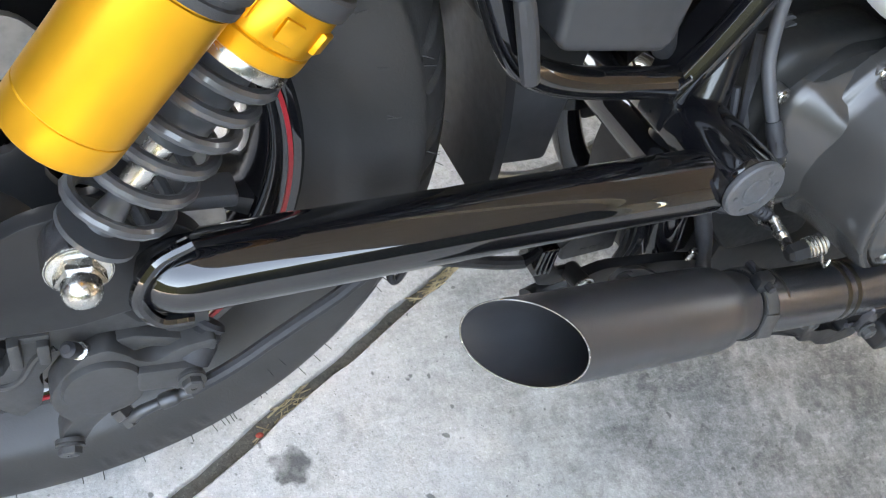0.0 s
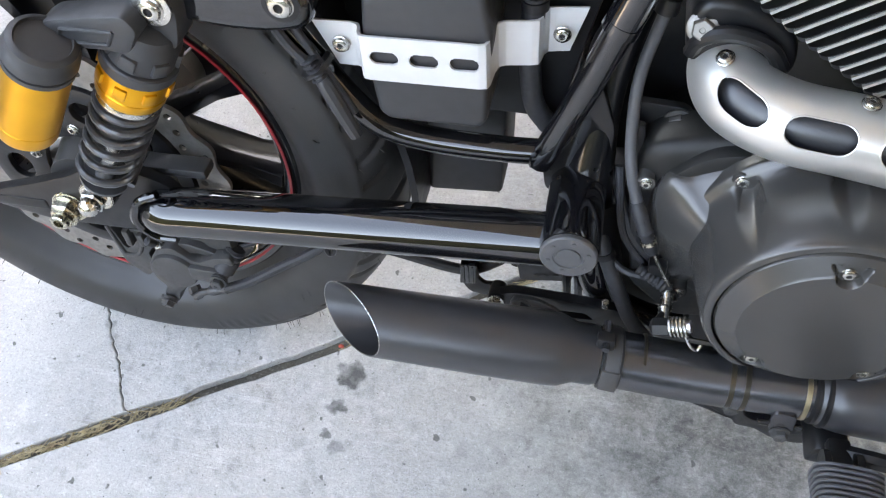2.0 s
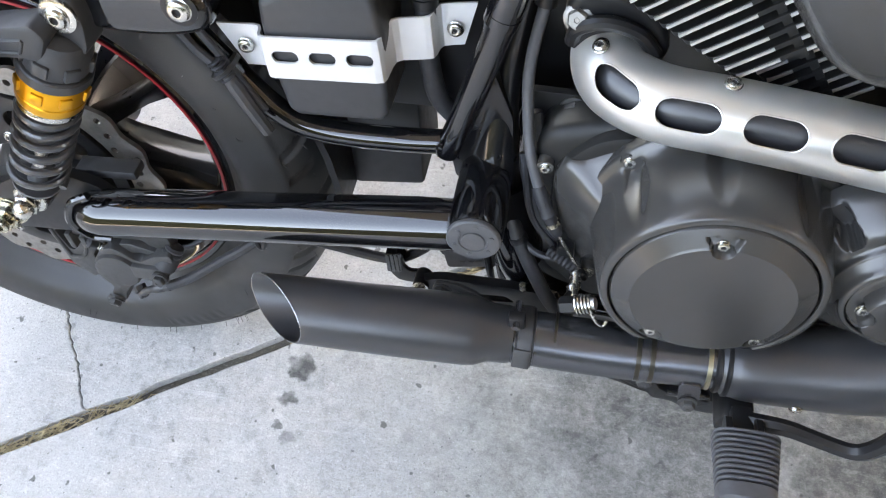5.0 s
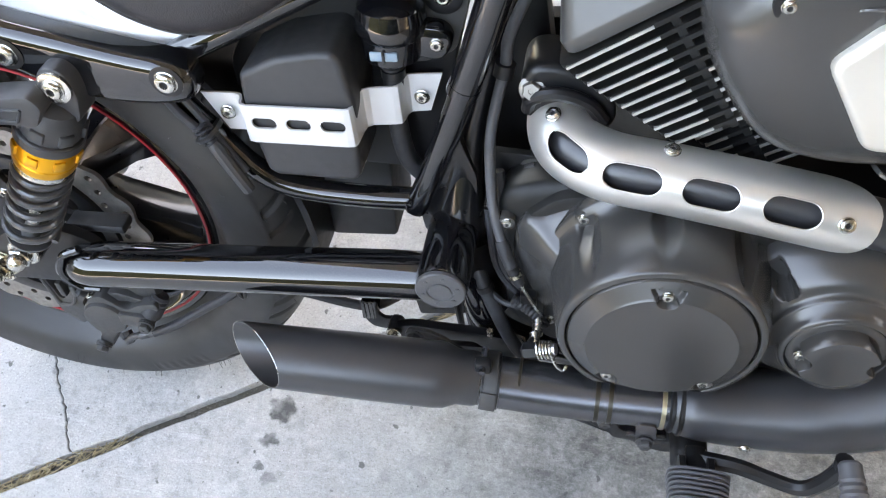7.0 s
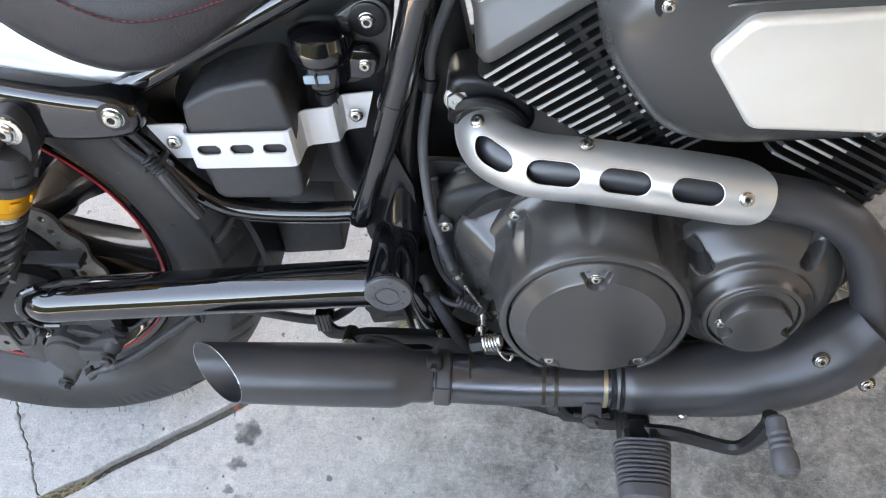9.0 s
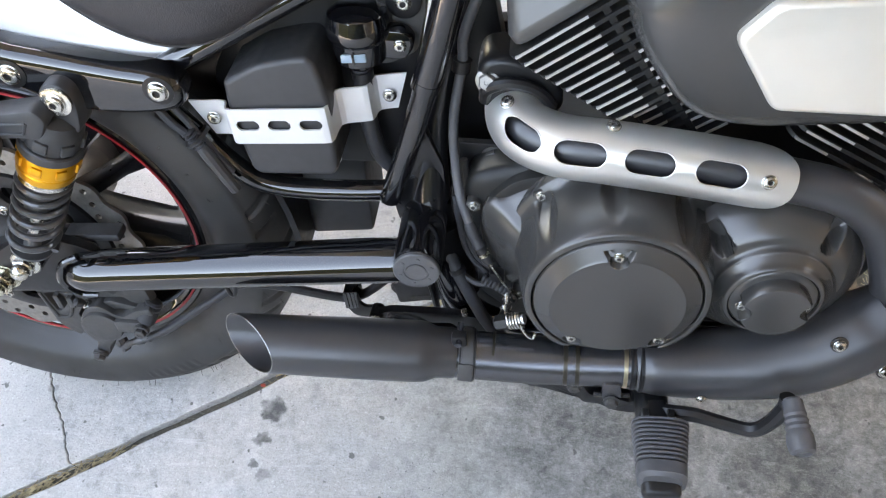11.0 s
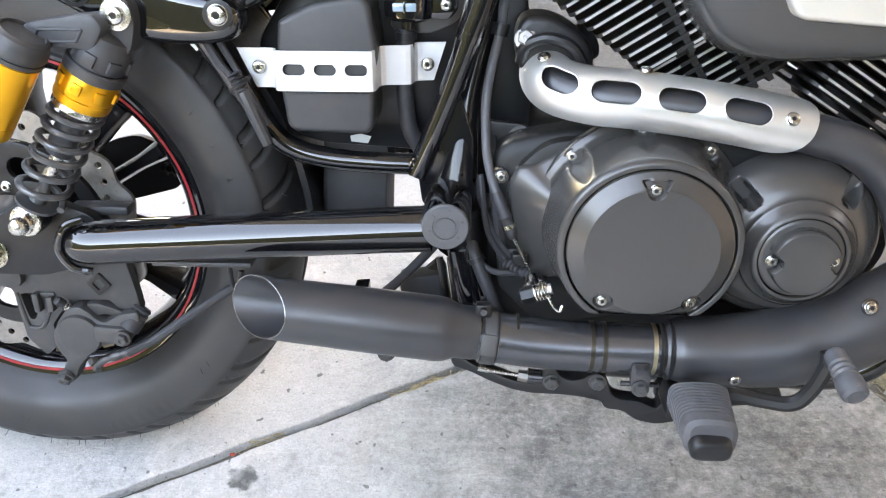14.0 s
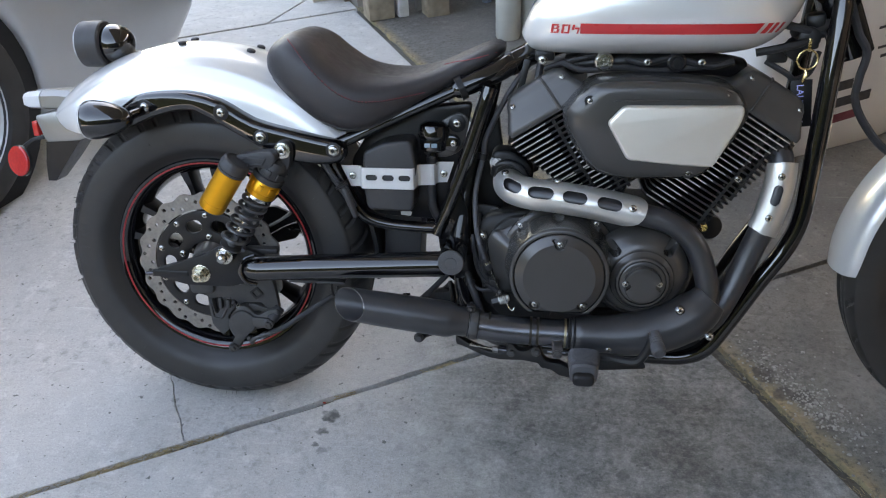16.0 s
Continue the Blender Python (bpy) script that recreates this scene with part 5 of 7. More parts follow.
def cylinder(sgn, name, label):
    """One finned cylinder with its head; sgn -1 leans back, 1 forward."""
    ax = Vector((0.53 * sgn, 0, 0.848)).normalized()
    ac = Vector((ax.z, 0, -ax.x))     # towards the front
    o = CR + Vector((-0.002 * sgn, 0, 0))

    def spot(d, s, y):
        return o + ax * d + ac * s + Vector((0, y, 0))
    barrel = part(name, lathe([(0.04, 0.12), (0.05, 0.13), (0.05, 0.33), (0.04, 0.335)], o, ax, 28), FIN, engine, label)
    for k in range(18 if sgn < 0 else 21):
        d = 0.331 - 0.0102 * k
        fy = -0.117 if k < (21 if sgn > 0 else 11) else -0.094
        a0, a1 = (max(-0.09 + 0.40 * (0.327 - d), -0.09), 0.078) if sgn < 0 else (-0.085, 0.080 - 0.19 * (0.331 - d))
        q = [spot(d, s, y) for s, y in rounded([(a0, fy), (a1, fy), (a1, 0.117), (a0, 0.117)], 0.014, 5)]
        bm = bmesh.new()
        rings(bm, [[p - ax * 0.0018 for p in q], [p - ax * 0.0005 for p in q], [p + ax * 0.0005 for p in q], [p + ax * 0.0018 for p in q]])
        spans = [(a0 + 0.006, -0.014)] if sgn < 0 else [(-0.022 - 0.29 * (0.323 - d), 0.063 - 0.54 * (0.323 - d))]
        if sgn < 0 and k > 4:
            spans.append((0.004, 0.030))
        for s0, s1 in spans:
            if s1 - s0 > 0.008:
                e = [spot(d, s, y) for s, y in ((s0, fy - 0.0012), (s1, fy - 0.0012), (s1, fy + 0.003), (s0, fy + 0.003))]
                rings(bm, [[p - ax * 0.0011 for p in e], [p + ax * 0.0011 for p in e]], mat=1)
        # moulded stubs between the fins
        for s in ((0.000, 0.040, 0.056) if sgn < 0 else (0.030, 0.048, 0.066)):
            if s < a1 - 0.008:
                stub = [spot(d, s + u_, y) for u_, y in ((-0.003, fy + 0.003), (0.003, fy + 0.003), (0.003, fy + 0.02), (-0.003, fy + 0.02))]
                rings(bm, [[p - ax * 0.0084 for p in stub], [p - ax * 0.0018 for p in stub]])
        part("fin", bm, [FIN, BRIGHT], barrel)
    # head: lower block and rocker cover in two stepped pieces
    b1 = bmesh.new()
    out = rounded([(-0.082, -0.114), (0.082, -0.114), (0.082, 0.114), (-0.082, 0.114)], 0.016, 5)
    rows_ = []
    for d, sc in ((0.3365, 0.985), (0.338, 1.0), (0.347, 1.0), (0.349, 0.985), (0.372, 0.82), (0.3745, 0.80), (0.386, 0.75), (0.396, 0.66), (0.401, 0.52), (0.402, 0.3)):
        rows_.append([spot(d, s * sc, y * (1 - (1 - sc) * 0.55)) for s, y in out])
    rings(b1, rows_)
    head = part("rocker_cover", b1, SATIN, engine, "dark grey rocker cover")
    part("cover_rib", tube([spot(0.338, 0.022 * -sgn, -0.114), spot(0.348, 0.021 * -sgn, -0.1135), spot(0.373, 0.019 * -sgn, -0.1025), spot(0.387, 0.018 * -sgn, -0.098), spot(0.397, 0.016 * -sgn, -0.092), spot(0.402, 0.014 * -sgn, -0.075)], 0.0028, 8), SATIN, head)
    for s in (-0.05, 0.05):
        bolt(head, spot(0.384, s, -0.099), 0.005, None, tuple((ax + Vector((0, -0.6, 0))).normalized()))
    if sgn > 0:
        bolt(barrel, spot(0.235, 0.035, -0.1185), 0.0055)
    return barrel


cylinder(-1, "cylinder", "black rear cylinder with machined fin edges")
cylinder(1, "cylinder", "black front cylinder with machined fin edges")
part("intake", lathe([(0.05, -0.06), (0.05, 0.06)], (0.85, 0, 0.64), n=20), DEEP, engine)
for pts in ([(0.69, -0.075, 0.733), (0.73, -0.085, 0.722), (0.79, -0.088, 0.728), (0.85, -0.086, 0.722), (0.93, -0.08, 0.728)], [(0.80, -0.08, 0.742), (0.83, -0.09, 0.735), (0.87, -0.085, 0.744)], [(0.90, -0.082, 0.74), (0.94, -0.088, 0.73), (0.98, -0.08, 0.738)]):
    part("wire", tube(pts, 0.0055, 8), RUBBER, engine)
for x in (0.835, 0.925):
    bolt(engine, (x, -0.095, 0.737), 0.006)
for x in (0.762, 0.884):
    part("throttle_cap", lathe([(0.015, 0), (0.0165, 0.002), (0.015, 0.004), (0.0165, 0.006), (0.015, 0.008), (0.013, 0.009), (0.0115, 0.006), (0.009, 0.006), (0.007, 0.010), (0.0, 0.010)], (x, -0.085, 0.737), n=24), CHROME if x < 0.8 else BARE, engine)
part("throttle_body", tube([(0.70, -0.04, 0.725), (0.80, -0.06, 0.735), (0.95, -0.06, 0.73), (1.0, -0.03, 0.72)], 0.019, 14, 5), DEEP, engine)
part("oil_filter", lathe([(0.022, 0), (0.024, 0.01), (0.024, 0.042), (0.021, 0.047), (0.014, 0.048), (0.0, 0.048)], (0.965, -0.012, 0.425), (0.3, -0.9, 0.1), 24), DEEP, engine)
part("brass_plug", lathe([(0.0085, 0), (0.0085, 0.004), (0.006, 0.005), (0.0055, 0.009), (0.0, 0.009)], (0.9632, -0.06, 0.431), (0.1, -0.95, 0.2), 6), BRASS, engine)

# air cleaner
ac_line = [(0.6923, 0.664), (0.7007, 0.6243), (0.7391, 0.5632), (0.7842, 0.5435), (0.85, 0.542), (0.9131, 0.5451), (0.9453, 0.5594), (0.9958, 0.6472), (0.9935, 0.6806), (0.9668, 0.7085), (0.8926, 0.7195), (0.7618, 0.7184), (0.7217, 0.6971)]


def ac_fall(x, z):
    """The cover leans back towards its foot, its corner and its rear end."""
    return 0.020 * max(0.0, min(1.0, (0.645 - z) / 0.09)) ** 1.5 + 0.014 * max(0.0, min(1.0, (0.77 - x) / 0.08)) ** 2


air = part("air_cleaner", pillow(ac_line, (0.855, 0.640), [(0.96, -0.085), (1.0, -0.09), (1.0, -0.132), (0.992, -0.146), (0.975, -0.158), (0.95, -0.167), (0.915, -0.1735), (0.86, -0.177), (0.78, -0.1785), (0.6, -0.179), (0.3, -0.179), (0.05, -0.179)], ac_fall, 5), COVER, bike, "charcoal air cleaner cover with a silver panel", 60)
part("crease", tube([(0.775, -0.178, 0.6845), (0.79, -0.1797, 0.6865), (0.88, -0.1798, 0.688), (0.955, -0.1785, 0.689)], 0.0016, 8), COVER, air)
pl = rounded([(0.766, 0.650), (0.792, 0.679), (0.982, 0.681), (0.984, 0.668), (0.979, 0.650), (0.943, 0.579), (0.898, 0.580), (0.802, 0.588)], 0.008)
part("side_panel", prism(pl, -0.1895, -0.155, 0.0075, seg=4), PANEL, air, "champagne silver side panel")
for x, z in ((0.737, 0.684), (0.746, 0.5845), (0.956, 0.694), (0.909, 0.5606)):
    y = {0.684: -0.1735, 0.5845: -0.155, 0.694: -0.1735, 0.5606: -0.1575}[z]
    # slightly raised dark disc; its colour gives the shade of a recess
    part("recess_disc", lathe([(0.0095, -0.006), (0.0095, 0.0006), (0.0085, 0.0008)], (x, y, z), n=24), DEEP, air)
    bolt(air, (x, y - 0.0007, z), 0.0046)

# ---- exhaust ----
HP = [(0.645, -0.028, 0.543), (0.622, -0.040, 0.533), (0.606, -0.057, 0.524), (0.602, -0.078, 0.513), (0.613, -0.099, 0.5065), (0.644, -0.116, 0.503), (0.69, -0.124, 0.5005), (0.76, -0.131, 0.492), (0.82, -0.134, 0.481), (0.85, -0.135, 0.475), (0.896, -0.138, 0.461), (0.934, -0.142, 0.428), (0.957, -0.148, 0.376), (0.965, -0.155, 0.325), (0.95, -0.165, 0.29), (0.91, -0.17, 0.27)]
exhaust = part("exhaust", tube(HP, 0.0205, 20, 6), MATTE, bike, "matte black two-into-one exhaust")
part("header_pipe", tube([(1.062, -0.07, 0.60), (1.073, -0.105, 0.575), (1.070, -0.115, 0.52), (1.054, -0.12, 0.458), (1.036, -0.12, 0.403), (1.009, -0.13, 0.336), (0.975, -0.15, 0.285), (0.93, -0.168, 0.265)], 0.0215, 20, 6), MATTE, exhaust)
cvr = tube([(0.738, -0.176, 0.257), (0.743, -0.176, 0.257), (0.79, -0.174, 0.256), (0.85, -0.172, 0.262), (0.90, -0.168, 0.277), (0.945, -0.162, 0.303), (0.97, -0.157, 0.33)], [0.030, 0.0335, 0.037, 0.041, 0.043, 0.041, 0.032], 28, 6)
part("collector_cover", cvr, MATTE, exhaust, "matte black collector cover")
for x, y, z in ((0.911, -0.197, 0.322), (0.969, -0.186, 0.268)):
    part("cover_washer", lathe([(0.0085, 0), (0.0085, 0.0015), (0.007, 0.002)], (x, y, z), (0.1, -1, 0.35), 20), BARE, exhaust)
    bolt(exhaust, (x, y - 0.002, z), 0.0058, None, (0.1, -1, 0.35))
bolt(exhaust, (0.791, -0.2090, 0.2433), 0.0058, None, (0, -0.94, -0.34))
link = tube([(0.525, -0.181, 0.2745), (0.545, -0.180, 0.2695), (0.60, -0.178, 0.2615), (0.66, -0.177, 0.258), (0.725, -0.176, 0.257)], 0.0262, 28, 5)
part("link_pipe", link, LINKM, exhaust, "dark heat-tinted link pipe")
for x, z, r in ((0.722, 0.257, 0.0285), (0.730, 0.257, 0.031)):
    part("pipe_ring", lathe([(0.02, -0.0045), (0.0255, -0.0035), (r, -0.0015), (r, 0.0015), (0.0255, 0.0035), (0.02, 0.0045)], (x, -0.177, z), (1, 0, -0.04), 32), DEEP, exhaust)
for x, z, wide, mat in ((0.7135, 0.2573, 0.002, STRAWTINT), (0.5745, 0.2652, 0.0012, TINT), (0.6510, 0.2584, 0.0022, TINT), (0.6635, 0.2580, 0.0022, TINT)):
    part("pipe_weld", lathe([(0.02, -wide - 0.001), (0.0266, -wide), (0.0266, wide), (0.02, wide + 0.001)], (x, -0.177 - 0.015 * max(0, 0.62 - x), z), (1, 0, -0.03 - 0.9 * max(0, 0.62 - x)), 32), mat, exhaust, "brown heat-tinted weld ring")

# slash-cut muffler: an open pipe whose end is cut on a slant
M0, M1 = Vector((0.522, -0.183, 0.2755)), Vector((0.300, -0.206, 0.3135))
md = (M1 - M0).normalized()
e1 = Vector((0, -1, 0)) - md * md.dot(Vector((0, -1, 0)))
e1.normalize()
e2 = md.cross(e1)
cut_n = Vector((-0.62, -0.76, 0.26)).normalized()
cut_o = Vector((0.319, -0.205, 0.3130))
mu = bmesh.new()
N_ = 56


def ring(at, r, slant=False):
    out_ = []
    for k in range(N_):
        a = 2 * math.pi * k / N_
        p = M0 + md * at + (e1 * math.cos(a) + e2 * math.sin(a)) * r
        if slant:
            p = p + md * (cut_n.dot(cut_o - p) / cut_n.dot(md))
        out_.append(p)
    return out_


rings(mu, [ring(-0.012, 0.0265), ring(-0.008, 0.0275), ring(0.008, 0.0275), ring(0.02, 0.0325), ring(0.03, 0.0335), ring(0.1, 0.0330), ring(0, 0.0311, True), ring(0, 0.0301, True), ring(0.1, 0.0295), ring(0.02, 0.031), ring(0.018, 0.004)], cap=False)
part("muffler", mu, MATTE, exhaust, "matte black slash-cut muffler", 28)
edge = ring(0, 0.0306, True)
part("muffler_rim", tube(edge + [edge[0]], 0.00035, 6, smooth=False), CHROME, exhaust, "bare metal cut edge")
part("clamp", lathe([(0.027, -0.009), (0.0288, -0.0085), (0.0288, 0.0085), (0.027, 0.009)], (0.546, -0.1802, 0.2702), (1, 0.05, -0.12), 36), DEEP, exhaust)
part("clamp_strap", lathe([(0.0285, -0.0065), (0.0297, -0.006), (0.0297, 0.006), (0.0285, 0.0065)], (0.546, -0.1802, 0.2702), (1, 0.05, -0.12), 36), CALIPER, exhaust)
part("clamp_plate", box((0.547, -0.2085, 0.275), (0.016, 0.003, 0.022), 0.001, pose(0, 0, 0, -14, 7, 0)), CALIPER, exhaust)
part("clamp_lug", box((0.541, -0.186, 0.303), (0.016, 0.012, 0.016), 0.003), DEEP, exhaust)
part("clamp_bolt", tube([(0.541, -0.198, 0.306), (0.541, -0.168, 0.306)], 0.0035, 8, smooth=False), BARE, exhaust)


lug_m = part("pipe_lug", prism(rounded([(0.690, 0.256), (0.709, 0.256), (0.711, 0.232), (0.704, 0.221), (0.695, 0.221), (0.690, 0.231)], 0.005), -0.205, -0.199, 0.0015), BARE, exhaust)
bolt(lug_m, (0.7005, -0.2055, 0.2275), 0.0068, HEX_DARK)
part("lug_pin", tube([(0.682, -0.198, 0.2285), (0.72, -0.198, 0.2275)], 0.0028, 8, smooth=False), BARE, exhaust)


class Shield:
    """A part-round sheet along a pipe: u metres along it, v metres round it."""
    def __init__(self, line, r, u0, u1, span, nu, nv, face, ends):
        self.q = [Vector(p) for p in spline(line, 12)]
        self.len = [0.0]
        for a, b_ in zip(self.q, self.q[1:]):
            self.len.append(self.len[-1] + (b_ - a).length)
        self.r, self.face, self.ends, self.u0, self.u1, self.span = r, Vector(face), ends, u0, u1, span
        self.us, self.vs = np.linspace(u0, u1, nu), np.linspace(-span, span, nv)

    def __call__(self, u, v):
        i = max(1, min(len(self.q) - 1, int(np.searchsorted(self.len, u))))
        t = (u - self.len[i - 1]) / max(self.len[i] - self.len[i - 1], 1e-9)
        p = self.q[i - 1].lerp(self.q[i], t)
        j, k = max(0, i - 3), min(len(self.q) - 1, i + 3)
        d = (self.q[k] - self.q[j]).normalized()
        f = (self.face - d * self.face.dot(d)).normalized()
        g = d.cross(f)
        sq = 1.0
        e = min(u - self.u0, self.u1 - u)
        if e < self.ends:
            sq = math.sqrt(max(0.0, 1 - (1 - e / self.ends) ** 2)) * 0.9 + 0.1
        a = v * sq / self.r
        return p + f * math.cos(a) * self.r + g * math.sin(a) * self.r


def slot_field(list_):
    """Signed distance to the nearest slot (u, v, length, height)."""
    def at(q):
        best = 1.0
        for u, v, ln, h, sl in list_:
            x, y = q[0] - u, q[1] - v
            y = y - sl * x
            x = max(abs(x) - (ln - h) / 2, 0)
            best = min(best, math.hypot(x, y) - h / 2)
        return best
    return at


SLOTS = ((0.1120, 0.034), (0.1599, 0.043), (0.2174, 0.0435), (0.2769, 0.0435))
sh = Shield(HP, 0.030, 0.0389, 0.3409, 0.041, 360, 100, (0, -0.86, 0.5), 0.042)
shield = part("heat_shield", grid_shell(sh, 360, 100, slot_field([(u_, 0.0015, ln_, 0.0235, 0.0) for u_, ln_ in SLOTS]), 0.0016), BRUSHED, exhaust, "brushed silver heat shield with four slots", 50)
for u, v, ln, h in ((u_, 0.0015, ln_, 0.0235) for u_, ln_ in SLOTS):
    lip = [sh(a, b_) for a, b_ in oval(u, v, ln, h, 0, 12)]
    part("slot_lip", tube(lip + lip[:2], 0.0007, 8, smooth=False), BRUSHED, shield)
for u, v in ((0.0850, 0.000), (0.1829, -0.028), (0.3169, 0.001)):
    p, d = sh(u, v), None
    c = sh(u, v) - (sh(u, v + 0.001) - sh(u, v - 0.001)).cross(sh(u + 0.001, v) - sh(u - 0.001, v)).normalized() * 0.001
    nrm = (sh(u + 0.001, v) - sh(u - 0.001, v)).cross(sh(u, v + 0.001) - sh(u, v - 0.001)).normalized()
    if nrm.y > 0:
        nrm = -nrm
    bolt(shield, p + nrm * 0.001, 0.0062, None, tuple(nrm))
flange = prism(rounded([(0.565, 0.548), (0.572, 0.576), (0.602, 0.577), (0.628, 0.563), (0.645, 0.545), (0.647, 0.515), (0.60, 0.508), (0.572, 0.520)], 0.014), -0.086, -0.04, 0.008, seg=3)
part("port_flange", flange, DEEP, exhaust)
part("port_nut", lathe([(0.0115, 0), (0.0115, 0.003), (0.0095, 0.004)], (0.5775, -0.083, 0.553), (-0.1, -0.9, 0.3), 20), DISC, exhaust)
bolt(exhaust, (0.5775, -0.086, 0.554), 0.008, HEX_DULL, (-0.1, -0.9, 0.3))
part("flange_lip", tube([(0.573, -0.080, 0.53), (0.578, -0.09, 0.548), (0.598, -0.094, 0.556), (0.622, -0.094, 0.548), (0.636, -0.09, 0.528)], 0.006, 10), DEEP, exhaust)
HP2 = [(1.062, -0.085, 0.60), (1.073, -0.105, 0.575), (1.070, -0.115, 0.52), (1.054, -0.12, 0.458), (1.037, -0.12, 0.42)]
sh2 = Shield(HP2, 0.028, 0.04, 0.165, 0.035, 90, 56, (-0.1, -1, 0.25), 0.001)
shield2 = part("heat_shield", grid_shell(sh2, 90, 56, slot_field([(0.095, 0.002, 0.036, 0.017, 0.0)]), 0.0016), BRUSHED, exhaust, "short brushed silver heat shield with one slot", 50)
for u in (0.062, 0.135):
    bolt(shield2, sh2(u, 0.002) + Vector((0, -0.001, 0)), 0.006)
# ---- side box, its silver band and the fluid reservoir ----
side = part("side_box", prism(rounded([(0.3325, 0.548), (0.335, 0.5725), (0.370, 0.5895), (0.405, 0.5955), (0.4185, 0.5955), (0.426, 0.588), (0.4315, 0.545), (0.428, 0.51), (0.426, 0.468), (0.419, 0.460), (0.345, 0.462), (0.337, 0.469), (0.333, 0.51)], 0.004), -0.1085, -0.035, 0.006, seg=4), PLASTIC, bike, "black plastic side box")
part("box_seam", box((0.381, -0.1085, 0.503), (0.086, 0.0016, 0.0016), 0.0005), DEEP, side)
part("box_back", prism(rounded([(0.298, 0.545), (0.335, 0.60), (0.425, 0.645), (0.53, 0.655), (0.52, 0.60), (0.495, 0.50), (0.478, 0.425), (0.36, 0.432), (0.32, 0.445), (0.296, 0.49)], 0.012), -0.046, -0.02, 0.004), DEEP, side)
plate2 = prism(rounded([(0.438, 0.588), (0.452, 0.606), (0.49, 0.632), (0.508, 0.638), (0.522, 0.63), (0.524, 0.612), (0.51, 0.565), (0.48, 0.552), (0.44, 0.555)], 0.01), -0.052, -0.044, 0.002)
part("cover_plate", plate2, SATIN, side, "dark grey cover plate")
part("bolt_seat", lathe([(0.0165, 0), (0.0165, 0.003), (0.014, 0.004)], (0.503, -0.052, 0.618), n=24), DEEP, side)
bolt(side, (0.503, -0.0555, 0.618), 0.0075)
# the band: a bent strip, swept along its own plan line
bl = [(0.289, -0.096), (0.321, -0.0965), (0.3255, -0.098), (0.3275, -0.1015), (0.3285, -0.108), (0.331, -0.1118), (0.336, -0.1130), (0.422, -0.1138), (0.4275, -0.1125), (0.4295, -0.108), (0.4305, -0.092), (0.432, -0.0845), (0.437, -0.0815), (0.457, -0.0790), (0.4620, -0.0772), (0.4638, -0.072), (0.4648, -0.064), (0.4675, -0.0595), (0.473, -0.0585), (0.497, -0.0565)]
BL = np.array(bl)
run = np.r_[0, np.cumsum(np.hypot(*np.diff(BL, axis=0).T))]


class Band:
    us, vs = np.linspace(0, run[-1], 400), np.linspace(0, 0.05, 60)

    def __call__(self, u, v):
        x, y = np.interp(u, run, BL[:, 0]), np.interp(u, run, BL[:, 1])
        low = 1 - v / 0.05
        x = x + low * 0.017 * max(0, 1 - u / 0.034) - low * 0.013 * max(0, 1 - (run[-1] - u) / 0.026)
        return Vector((x, y, 0.5055 + 0.0395 * v / 0.05))


def band_slots(q):
    x = np.interp(q[0], run, BL[:, 0])
    z = 0.5055 + 0.0395 * q[1] / 0.05
    return min(math.hypot(max(abs(x - c) - 0.0056, 0), z - 0.5265) - 0.0056 for c in (0.349, 0.380, 0.411)) if 0.336 < x < 0.424 else 1.0


band = part("band", grid_shell(Band(), 400, 60, band_slots, 0.0022), ALLOY, side, "pale aluminium band with three slots", 50)
bolt(band, (0.311, -0.0985, 0.5265), 0.0066)
bolt(band, (0.478, -0.0605, 0.523), 0.0066)
fl = part("fluid_reservoir", lathe([(0.006, -0.010), (0.0065, 0.0), (0.018, 0.001), (0.024, 0.005), (0.0252, 0.014), (0.0256, 0.024), (0.0285, 0.027), (0.0295, 0.032), (0.0292, 0.041), (0.027, 0.050), (0.018, 0.0565), (0.0, 0.058)], (0.459, -0.068, 0.567), (0.05, 0.05, 1), 36), GLOSS, bike, "gloss black brake fluid reservoir")
part("sight_glass", box((0.458, -0.0917, 0.584), (0.024, 0.004, 0.0085), 0.0018), FLUID, fl)
part("glass_bar", box((0.458, -0.0937, 0.584), (0.0025, 0.003, 0.011), 0.0008), GLOSS, fl)
part("reservoir_ear", prism(rounded([(0.475, 0.572), (0.48, 0.60), (0.505, 0.597), (0.512, 0.582), (0.5, 0.568)], 0.008), -0.072, -0.055, 0.002), GLOSS, fl)
bolt(fl, (0.498, -0.0725, 0.584), 0.0055)
part("fluid_hose", tube([(0.457, -0.067, 0.560), (0.455, -0.066, 0.53), (0.454, -0.064, 0.495), (0.458, -0.062, 0.455), (0.470, -0.058, 0.43)], 0.009, 14), RUBBER, bike, "thick black fluid hose")
part("hose_clip", lathe([(0.0095, -0.004), (0.0108, -0.004), (0.0108, 0.004), (0.0095, 0.004)], (0.457, -0.067, 0.553), (0, 0, 1), 16), DEEP, bike)

part("paper_tag", prism([(0.394, 0.439), (0.393, 0.445), (0.404, 0.4475), (0.416, 0.4445), (0.412, 0.437)], -0.0605, -0.0595), TRIM, side, "torn white paper tag")
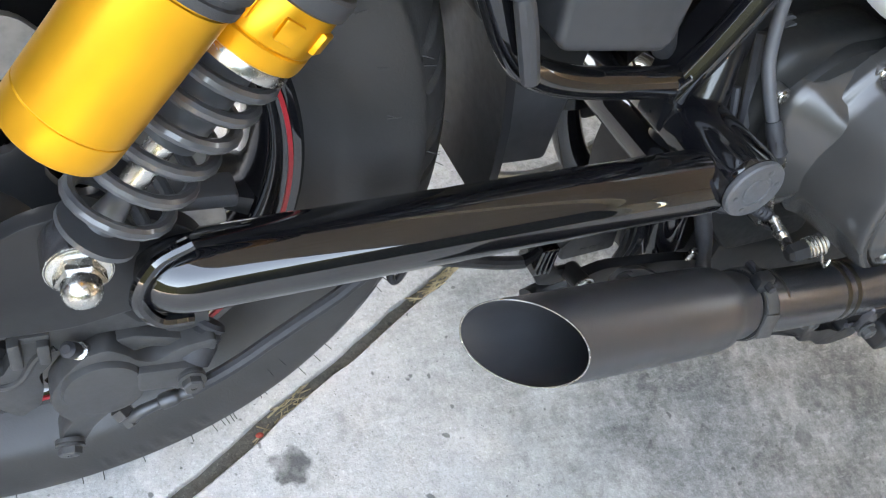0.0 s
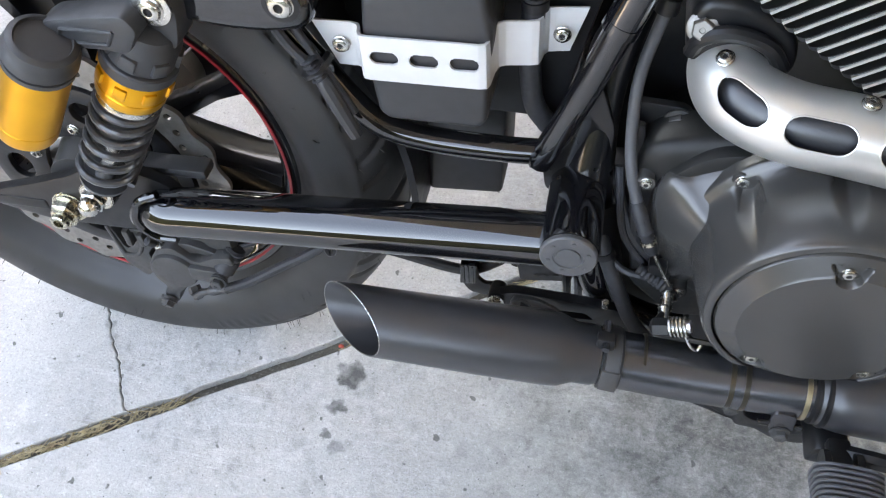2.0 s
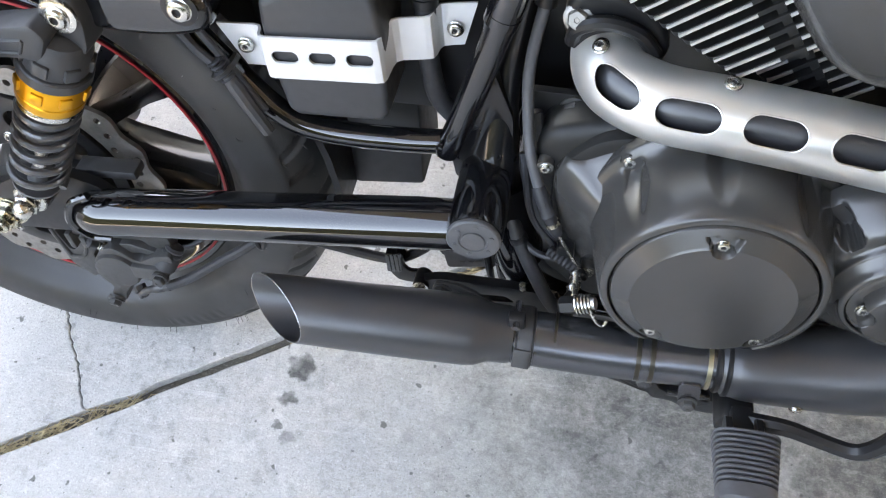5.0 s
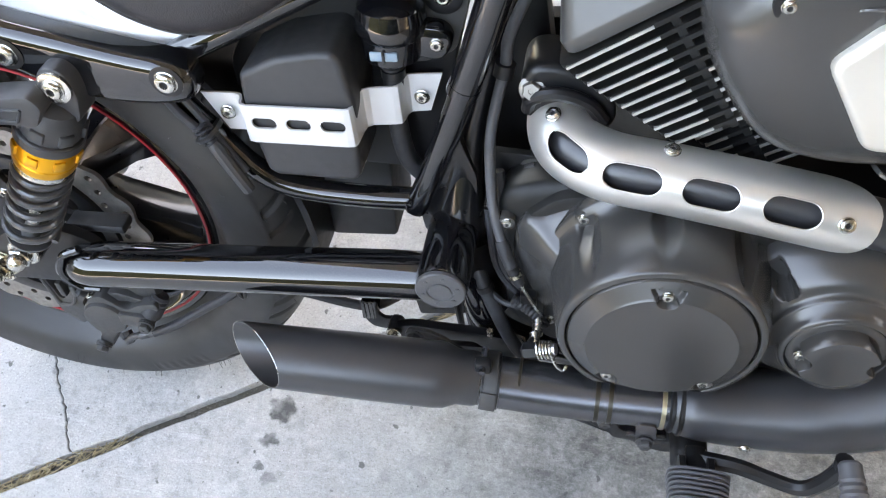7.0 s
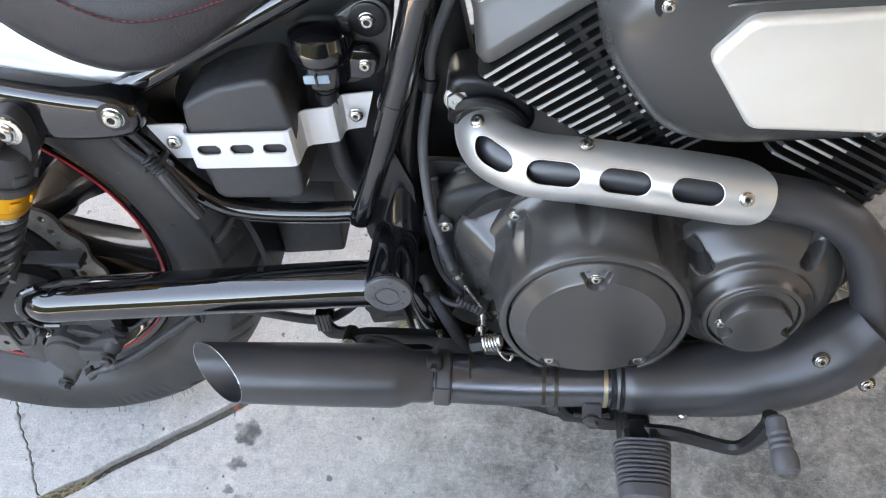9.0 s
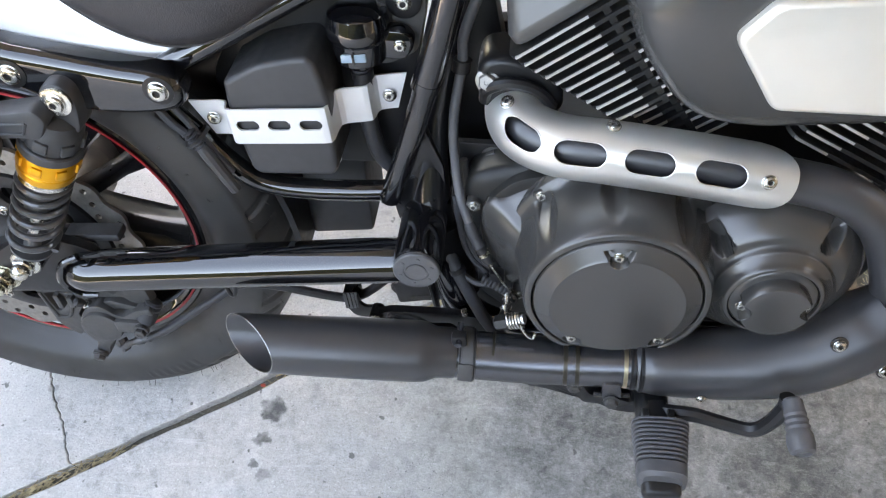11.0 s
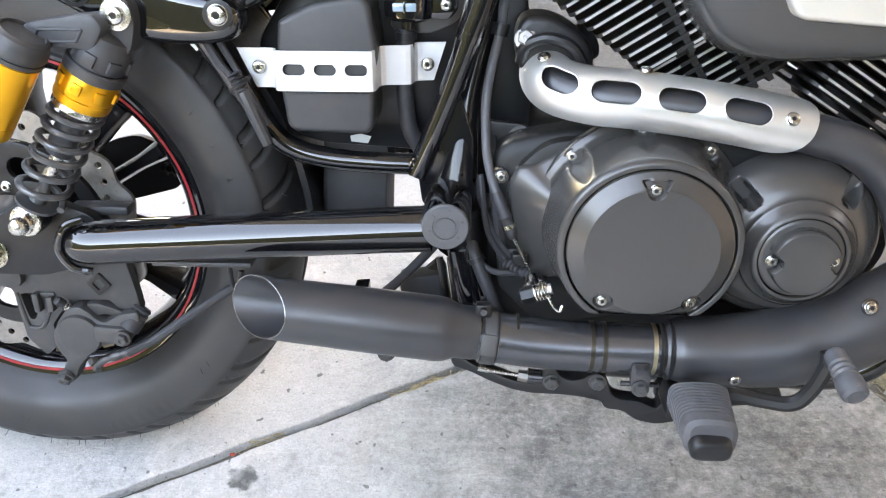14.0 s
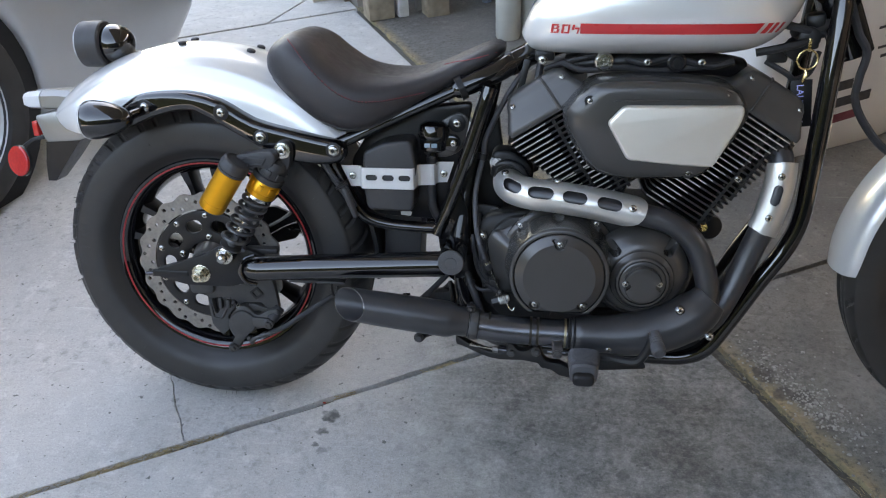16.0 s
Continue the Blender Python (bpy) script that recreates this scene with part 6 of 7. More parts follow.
# wires and connector by the stay
part("wire", tube([(0.262, -0.115, 0.56), (0.275, -0.116, 0.535), (0.293, -0.117, 0.513), (0.30, -0.118, 0.50)], 0.0042, 8), RUBBER, bike)
part("wire", tube([(0.268, -0.108, 0.57), (0.286, -0.110, 0.535), (0.302, -0.112, 0.505), (0.318, -0.112, 0.47)], 0.0035, 8), RUBBER, bike)
con = part("connector", tube([(0.2955, -0.117, 0.508), (0.30, -0.118, 0.50), (0.309, -0.119, 0.477), (0.3185, -0.119, 0.452)], [0.0045, 0.0066, 0.0066, 0.006], 10, 2), PLASTIC, bike, "dark grey wiring connector")
for k in range(5):
    part("sleeve_rib", lathe([(0.006, -0.0012), (0.0078, 0), (0.006, 0.0012)], (0.289 + 0.0018 * k, -0.1165, 0.5225 - 0.004 * k), (0.4, 0, -0.9), 10), RUBBER, con)
part("cable_tie", lathe([(0.0135, -0.002), (0.0148, -0.002), (0.0148, 0.002), (0.0135, 0.002)], (0.292, -0.108, 0.511), (0.55, 0, -0.83), 18), DEEP, bike)
part("inner_guard", prism(rounded([(0.358, 0.45), (0.352, 0.36), (0.350, 0.306), (0.425, 0.310), (0.427, 0.36), (0.432, 0.45)], 0.006), -0.03, 0.05, 0.004), PLASTIC, bike, "dark plastic inner guard")
part("rear_inner_fender", prism([(0.345 * math.sin(radians(a)), 0.332 + 0.345 * math.cos(radians(a))) for a in range(40, 96, 6)] + [(0.352 * math.sin(radians(a)), 0.332 + 0.352 * math.cos(radians(a))) for a in range(94, 38, -6)], -0.075, 0.075), DEEP, bike)

# hoses, rod and switch between frame and engine
part("clutch_cable", tube([(0.64, -0.04, 0.735), (0.60, -0.05, 0.68), (0.560, -0.066, 0.60), (0.553, -0.068, 0.562), (0.540, -0.074, 0.498), (0.5405, -0.088, 0.445), (0.5455, -0.102, 0.418), (0.5527, -0.1129, 0.3985)], 0.0050, 14), CABLE, bike, "grey-black control cable")
boot = part("cable_boot", tube([(0.5515, -0.112, 0.401), (0.5545, -0.1155, 0.394), (0.5605, -0.1222, 0.381), (0.5615, -0.123, 0.3785), (0.5635, -0.124, 0.374), (0.568, -0.1255, 0.363), (0.5705, -0.126, 0.3565)], [0.0058, 0.0068, 0.0064, 0.0078, 0.0058, 0.0064, 0.0046], 12, 3), RUBBER, bike)
part("boot_ring", lathe([(0.005, -0.002), (0.0069, -0.002), (0.0069, 0.002), (0.005, 0.002)], (0.5655, -0.1248, 0.369), (0.36, -0.12, -0.92), 14), ZINC, boot)
part("adjuster_nut", lathe([(0.0046, -0.003), (0.0066, -0.0025), (0.0066, 0.0025), (0.0046, 0.003)], (0.558, -0.1195, 0.3865), (0.36, -0.3, -0.85), 6), DEEP, boot)
part("cable_clip", lathe([(0.007, -0.006), (0.009, -0.006), (0.009, 0.006), (0.007, 0.006)], (0.5525, -0.068, 0.560), (0.2, 0.1, 1), 14), DEEP, bike)
part("brake_rod", tube([(0.5695, -0.1258, 0.3585), (0.5955, -0.1300, 0.3070)], 0.0017, 8, smooth=False), CHROME, bike, "thin bright rod")
part("rod_end", lathe([(0.0032, 0), (0.0042, 0.003), (0.0042, 0.012), (0.003, 0.014)], (0.5915, -0.1295, 0.3145), (0.45, -0.07, -0.88), 10), BARE, bike)
sw = part("switch", lathe([(0.005, 0), (0.0085, 0.003), (0.0085, 0.016), (0.0065, 0.018)], (0.582, -0.165, 0.306), (0.93, -0.1, 0.35), 6), DEEP, bike, "small black switch with a bright spring")
sp_line = []
for k in range(61):
    th = 2 * math.pi * 5 * k / 60
    sp_line.append(Vector((0.597, -0.1665, 0.3115)) + Vector((0.93, -0.1, 0.35)).normalized() * (0.016 * k / 60) + (Vector((0, 1, 0.28)).normalized() * math.cos(th) + Vector((-0.35, 0, 0.93)).normalized() * math.sin(th)) * 0.0075)
part("return_spring", tube(sp_line, 0.0013, 6, smooth=False), CHROME, sw)
part("spring_core", tube([(0.596, -0.1665, 0.311), (0.614, -0.168, 0.318)], 0.0055, 12, smooth=False), BRIGHT, sw)
part("spring_leg", tube([(0.610, -0.173, 0.311), (0.616, -0.176, 0.301), (0.622, -0.176, 0.2965), (0.6250, -0.174, 0.302)], 0.0015, 6), CHROME, sw)
part("crank_arm", tube([(0.5925, -0.128, 0.303), (0.595, -0.142, 0.307), (0.588, -0.158, 0.309)], 0.0034, 10), DEEP, sw)
for x, y, z in ((0.5940, -0.137, 0.3085), (0.5925, -0.151, 0.3065)):
    part("ferrule", lathe([(0.0042, -0.009), (0.0056, -0.007), (0.0050, -0.001), (0.0056, 0.003), (0.0056, 0.007), (0.0042, 0.009)], (x, y, z), (0.05, -0.9, -0.35), 12), CHROME, sw)
sw.location = (-0.005, -0.005, 0.004)
part("breather_hose", tube([(0.520, -0.085, 0.347), (0.5275, -0.097, 0.332), (0.5365, -0.106, 0.310), (0.549, -0.114, 0.282), (0.561, -0.117, 0.252), (0.5715, -0.118, 0.2338), (0.585, -0.115, 0.21)], 0.0074, 16), RUBBER, bike, "thick black rubber hose")
part("hose_band", lathe([(0.007, -0.003), (0.0092, -0.003), (0.0092, 0.003), (0.007, 0.003)], (0.5325, -0.102, 0.3195), (0.4, -0.3, -0.9), 16), DEEP, bike)
for k, (a, b_, c_) in enumerate([((0.535, -0.08, 0.41), (0.545, -0.1, 0.35), (0.575, -0.11, 0.31)), ((0.53, -0.07, 0.40), (0.555, -0.10, 0.34), (0.60, -0.10, 0.30)), ((0.545, -0.07, 0.45), (0.552, -0.09, 0.38), (0.56, -0.10, 0.32)), ((0.52, -0.09, 0.33), (0.55, -0.11, 0.31), (0.585, -0.12, 0.315)), ((0.51, -0.07, 0.30), (0.53, -0.09, 0.26), (0.56, -0.09, 0.22))] ):
    part("wire", tube([a, b_, c_], 0.0035 + 0.0012 * (k % 3), 8), RUBBER, bike)
part("corrugated_sleeve", lathe([(0.005 + 0.0012 * (k % 2), 0.0022 * k) for k in range(16)], (0.562, -0.118, 0.325), (0.8, -0.3, -0.35), 12), RUBBER, bike)
part("wire_plug", box((0.578, -0.118, 0.326), (0.016, 0.012, 0.02), 0.002), DEEP, bike)
mount = part("engine_mount", prism(rounded([(0.536, 0.463), (0.582, 0.459), (0.597, 0.440), (0.590, 0.425), (0.555, 0.412), (0.538, 0.43)], 0.006), -0.058, -0.05, 0.0015), DEEP, bike)
bolt(mount, (0.5763, -0.059, 0.4463), 0.0095, HEX_DARK)
part("frame_gusset", prism(rounded([(0.545, 0.64), (0.575, 0.64), (0.59, 0.52), (0.585, 0.30), (0.55, 0.25), (0.53, 0.30), (0.53, 0.5)], 0.01), 0.0, 0.03, 0.002), DEEP, bike)
part("lower_guard", prism(rounded([(0.515, 0.36), (0.64, 0.36), (0.64, 0.19), (0.56, 0.185), (0.53, 0.21), (0.515, 0.28)], 0.012), -0.05, 0.02, 0.003), DEEP, bike)
part("drain_bolt", lathe([(0.0095, 0), (0.0095, 0.004), (0.006, 0.005)], (0.553, -0.135, 0.2385), (-0.1, -0.9, 0.3), 6), ZINC, bike)

# rear brake hose clip, link arm and control box under the pivot
clipb = part("clip_bracket", prism(rounded([(0.398, 0.275), (0.412, 0.276), (0.412, 0.262), (0.418, 0.254), (0.437, 0.256), (0.438, 0.242), (0.418, 0.236), (0.404, 0.239), (0.397, 0.25)], 0.004), -0.103, -0.098, 0.0012), DEEP, bike, "black hose clip bracket")
part("hose_clip", prism(rounded([(0.395, 0.280), (0.411, 0.282), (0.411, 0.254), (0.394, 0.252)], 0.002), -0.104, -0.078, 0.002), GLOSS, clipb)
for k in range(3):
    part("clip_ridge", box((0.3985 + 0.0045 * k, -0.1045, 0.267), (0.0018, 0.002, 0.026), 0.0006), GLOSS, clipb)
bolt(clipb, (0.433, -0.122, 0.254), 0.0066, HEX)
part("clip_spacer", tube([(0.433, -0.10, 0.25), (0.433, -0.121, 0.2535)], 0.0085, 14, smooth=False), DEEP, clipb)
arm_b = part("hanger_bracket", prism(rounded([(0.43, 0.236), (0.425, 0.256), (0.452, 0.266), (0.52, 0.262), (0.556, 0.256), (0.572, 0.235), (0.56, 0.222), (0.50, 0.224)], 0.008), -0.118, -0.108, 0.002, [rounded([(0.465, 0.236), (0.468, 0.246), (0.52, 0.247), (0.53, 0.238)], 0.004)]), DEEP, bike, "black steel exhaust hanger bracket")
strap = prism(rounded([(0.447, 0.262), (0.453, 0.277), (0.474, 0.276), (0.496, 0.264), (0.514, 0.256), (0.534, 0.260), (0.550, 0.274), (0.551, 0.256), (0.535, 0.242), (0.515, 0.238), (0.497, 0.247), (0.478, 0.260), (0.462, 0.258)], 0.005), -0.132, -0.128, 0.001, bend=lambda x, z: -0.02 * max(0, x - 0.49) / 0.06)
part("hanger_strap", strap, CALIPER, arm_b)
bolt(arm_b, (0.459, -0.132, 0.266), 0.0078, HEX_DARK)
part("stud", lathe([(0.0036, 0), (0.0036, 0.012), (0.0028, 0.013)], (0.538, -0.118, 0.262), (0, -0.3, 1), 10), CHROME, arm_b)
ctl = part("control_box", box((0.473, -0.055, 0.255), (0.055, 0.03, 0.055), 0.004, pose(0, 0, 0, 0, -8, 0)), PLASTIC, bike, "black control box with worn print")
for k in range(3):
    part("print_bar", box((0.468 + 0.009 * k, -0.0712, 0.238 + 0.0013 * k), (0.006, 0.0006, 0.003), 0), CALIPER, ctl)
for k in range(3):
    part("stand_spring", tube([(0.490 + 0.012 * k, -0.075, 0.31), (0.498 + 0.011 * k, -0.085, 0.262), (0.50 + 0.012 * k, -0.08, 0.22)], 0.0042, 8), BARE if k == 1 else DEEP, bike)
part("side_stand_link", tube([(0.44, -0.03, 0.21), (0.47, -0.04, 0.265), (0.49, -0.05, 0.29)], 0.009, 10), DEEP, bike)
part("side_stand", tube([(0.60, 0.12, 0.16), (0.585, 0.17, 0.10), (0.56, 0.225, 0.058), (0.55, 0.235, 0.0587)], [0.013, 0.012, 0.011, 0.016], 12), DEEP, bike)

lug = part('peg_lug', tube([(0.47, -0.07, 0.20), (0.44, -0.07, 0.19), (0.428, -0.075, 0.186)], [0.007, 0.008, 0.012], 10), DEEP, bike)
bolt(lug, (0.427, -0.084, 0.187), 0.008, HEX_DARK)
# ---- foot peg, brake pedal and their bracket ----
fb_line = rounded([(0.5065, 0.2141), (0.5046, 0.205), (0.5066, 0.1948), (0.526, 0.1925), (0.5516, 0.1854), (0.5735, 0.1819), (0.595, 0.1828), (0.6304, 0.1908), (0.6477, 0.193), (0.6665, 0.1925), (0.6715, 0.1825), (0.6899, 0.1803), (0.7059, 0.1686), (0.7273, 0.1642), (0.755, 0.17), (0.762, 0.205), (0.738, 0.205), (0.726, 0.184), (0.7065, 0.1938), (0.6887, 0.1947), (0.6782, 0.2), (0.6701, 0.2208), (0.6625, 0.2275), (0.6543, 0.2231), (0.6463, 0.2153), (0.6351, 0.2101), (0.6254, 0.2118), (0.6185, 0.221), (0.608, 0.220), (0.6040, 0.1985), (0.5762, 0.1937), (0.5513, 0.1979), (0.5323, 0.2016)], 0.005)
fb = part("peg_bracket", prism(fb_line, -0.178, -0.160, 0.003, bend=lambda x, z: 0.06 * max(0, (0.66 - x)) / 0.16), DEEP, bike, "black steel foot peg bracket")
for x, z in ((0.6155, 0.2045), (0.6617, 0.2165)):
    bolt(fb, (x, -0.1785 + 0.06 * max(0, 0.66 - x) / 0.16, z), 0.0072, HEX_DARK)
part("rod_end", tube([(0.536, -0.15, 0.2122), (0.543, -0.15, 0.2105), (0.555, -0.15, 0.208), (0.59, -0.15, 0.2025)], [0.0036, 0.0034, 0.0022, 0.0022], 10), CHROME, fb)
part("rod_nut", lathe([(0.0062, 0), (0.0062, 0.010)], (0.580, -0.15, 0.2038), (0.98, 0, -0.15), 6), DISC, fb)
part("master_cylinder", tube([(0.590, -0.15, 0.2035), (0.611, -0.15, 0.2015)], 0.0085, 14, smooth=False), BARE, fb)
part("hinge", box((0.747, -0.228, 0.232), (0.02, 0.04, 0.014), 0.004), DEEP, fb)
part("hinge_lug", prism(rounded([(0.726, 0.196), (0.732, 0.222), (0.762, 0.222), (0.762, 0.196)], 0.008), -0.212, -0.170, 0.002), DEEP, fb)
for x in (0.733, 0.759):
    part("hinge_cheek", prism(rounded([(-0.012, -0.008), (-0.012, 0.010), (-0.004, 0.014), (0.010, 0.012), (0.014, 0.0), (0.008, -0.010)], 0.004), -0.003, 0.003, 0.001), DEEP, fb).matrix_basis = Matrix.Translation((x, -0.236, 0.236)) @ pose(0, 0, 0, 0, 0, 90)
part("hinge_pin", tube([(0.728, -0.240, 0.240), (0.765, -0.240, 0.240)], 0.004, 12, smooth=False), CHROME, fb)
P0, P1 = Vector((0.746, -0.247, 0.2455)), Vector((0.7425, -0.313, 0.2475))
pd = (P1 - P0).normalized()
pu = Vector((0, 0, 1)) - pd * pd.z
pu.normalize()
ps = pd.cross(pu)
rows = []
Lp = (P1 - P0).length
for k in range(121):
    t = k / 120
    w, h = 0.0285 - 0.0055 * t, 0.0185
    if t < 0.78:
        w, h = (w, h) if 0 < (k % 9) < 5 else (w - 0.0007, h - 0.0007) if (k % 9) in (0, 5) else (w - 0.0075, h - 0.0075)
    if t > 0.95:
        w, h = w * (1 - (t - 0.95) * 4), h * (1 - (t - 0.95) * 4)
    if k == 0:
        w, h = w * 0.7, h * 0.7
    rows.append([P0 + pd * Lp * t + ps * w * math.copysign(abs(math.cos(a)) ** 0.6, math.cos(a)) + pu * h * math.copysign(abs(math.sin(a)) ** 0.6, math.sin(a)) for a in np.linspace(0, 2 * math.pi, 29)[:-1]])
pg = bmesh.new()
rings(pg, rows)
peg = part("foot_peg", pg, PEGRUB, bike, "ribbed black rubber foot peg", 25)
part("peg_end", prism(rounded([(-0.019, -0.012), (0.019, -0.012), (0.019, 0.011), (-0.019, 0.011)], 0.011), -0.008, 0.006, 0.006, seg=4), DEEP, peg).matrix_basis = Matrix.Translation(P1 + pd * 0.002 - pu * 0.007) @ pose(0, 0, 0, 8, 0, 0)
ped = part("brake_pedal", tube([(0.742, -0.215, 0.225), (0.762, -0.222, 0.234), (0.785, -0.228, 0.239), (0.812, -0.236, 0.238), (0.837, -0.244, 0.241), (0.851, -0.246, 0.259), (0.861, -0.246, 0.287)], [0.009, 0.0085, 0.008, 0.0075, 0.0075, 0.0075, 0.008], 8), DEEP, bike, "black brake pedal with a rubber pad")
q0, q1 = Vector((0.863, -0.246, 0.299)), Vector((0.8665, -0.303, 0.284))
pp = []
for r, a in ((0.0085, 0.0), (0.0105, 0.003), (0.0105, 0.012), (0.0115, 0.018), (0.0105, 0.021), (0.0120, 0.025), (0.0108, 0.028), (0.0125, 0.032), (0.0112, 0.035), (0.0132, 0.040), (0.0138, 0.050), (0.0125, 0.058), (0.009, 0.0610), (0.0085, 0.060), (0.0, 0.060)):
    pp.append((r, a))
pp = [(r * 0.92, a * 0.88) for r, a in pp]
part("pedal_rubber", lathe(pp, q0, q1 - q0, 24), PEGRUB, ped, "ribbed rubber pedal pad", 25)
part("pedal_stem", tube([(0.861, -0.246, 0.28), (0.8605, -0.243, 0.297)], 0.008, 10, smooth=False), DEEP, ped)
low = prism(rounded([(0.73, 0.20), (0.80, 0.207), (0.86, 0.2), (0.87, 0.176), (0.78, 0.168), (0.73, 0.175)], 0.008), -0.15, -0.14, 0.002)
part("skid_bracket", low, DEEP, bike)
part("sump", box((0.80, 0, 0.21), (0.36, 0.17, 0.10), 0.012), DEEP, bike)

# ---- lights and plate bracket at the tail ----
tail = part("tail_light", lathe([(0.0, 0.0), (0.038, 0.001), (0.0415, 0.004), (0.0415, 0.008)], (-0.240, 0, 0.752), (1, 0, 0.03), 40), CLEAR, bike, "round clear tail light lens")
part("light_ring", lathe([(0.0425, 0.006), (0.0435, 0.007), (0.0440, 0.030), (0.0435, 0.049), (0.041, 0.052), (0.034, 0.0525)], (-0.240, 0, 0.752), (1, 0, 0.03), 40), PLASTIC, tail, "black lens ring")
part("light_shell", lathe([(0.033, 0.050), (0.0355, 0.056), (0.0365, 0.066), (0.0345, 0.080), (0.029, 0.092), (0.020, 0.100), (0.010, 0.1035), (0.0, 0.104)], (-0.240, 0, 0.752), (1, 0, 0.03), 40), GLOSS, tail, "gloss black light shell")
part("light_foot", box((-0.175, 0, 0.722), (0.04, 0.03, 0.03), 0.006, pose(0, 0, 0, 0, -25, 0)), DEEP, tail)
for sgn in (-1, 1):
    tsg = part("turn_signal", lathe([(0.0, -0.002), (0.031, 0.0), (0.034, 0.004), (0.034, 0.006)], (-0.162, 0.165 * sgn, 0.637), (1, 0, 0.05), 36), CLEAR, bike, "clear turn signal lens")
    part("signal_shell", lathe([(0.034, 0.005), (0.0355, 0.008), (0.0355, 0.02), (0.033, 0.04), (0.0265, 0.06), (0.0175, 0.078), (0.009, 0.087), (0.0, 0.089)], (-0.162, 0.165 * sgn, 0.637), (1, 0, 0.05), 36), GLOSS, tsg, "gloss black bullet shell")
    part("signal_stem", tube([(-0.085, 0.155 * sgn, 0.643), (-0.075, 0.13 * sgn, 0.647), (-0.07, 0.11 * sgn, 0.65)], 0.0085, 12), GLOSS, tsg)
brk = bmesh.new()
rings(brk, [[Vector((x, y * w, z + h * s)) for y, s in ((-1, -0.7), (-1, 0.5), (-0.6, 1), (0.6, 1), (1, 0.5), (1, -0.7), (0.6, -1), (-0.6, -1))] for x, z, w, h in ((-0.272, 0.642, 0.03, 0.022), (-0.30, 0.645, 0.028, 0.02), (-0.335, 0.6445, 0.026, 0.018))])
tb2 = part("tail_bracket", brk, TAILSILVER, bike, "silver plate light bracket")
brk = bmesh.new()
rings(brk, [[Vector((x, y * w, z + h * s)) for y, s in ((-1, -0.7), (-1, 0.5), (-0.6, 1), (0.6, 1), (1, 0.5), (1, -0.7), (0.6, -1), (-0.6, -1))] for x, z, w, h in ((-0.337, 0.6445, 0.026, 0.018), (-0.365, 0.6435, 0.023, 0.0165), (-0.378, 0.643, 0.016, 0.012))])
part("plate_lamp", brk, CLEAR, tb2, "pale plate lamp end")
part("plate_holder", prism(rounded([(-0.352, 0.615), (-0.27, 0.632), (-0.205, 0.640), (-0.225, 0.585), (-0.262, 0.566), (-0.335, 0.560)], 0.01), -0.03, 0.02, 0.004), TAILSILVER, tb2, "silver plate holder")
part("plate_lens", box((-0.356, -0.012, 0.588), (0.012, 0.03, 0.03), 0.002), REDLENS, tb2, "small red lens")
flap = bmesh.new()
rings(flap, [[Vector(p) for p in r] for r in (((-0.335, -0.03, 0.562), (-0.262, -0.03, 0.566), (-0.262, 0.03, 0.566), (-0.335, 0.03, 0.562)), ((-0.345, -0.028, 0.515), (-0.30, -0.028, 0.52), (-0.30, 0.03, 0.52), (-0.345, 0.03, 0.515)), ((-0.352, -0.02, 0.478), (-0.335, -0.02, 0.478), (-0.335, 0.02, 0.478), (-0.352, 0.02, 0.478)))])
part("mud_flap", flap, DEEP, tb2)
part("reflector", lathe([(0.028, 0), (0.031, 0.001), (0.031, 0.007), (0.0285, 0.009), (0.0, 0.0095)], (-0.405, -0.02, 0.519), (-0.35, -0.93, 0.1), 36), REDLENS, tb2, "round red side reflector")
part("reflector_back", lathe([(0.0325, -0.003), (0.0325, 0.003), (0.030, 0.004)], (-0.405, -0.02, 0.519), (-0.35, -0.93, 0.1), 36), DEEP, tb2)
part("reflector_arm", tube([(-0.40, -0.015, 0.545), (-0.375, -0.01, 0.562), (-0.345, 0, 0.566), (-0.335, 0, 0.563)], 0.004, 6), DEEP, tb2)

# ---- front end ----
front = wheel("front_wheel", Vector((1.578, 0, 0.332)), 0.330, 0.243, 0.052, "black cast front wheel", stripe=True, tread=26)
ff = bmesh.new()
rows = []
FC = Vector((1.578, 0, 0.332))
for a in np.linspace(-89, 38, 48):
    ta = radians(a)
    w = 0.066 * (1 - 0.55 * max(0, (-80 - a) / 15) ** 2)
    rows.append([FC + Vector((math.sin(ta) * r, y, math.cos(ta) * r)) for r, y in ((0.322 + 0.034 * max(0.0, math.cos(s * 1.54)) ** 0.6, w * math.sin(s * 1.54)) for s in np.linspace(-1, 1, 17))])
rings(ff, rows, closed=False, cap=False)
bmesh.ops.recalc_face_normals(ff, faces=ff.faces)
thicken(ff, 0.002)
part("front_fender", ff, PEARL, bike, "pearl-white front fender", 60)
for sgn in (-1, 1):
    part("fork_leg", tube([(1.578, 0.095 * sgn, 0.332), (1.47, 0.095 * sgn, 0.525), (1.36, 0.095 * sgn, 0.724), (1.20, 0.095 * sgn, 1.01)], [0.027, 0.027, 0.024, 0.0205], 18, 4), GLOSS, bike, "gloss black fork leg")
part("yoke", box((1.262, 0, 0.865), (0.05, 0.24, 0.035), 0.008, pose(0, 0, 0, 0, -29, 0)), GLOSS, bike)
part("yoke", box((1.188, 0, 0.995), (0.05, 0.24, 0.03), 0.008, pose(0, 0, 0, 0, -29, 0)), GLOSS, bike)
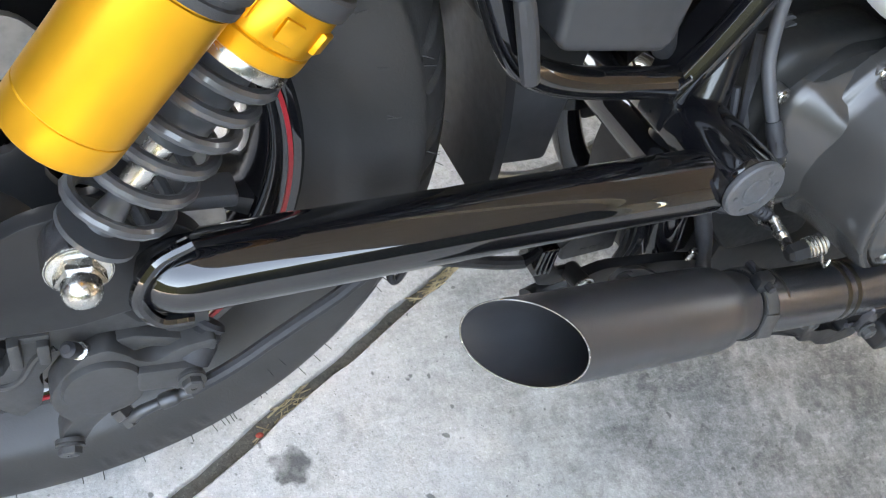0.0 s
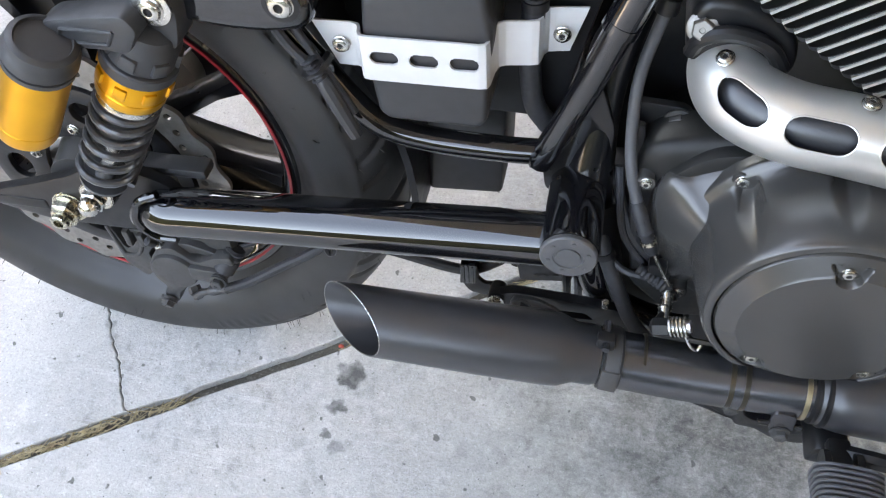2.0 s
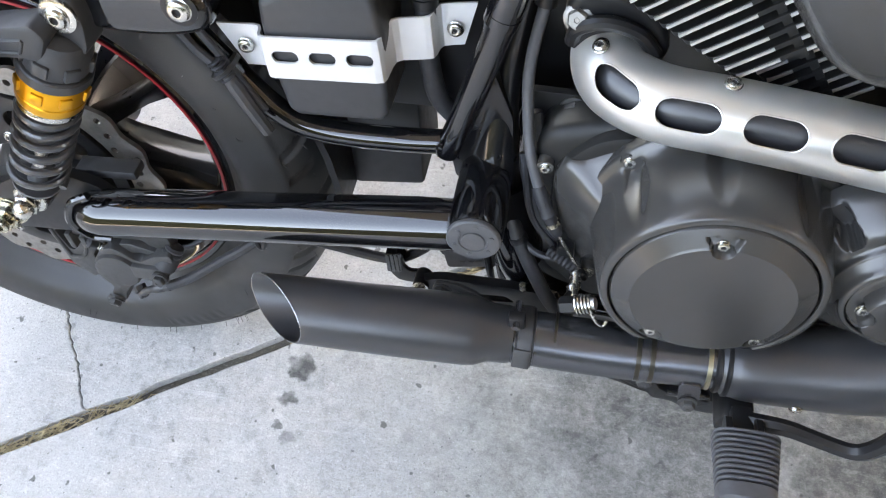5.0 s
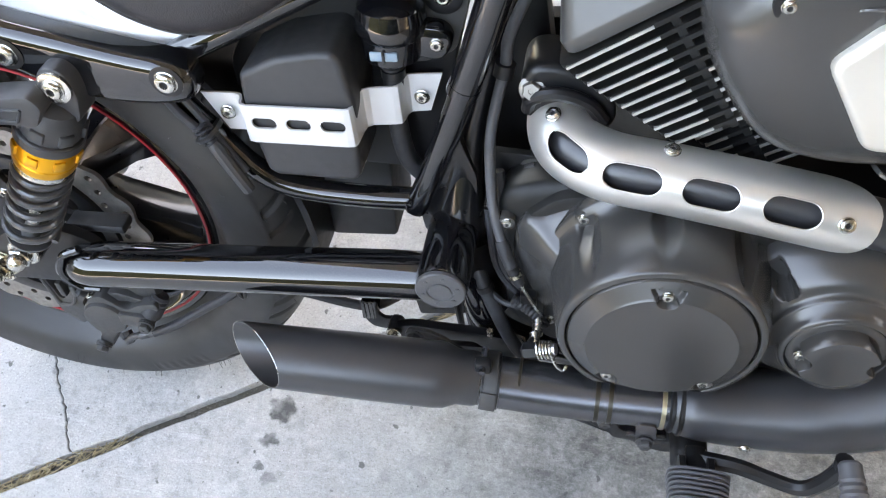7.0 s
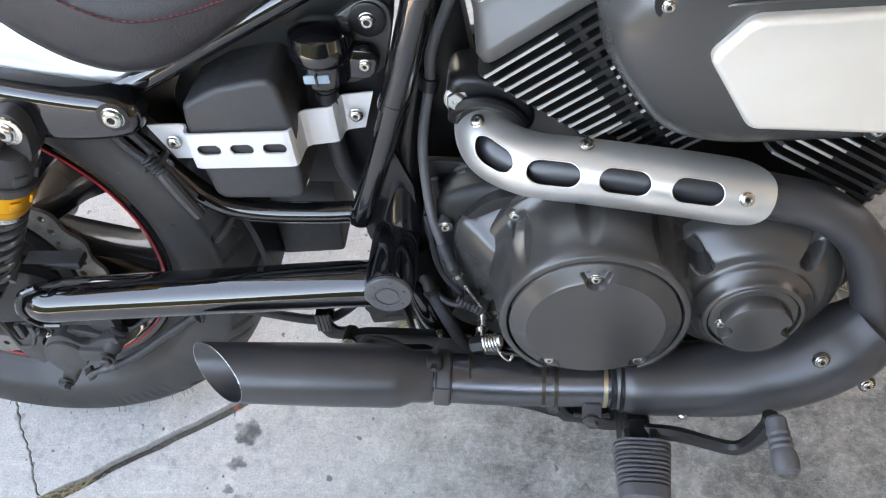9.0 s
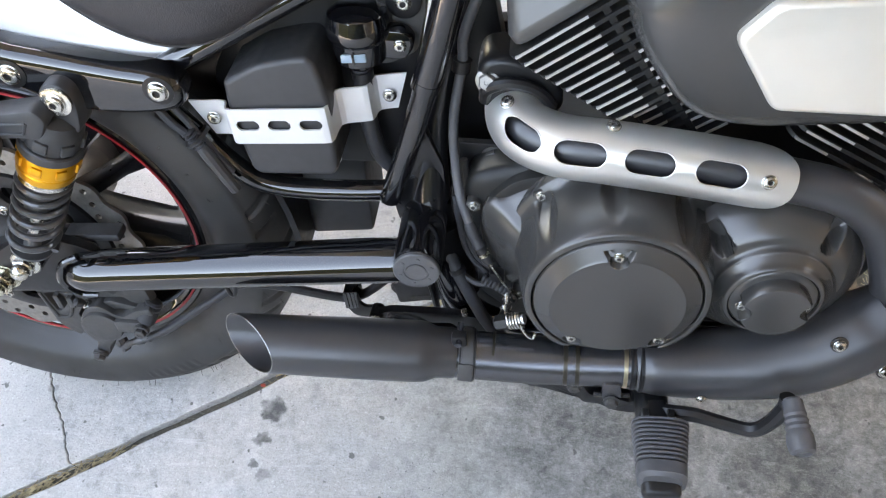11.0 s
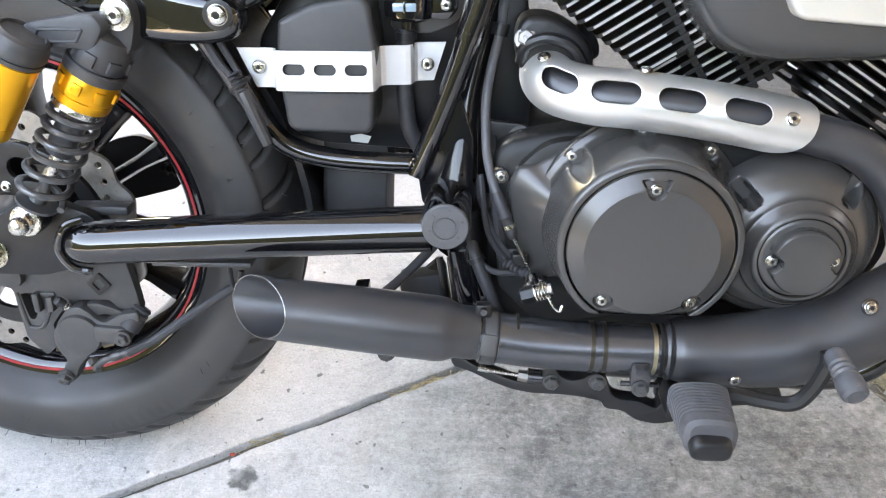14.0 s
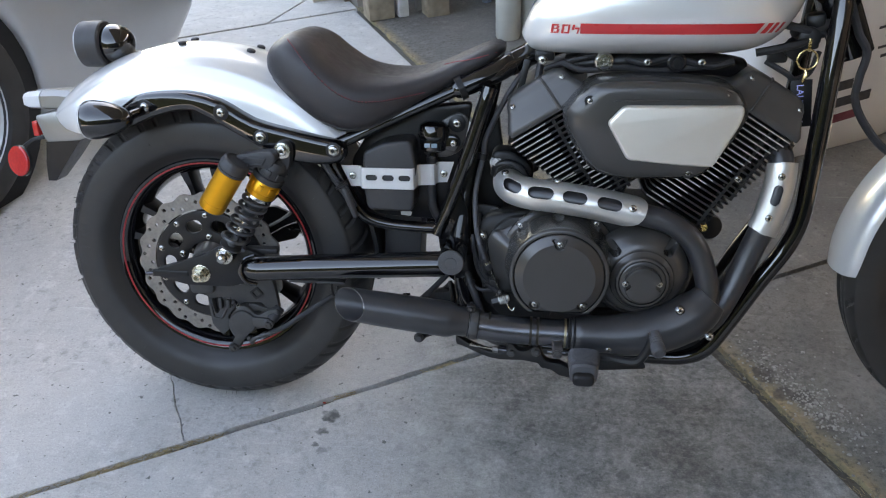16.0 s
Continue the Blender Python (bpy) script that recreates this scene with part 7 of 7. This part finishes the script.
part("brake_line", tube([(1.17, -0.04, 0.83), (1.187, -0.05, 0.781), (1.205, -0.05, 0.750), (1.199, -0.05, 0.705), (1.199, -0.05, 0.668), (1.221, -0.05, 0.627), (1.264, -0.05, 0.582), (1.34, -0.06, 0.54)], 0.0072, 10), RUBBER, bike, "black front brake line")
for k, pts in enumerate([[(1.04, -0.05, 0.735), (1.075, -0.06, 0.715), (1.09, -0.055, 0.705), (1.115, -0.05, 0.715), (1.13, -0.04, 0.75)], [(1.02, -0.06, 0.75), (1.06, -0.07, 0.76), (1.10, -0.06, 0.77), (1.14, -0.04, 0.80)], [(1.0, -0.05, 0.72), (1.03, -0.06, 0.70), (1.05, -0.05, 0.68)], [(1.05, -0.04, 0.80), (1.09, -0.06, 0.79), (1.13, -0.05, 0.78)], [(0.66, -0.06, 0.72), (0.70, -0.07, 0.735), (0.76, -0.08, 0.75)], [(0.655, -0.05, 0.74), (0.65, -0.07, 0.70), (0.66, -0.075, 0.675)]]):
    part("wire", tube(pts, 0.005 + 0.002 * (k % 2), 8), RUBBER, bike)
for k, (x, y, z, r) in enumerate([(1.06, -0.045, 0.745, 0.018), (1.085, -0.05, 0.755, 0.02), (1.11, -0.045, 0.77, 0.018), (1.035, -0.05, 0.70, 0.014), (1.05, -0.055, 0.69, 0.012), (1.12, -0.03, 0.80, 0.022), (1.09, -0.04, 0.785, 0.014)]):
    part("wiring_plug", box((x, y, z), (r * 1.8, r * 1.3, r * 1.5), r * 0.35, pose(0, 0, 0, 20 * k, 35 * k, 15 * k)), DEEP, bike)
part("ignition_lock", lathe([(0.016, 0), (0.018, 0.004), (0.018, 0.018), (0.015, 0.02), (0.006, 0.02)], (1.108, -0.045, 0.775), (-0.2, -1, 0), 20), DEEP, bike)
bolt(bike, (0.657, -0.075, 0.737), 0.0075)
part("tank_mount", box((0.66, -0.05, 0.745), (0.035, 0.045, 0.02), 0.005), DEEP, bike)
part("cable_strap", box((0.622, -0.062, 0.70), (0.012, 0.003, 0.075), 0.001, pose(0, 0, 0, 0, 12, 0)), DEEP, bike)

# key ring with its fob, hanging from the ignition lock
fob = thing("key_fob", "brass key ring with a black woven fob lettered in blue-white", "key ring", m=bike.matrix_basis.copy())
ringp = [Vector((1.104 + 0.0165 * math.cos(a), -0.068, 0.740 + 0.0165 * math.sin(a))) for a in np.linspace(0, 2 * math.pi, 41)]
part("key_ring", tube(ringp, 0.0017, 8, smooth=False), BRASS, fob, "brass split ring")
part("key", box((1.106, -0.064, 0.764), (0.006, 0.003, 0.022), 0.001), BRASS, fob)
part("snap_hook", tube([(1.103, -0.068, 0.7235), (1.1045, -0.069, 0.716), (1.102, -0.069, 0.708), (1.101, -0.068, 0.702)], [0.0022, 0.004, 0.0035, 0.002], 8), BRASS, fob)
part("fob_strap", box((1.1035, -0.068, 0.665), (0.036, 0.003, 0.082), 0.0012, pose(0, 0, 0, 0, -6, 0)), DEEP, fob, "black woven strap")
txt = bpy.data.curves.new("lettering", "FONT")
txt.body, txt.size, txt.extrude, txt.align_x, txt.align_y = "LAUNCH", 0.0165, 0.0002, "CENTER", "CENTER"
tmp = new("tmp_text", txt)
bpy.context.view_layer.update()
tm = bpy.data.meshes.new_from_object(tmp.evaluated_get(bpy.context.evaluated_depsgraph_get()))
bpy.data.objects.remove(tmp)
tm.materials.append(WHITE)
let = tagged(new("lettering", tm), "blue-white letters")
let.parent = fob
let.matrix_basis = Matrix.Translation((1.1005, -0.0702, 0.665)) @ pose(0, 0, 0, 0, -6, 0) @ pose(0, 0, 0, 90, 0, 0) @ pose(0, 0, 0, 0, 0, -90)

# ---- beyond the motorcycle ----
CARPAINT = material("silver_grey_car_paint", (0.5, 0.51, 0.52), 0.3, metal=0.5, coat=1.0, var=0.03, scale=8, rough_var=0.0)
CD, CN = Vector((0.264, 0.965, 0)), Vector((0.965, -0.264, 0))
car = thing("car", "parked silver-grey car with an alloy wheel", "car", m=Matrix.Translation((-1.0, 0.60, 0)) @ Matrix((CD, -CN, Vector((0, 0, 1)))).transposed().to_4x4())
arch = [(0.385 * math.cos(a), 0.335 + 0.385 * math.sin(a)) for a in np.linspace(-0.45, math.pi + 0.45, 26)]
body = [(1.18, 0.30), (1.23, 0.40), (1.22, 0.55), (1.10, 0.78), (0.95, 0.86), (-1.6, 0.90), (-1.8, 0.80), (-1.8, 0.2), (-0.42, 0.17)] + arch[::-1] + [(0.42, 0.17), (1.05, 0.20)]
part("body", prism(body, 0.0, 1.6, 0.05, seg=4), CARPAINT, car, "silver-grey body side")
part("roof", prism(rounded([(0.80, 0.85), (0.55, 1.30), (-1.0, 1.38), (-1.5, 0.88)], 0.15), 0.15, 1.45, 0.05), CARPAINT, car)
part("side_window", prism(rounded([(0.66, 0.90), (0.47, 1.25), (-0.9, 1.3), (-1.2, 0.92)], 0.06), 0.145, 0.16), GLOSS, car)
part("arch_liner", prism(circle(0, 0.335, 0.39, 40), 0.03, 0.04), DEEP, car)
part("seam", tube([(-0.4, -0.002, 0.60), (0.2, -0.002, 0.605), (0.62, -0.002, 0.645), (0.75, -0.002, 0.70)], 0.004, 6), DEEP, car)
for k in range(4):
    part("lamp_rib", tube([(1.15, 0.02, 0.42 + 0.03 * k), (1.21, 0.05, 0.425 + 0.03 * k), (1.235, 0.12, 0.43 + 0.03 * k)], 0.009, 8), ALLOY, car)
cw = part("wheel", lathe([(0.19, 0.0), (0.225, 0.01), (0.232, 0.02), (0.235, 0.03), (0.235, -0.15), (0.19, -0.15)], (0, 0.03, 0.335), (0, -1, 0), 48), ALLOY, car, "bright alloy wheel rim")
tb3 = lathe([(0.228, 0.02), (0.245, 0.036), (0.285, 0.04), (0.315, 0.028), (0.332, 0.0), (0.335, -0.05), (0.335, -0.14), (0.32, -0.18), (0.24, -0.18)], (0, 0.03, 0.335), (0, -1, 0), 72, cap=False)
part("tyre", tb3, TYRE, cw, "black car tyre")
for k in range(10):
    a = 2 * math.pi * k / 10
    part("spoke", tube([(0.05 * math.cos(a), 0.03, 0.335 + 0.05 * math.sin(a)), (0.2 * math.cos(a), 0.03, 0.335 + 0.2 * math.sin(a))], 0.016, 8, smooth=False), DEEP, cw)
for k in range(60):
    a = 2 * math.pi * k / 60
    part("tread_block", box((0.326 * math.cos(a), 0.035, 0.335 + 0.326 * math.sin(a)), (0.012, 0.02, 0.016), 0.002, pose(0, 0, 0, 0, -math.degrees(a), 0)), TYRE, cw)


def post(name, x, y, w, d, h, mat, label, turn=28.0):
    ob = part(name, box((0, 0, h / 2), (w, d, h), 0.004), mat)
    ob.matrix_basis = pose(x, y, 0.0, 0, 0, turn)
    return tagged(ob, label, "post")


post("door_post", -0.125, 2.50, 0.125, 0.1, 2.15, WOOD, "weathered grey-brown wooden door post")
post("trim_board", -0.015, 2.52, 0.05, 0.05, 2.15, TRIM, "chipped white-painted trim board")
post("door_post", 0.14, 2.55, 0.11, 0.09, 2.15, WOOD, "weathered wooden door post with a split end")
post("trim_board", 0.065, 2.62, 0.06, 0.04, 2.15, PLASTER, "grey painted board between the posts")
post("wall_block", -0.30, 2.86, 0.20, 0.2, 0.5, WOOD, "weathered wooden skirting block beside the door post")
BLUE = material("blue_grey_steel", (0.17, 0.2, 0.28), 0.45, var=0.1)
GREEN = material("green_plastic", (0.02, 0.2, 0.09), 0.4, var=0.1)
NAVY = material("blue_plastic", (0.03, 0.08, 0.35), 0.4, var=0.1)
MILK = material("milky_plastic", (0.42, 0.42, 0.38), 0.35, var=0.08, scale=10)
SACK = material("white_paper_sack", (0.62, 0.6, 0.58), 0.75, var=0.06, scale=6, bump=0.5, bump_scale=14)
INK = material("black_print", (0.03, 0.03, 0.035), 0.7)
MAROON = material("maroon_print", (0.16, 0.03, 0.05), 0.7)
shelf = thing("shelf_rack", "blue-grey steel shelf rack in the garage", "shelf", m=pose(0.62, 2.55, 0, 0, 0, -35))
for x in (-0.3, 0.3):
    for y in (0.0, 0.35):
        part("leg", box((x, y, 0.75), (0.035, 0.035, 1.5), 0.003), BLUE, shelf)
for z in (0.12, 0.6, 1.1):
    part("shelf_board", box((0, 0.175, z), (0.66, 0.4, 0.05), 0.003), BLUE, shelf)
def jug(name, x, y, z, r, h, mat, label, category):
    """A moulded plastic container with a shoulder, neck and cap."""
    ob = thing(name, label, category, m=pose(x, y, z))
    part("body", lathe([(r * 0.92, 0), (r, 0.01), (r, h * 0.68), (r * 0.9, h * 0.76), (r * 0.42, h * 0.87), (r * 0.4, h * 0.9)], (0, 0, 0), (0, 0, 1), 24), mat, ob)
    part("cap", lathe([(r * 0.46, h * 0.89), (r * 0.46, h), (r * 0.4, h * 1.01)], (0, 0, 0), (0, 0, 1), 18), mat, ob)
    return ob


jug("plastic_jug", 0.50, 2.24, -0.002, 0.055, 0.26, MILK, "milky plastic jug standing on the garage floor", "jug")
jug("plastic_jug", 0.61, 2.30, -0.002, 0.06, 0.34, MILK, "tall milky plastic jug beside the shelf rack", "jug")
jug("plastic_bottle", 0.46, 2.68, 0.145, 0.05, 0.22, GREEN, "green plastic bottle on the shelf rack", "bottle")
jug("plastic_bottle", 0.36, 2.72, 0.145, 0.05, 0.2, NAVY, "blue plastic bottle on the shelf rack", "bottle")
BD, BN = Vector((0.882, 0.471, 0)), Vector((-0.471, 0.882, 0))
sack = thing("paper_sack", "large white paper sack printed in black and maroon", "sack", m=Matrix.Translation((1.30, 1.06, -0.002)) @ Matrix((BD, BN, Vector((0, 0, 1)))).transposed().to_4x4())
sk = bmesh.new()
rows = []
for z, g in ((0.0, 0.93), (0.015, 0.985), (0.06, 1.0), (0.25, 1.01), (0.45, 0.99), (0.56, 0.95), (0.60, 0.85)):
    rows.append([Vector((0.32 + 0.33 * g * math.copysign(abs(math.cos(a)) ** 0.3, math.cos(a)), 0.12 + 0.12 * g * math.copysign(abs(math.sin(a)) ** 0.4, math.sin(a)), z)) for a in np.linspace(0, 2 * math.pi, 41)[:-1]])
rings(sk, rows)
part("body", sk, SACK, sack, "", 40)
for x, z, w, h, m in ((0.34, 0.17, 0.20, 0.032, INK), (0.31, 0.225, 0.09, 0.032, INK), (0.345, 0.115, 0.11, 0.03, MAROON), (0.47, 0.30, 0.06, 0.010, INK), (0.46, 0.33, 0.08, 0.008, INK), (0.47, 0.365, 0.06, 0.008, INK), (0.45, 0.395, 0.09, 0.008, INK)):
    part("print_bar", box((x, -0.0012, z), (w, 0.002, h), 0.0005, pose(0, 0, 0, 0, -3, 0)), m, sack)
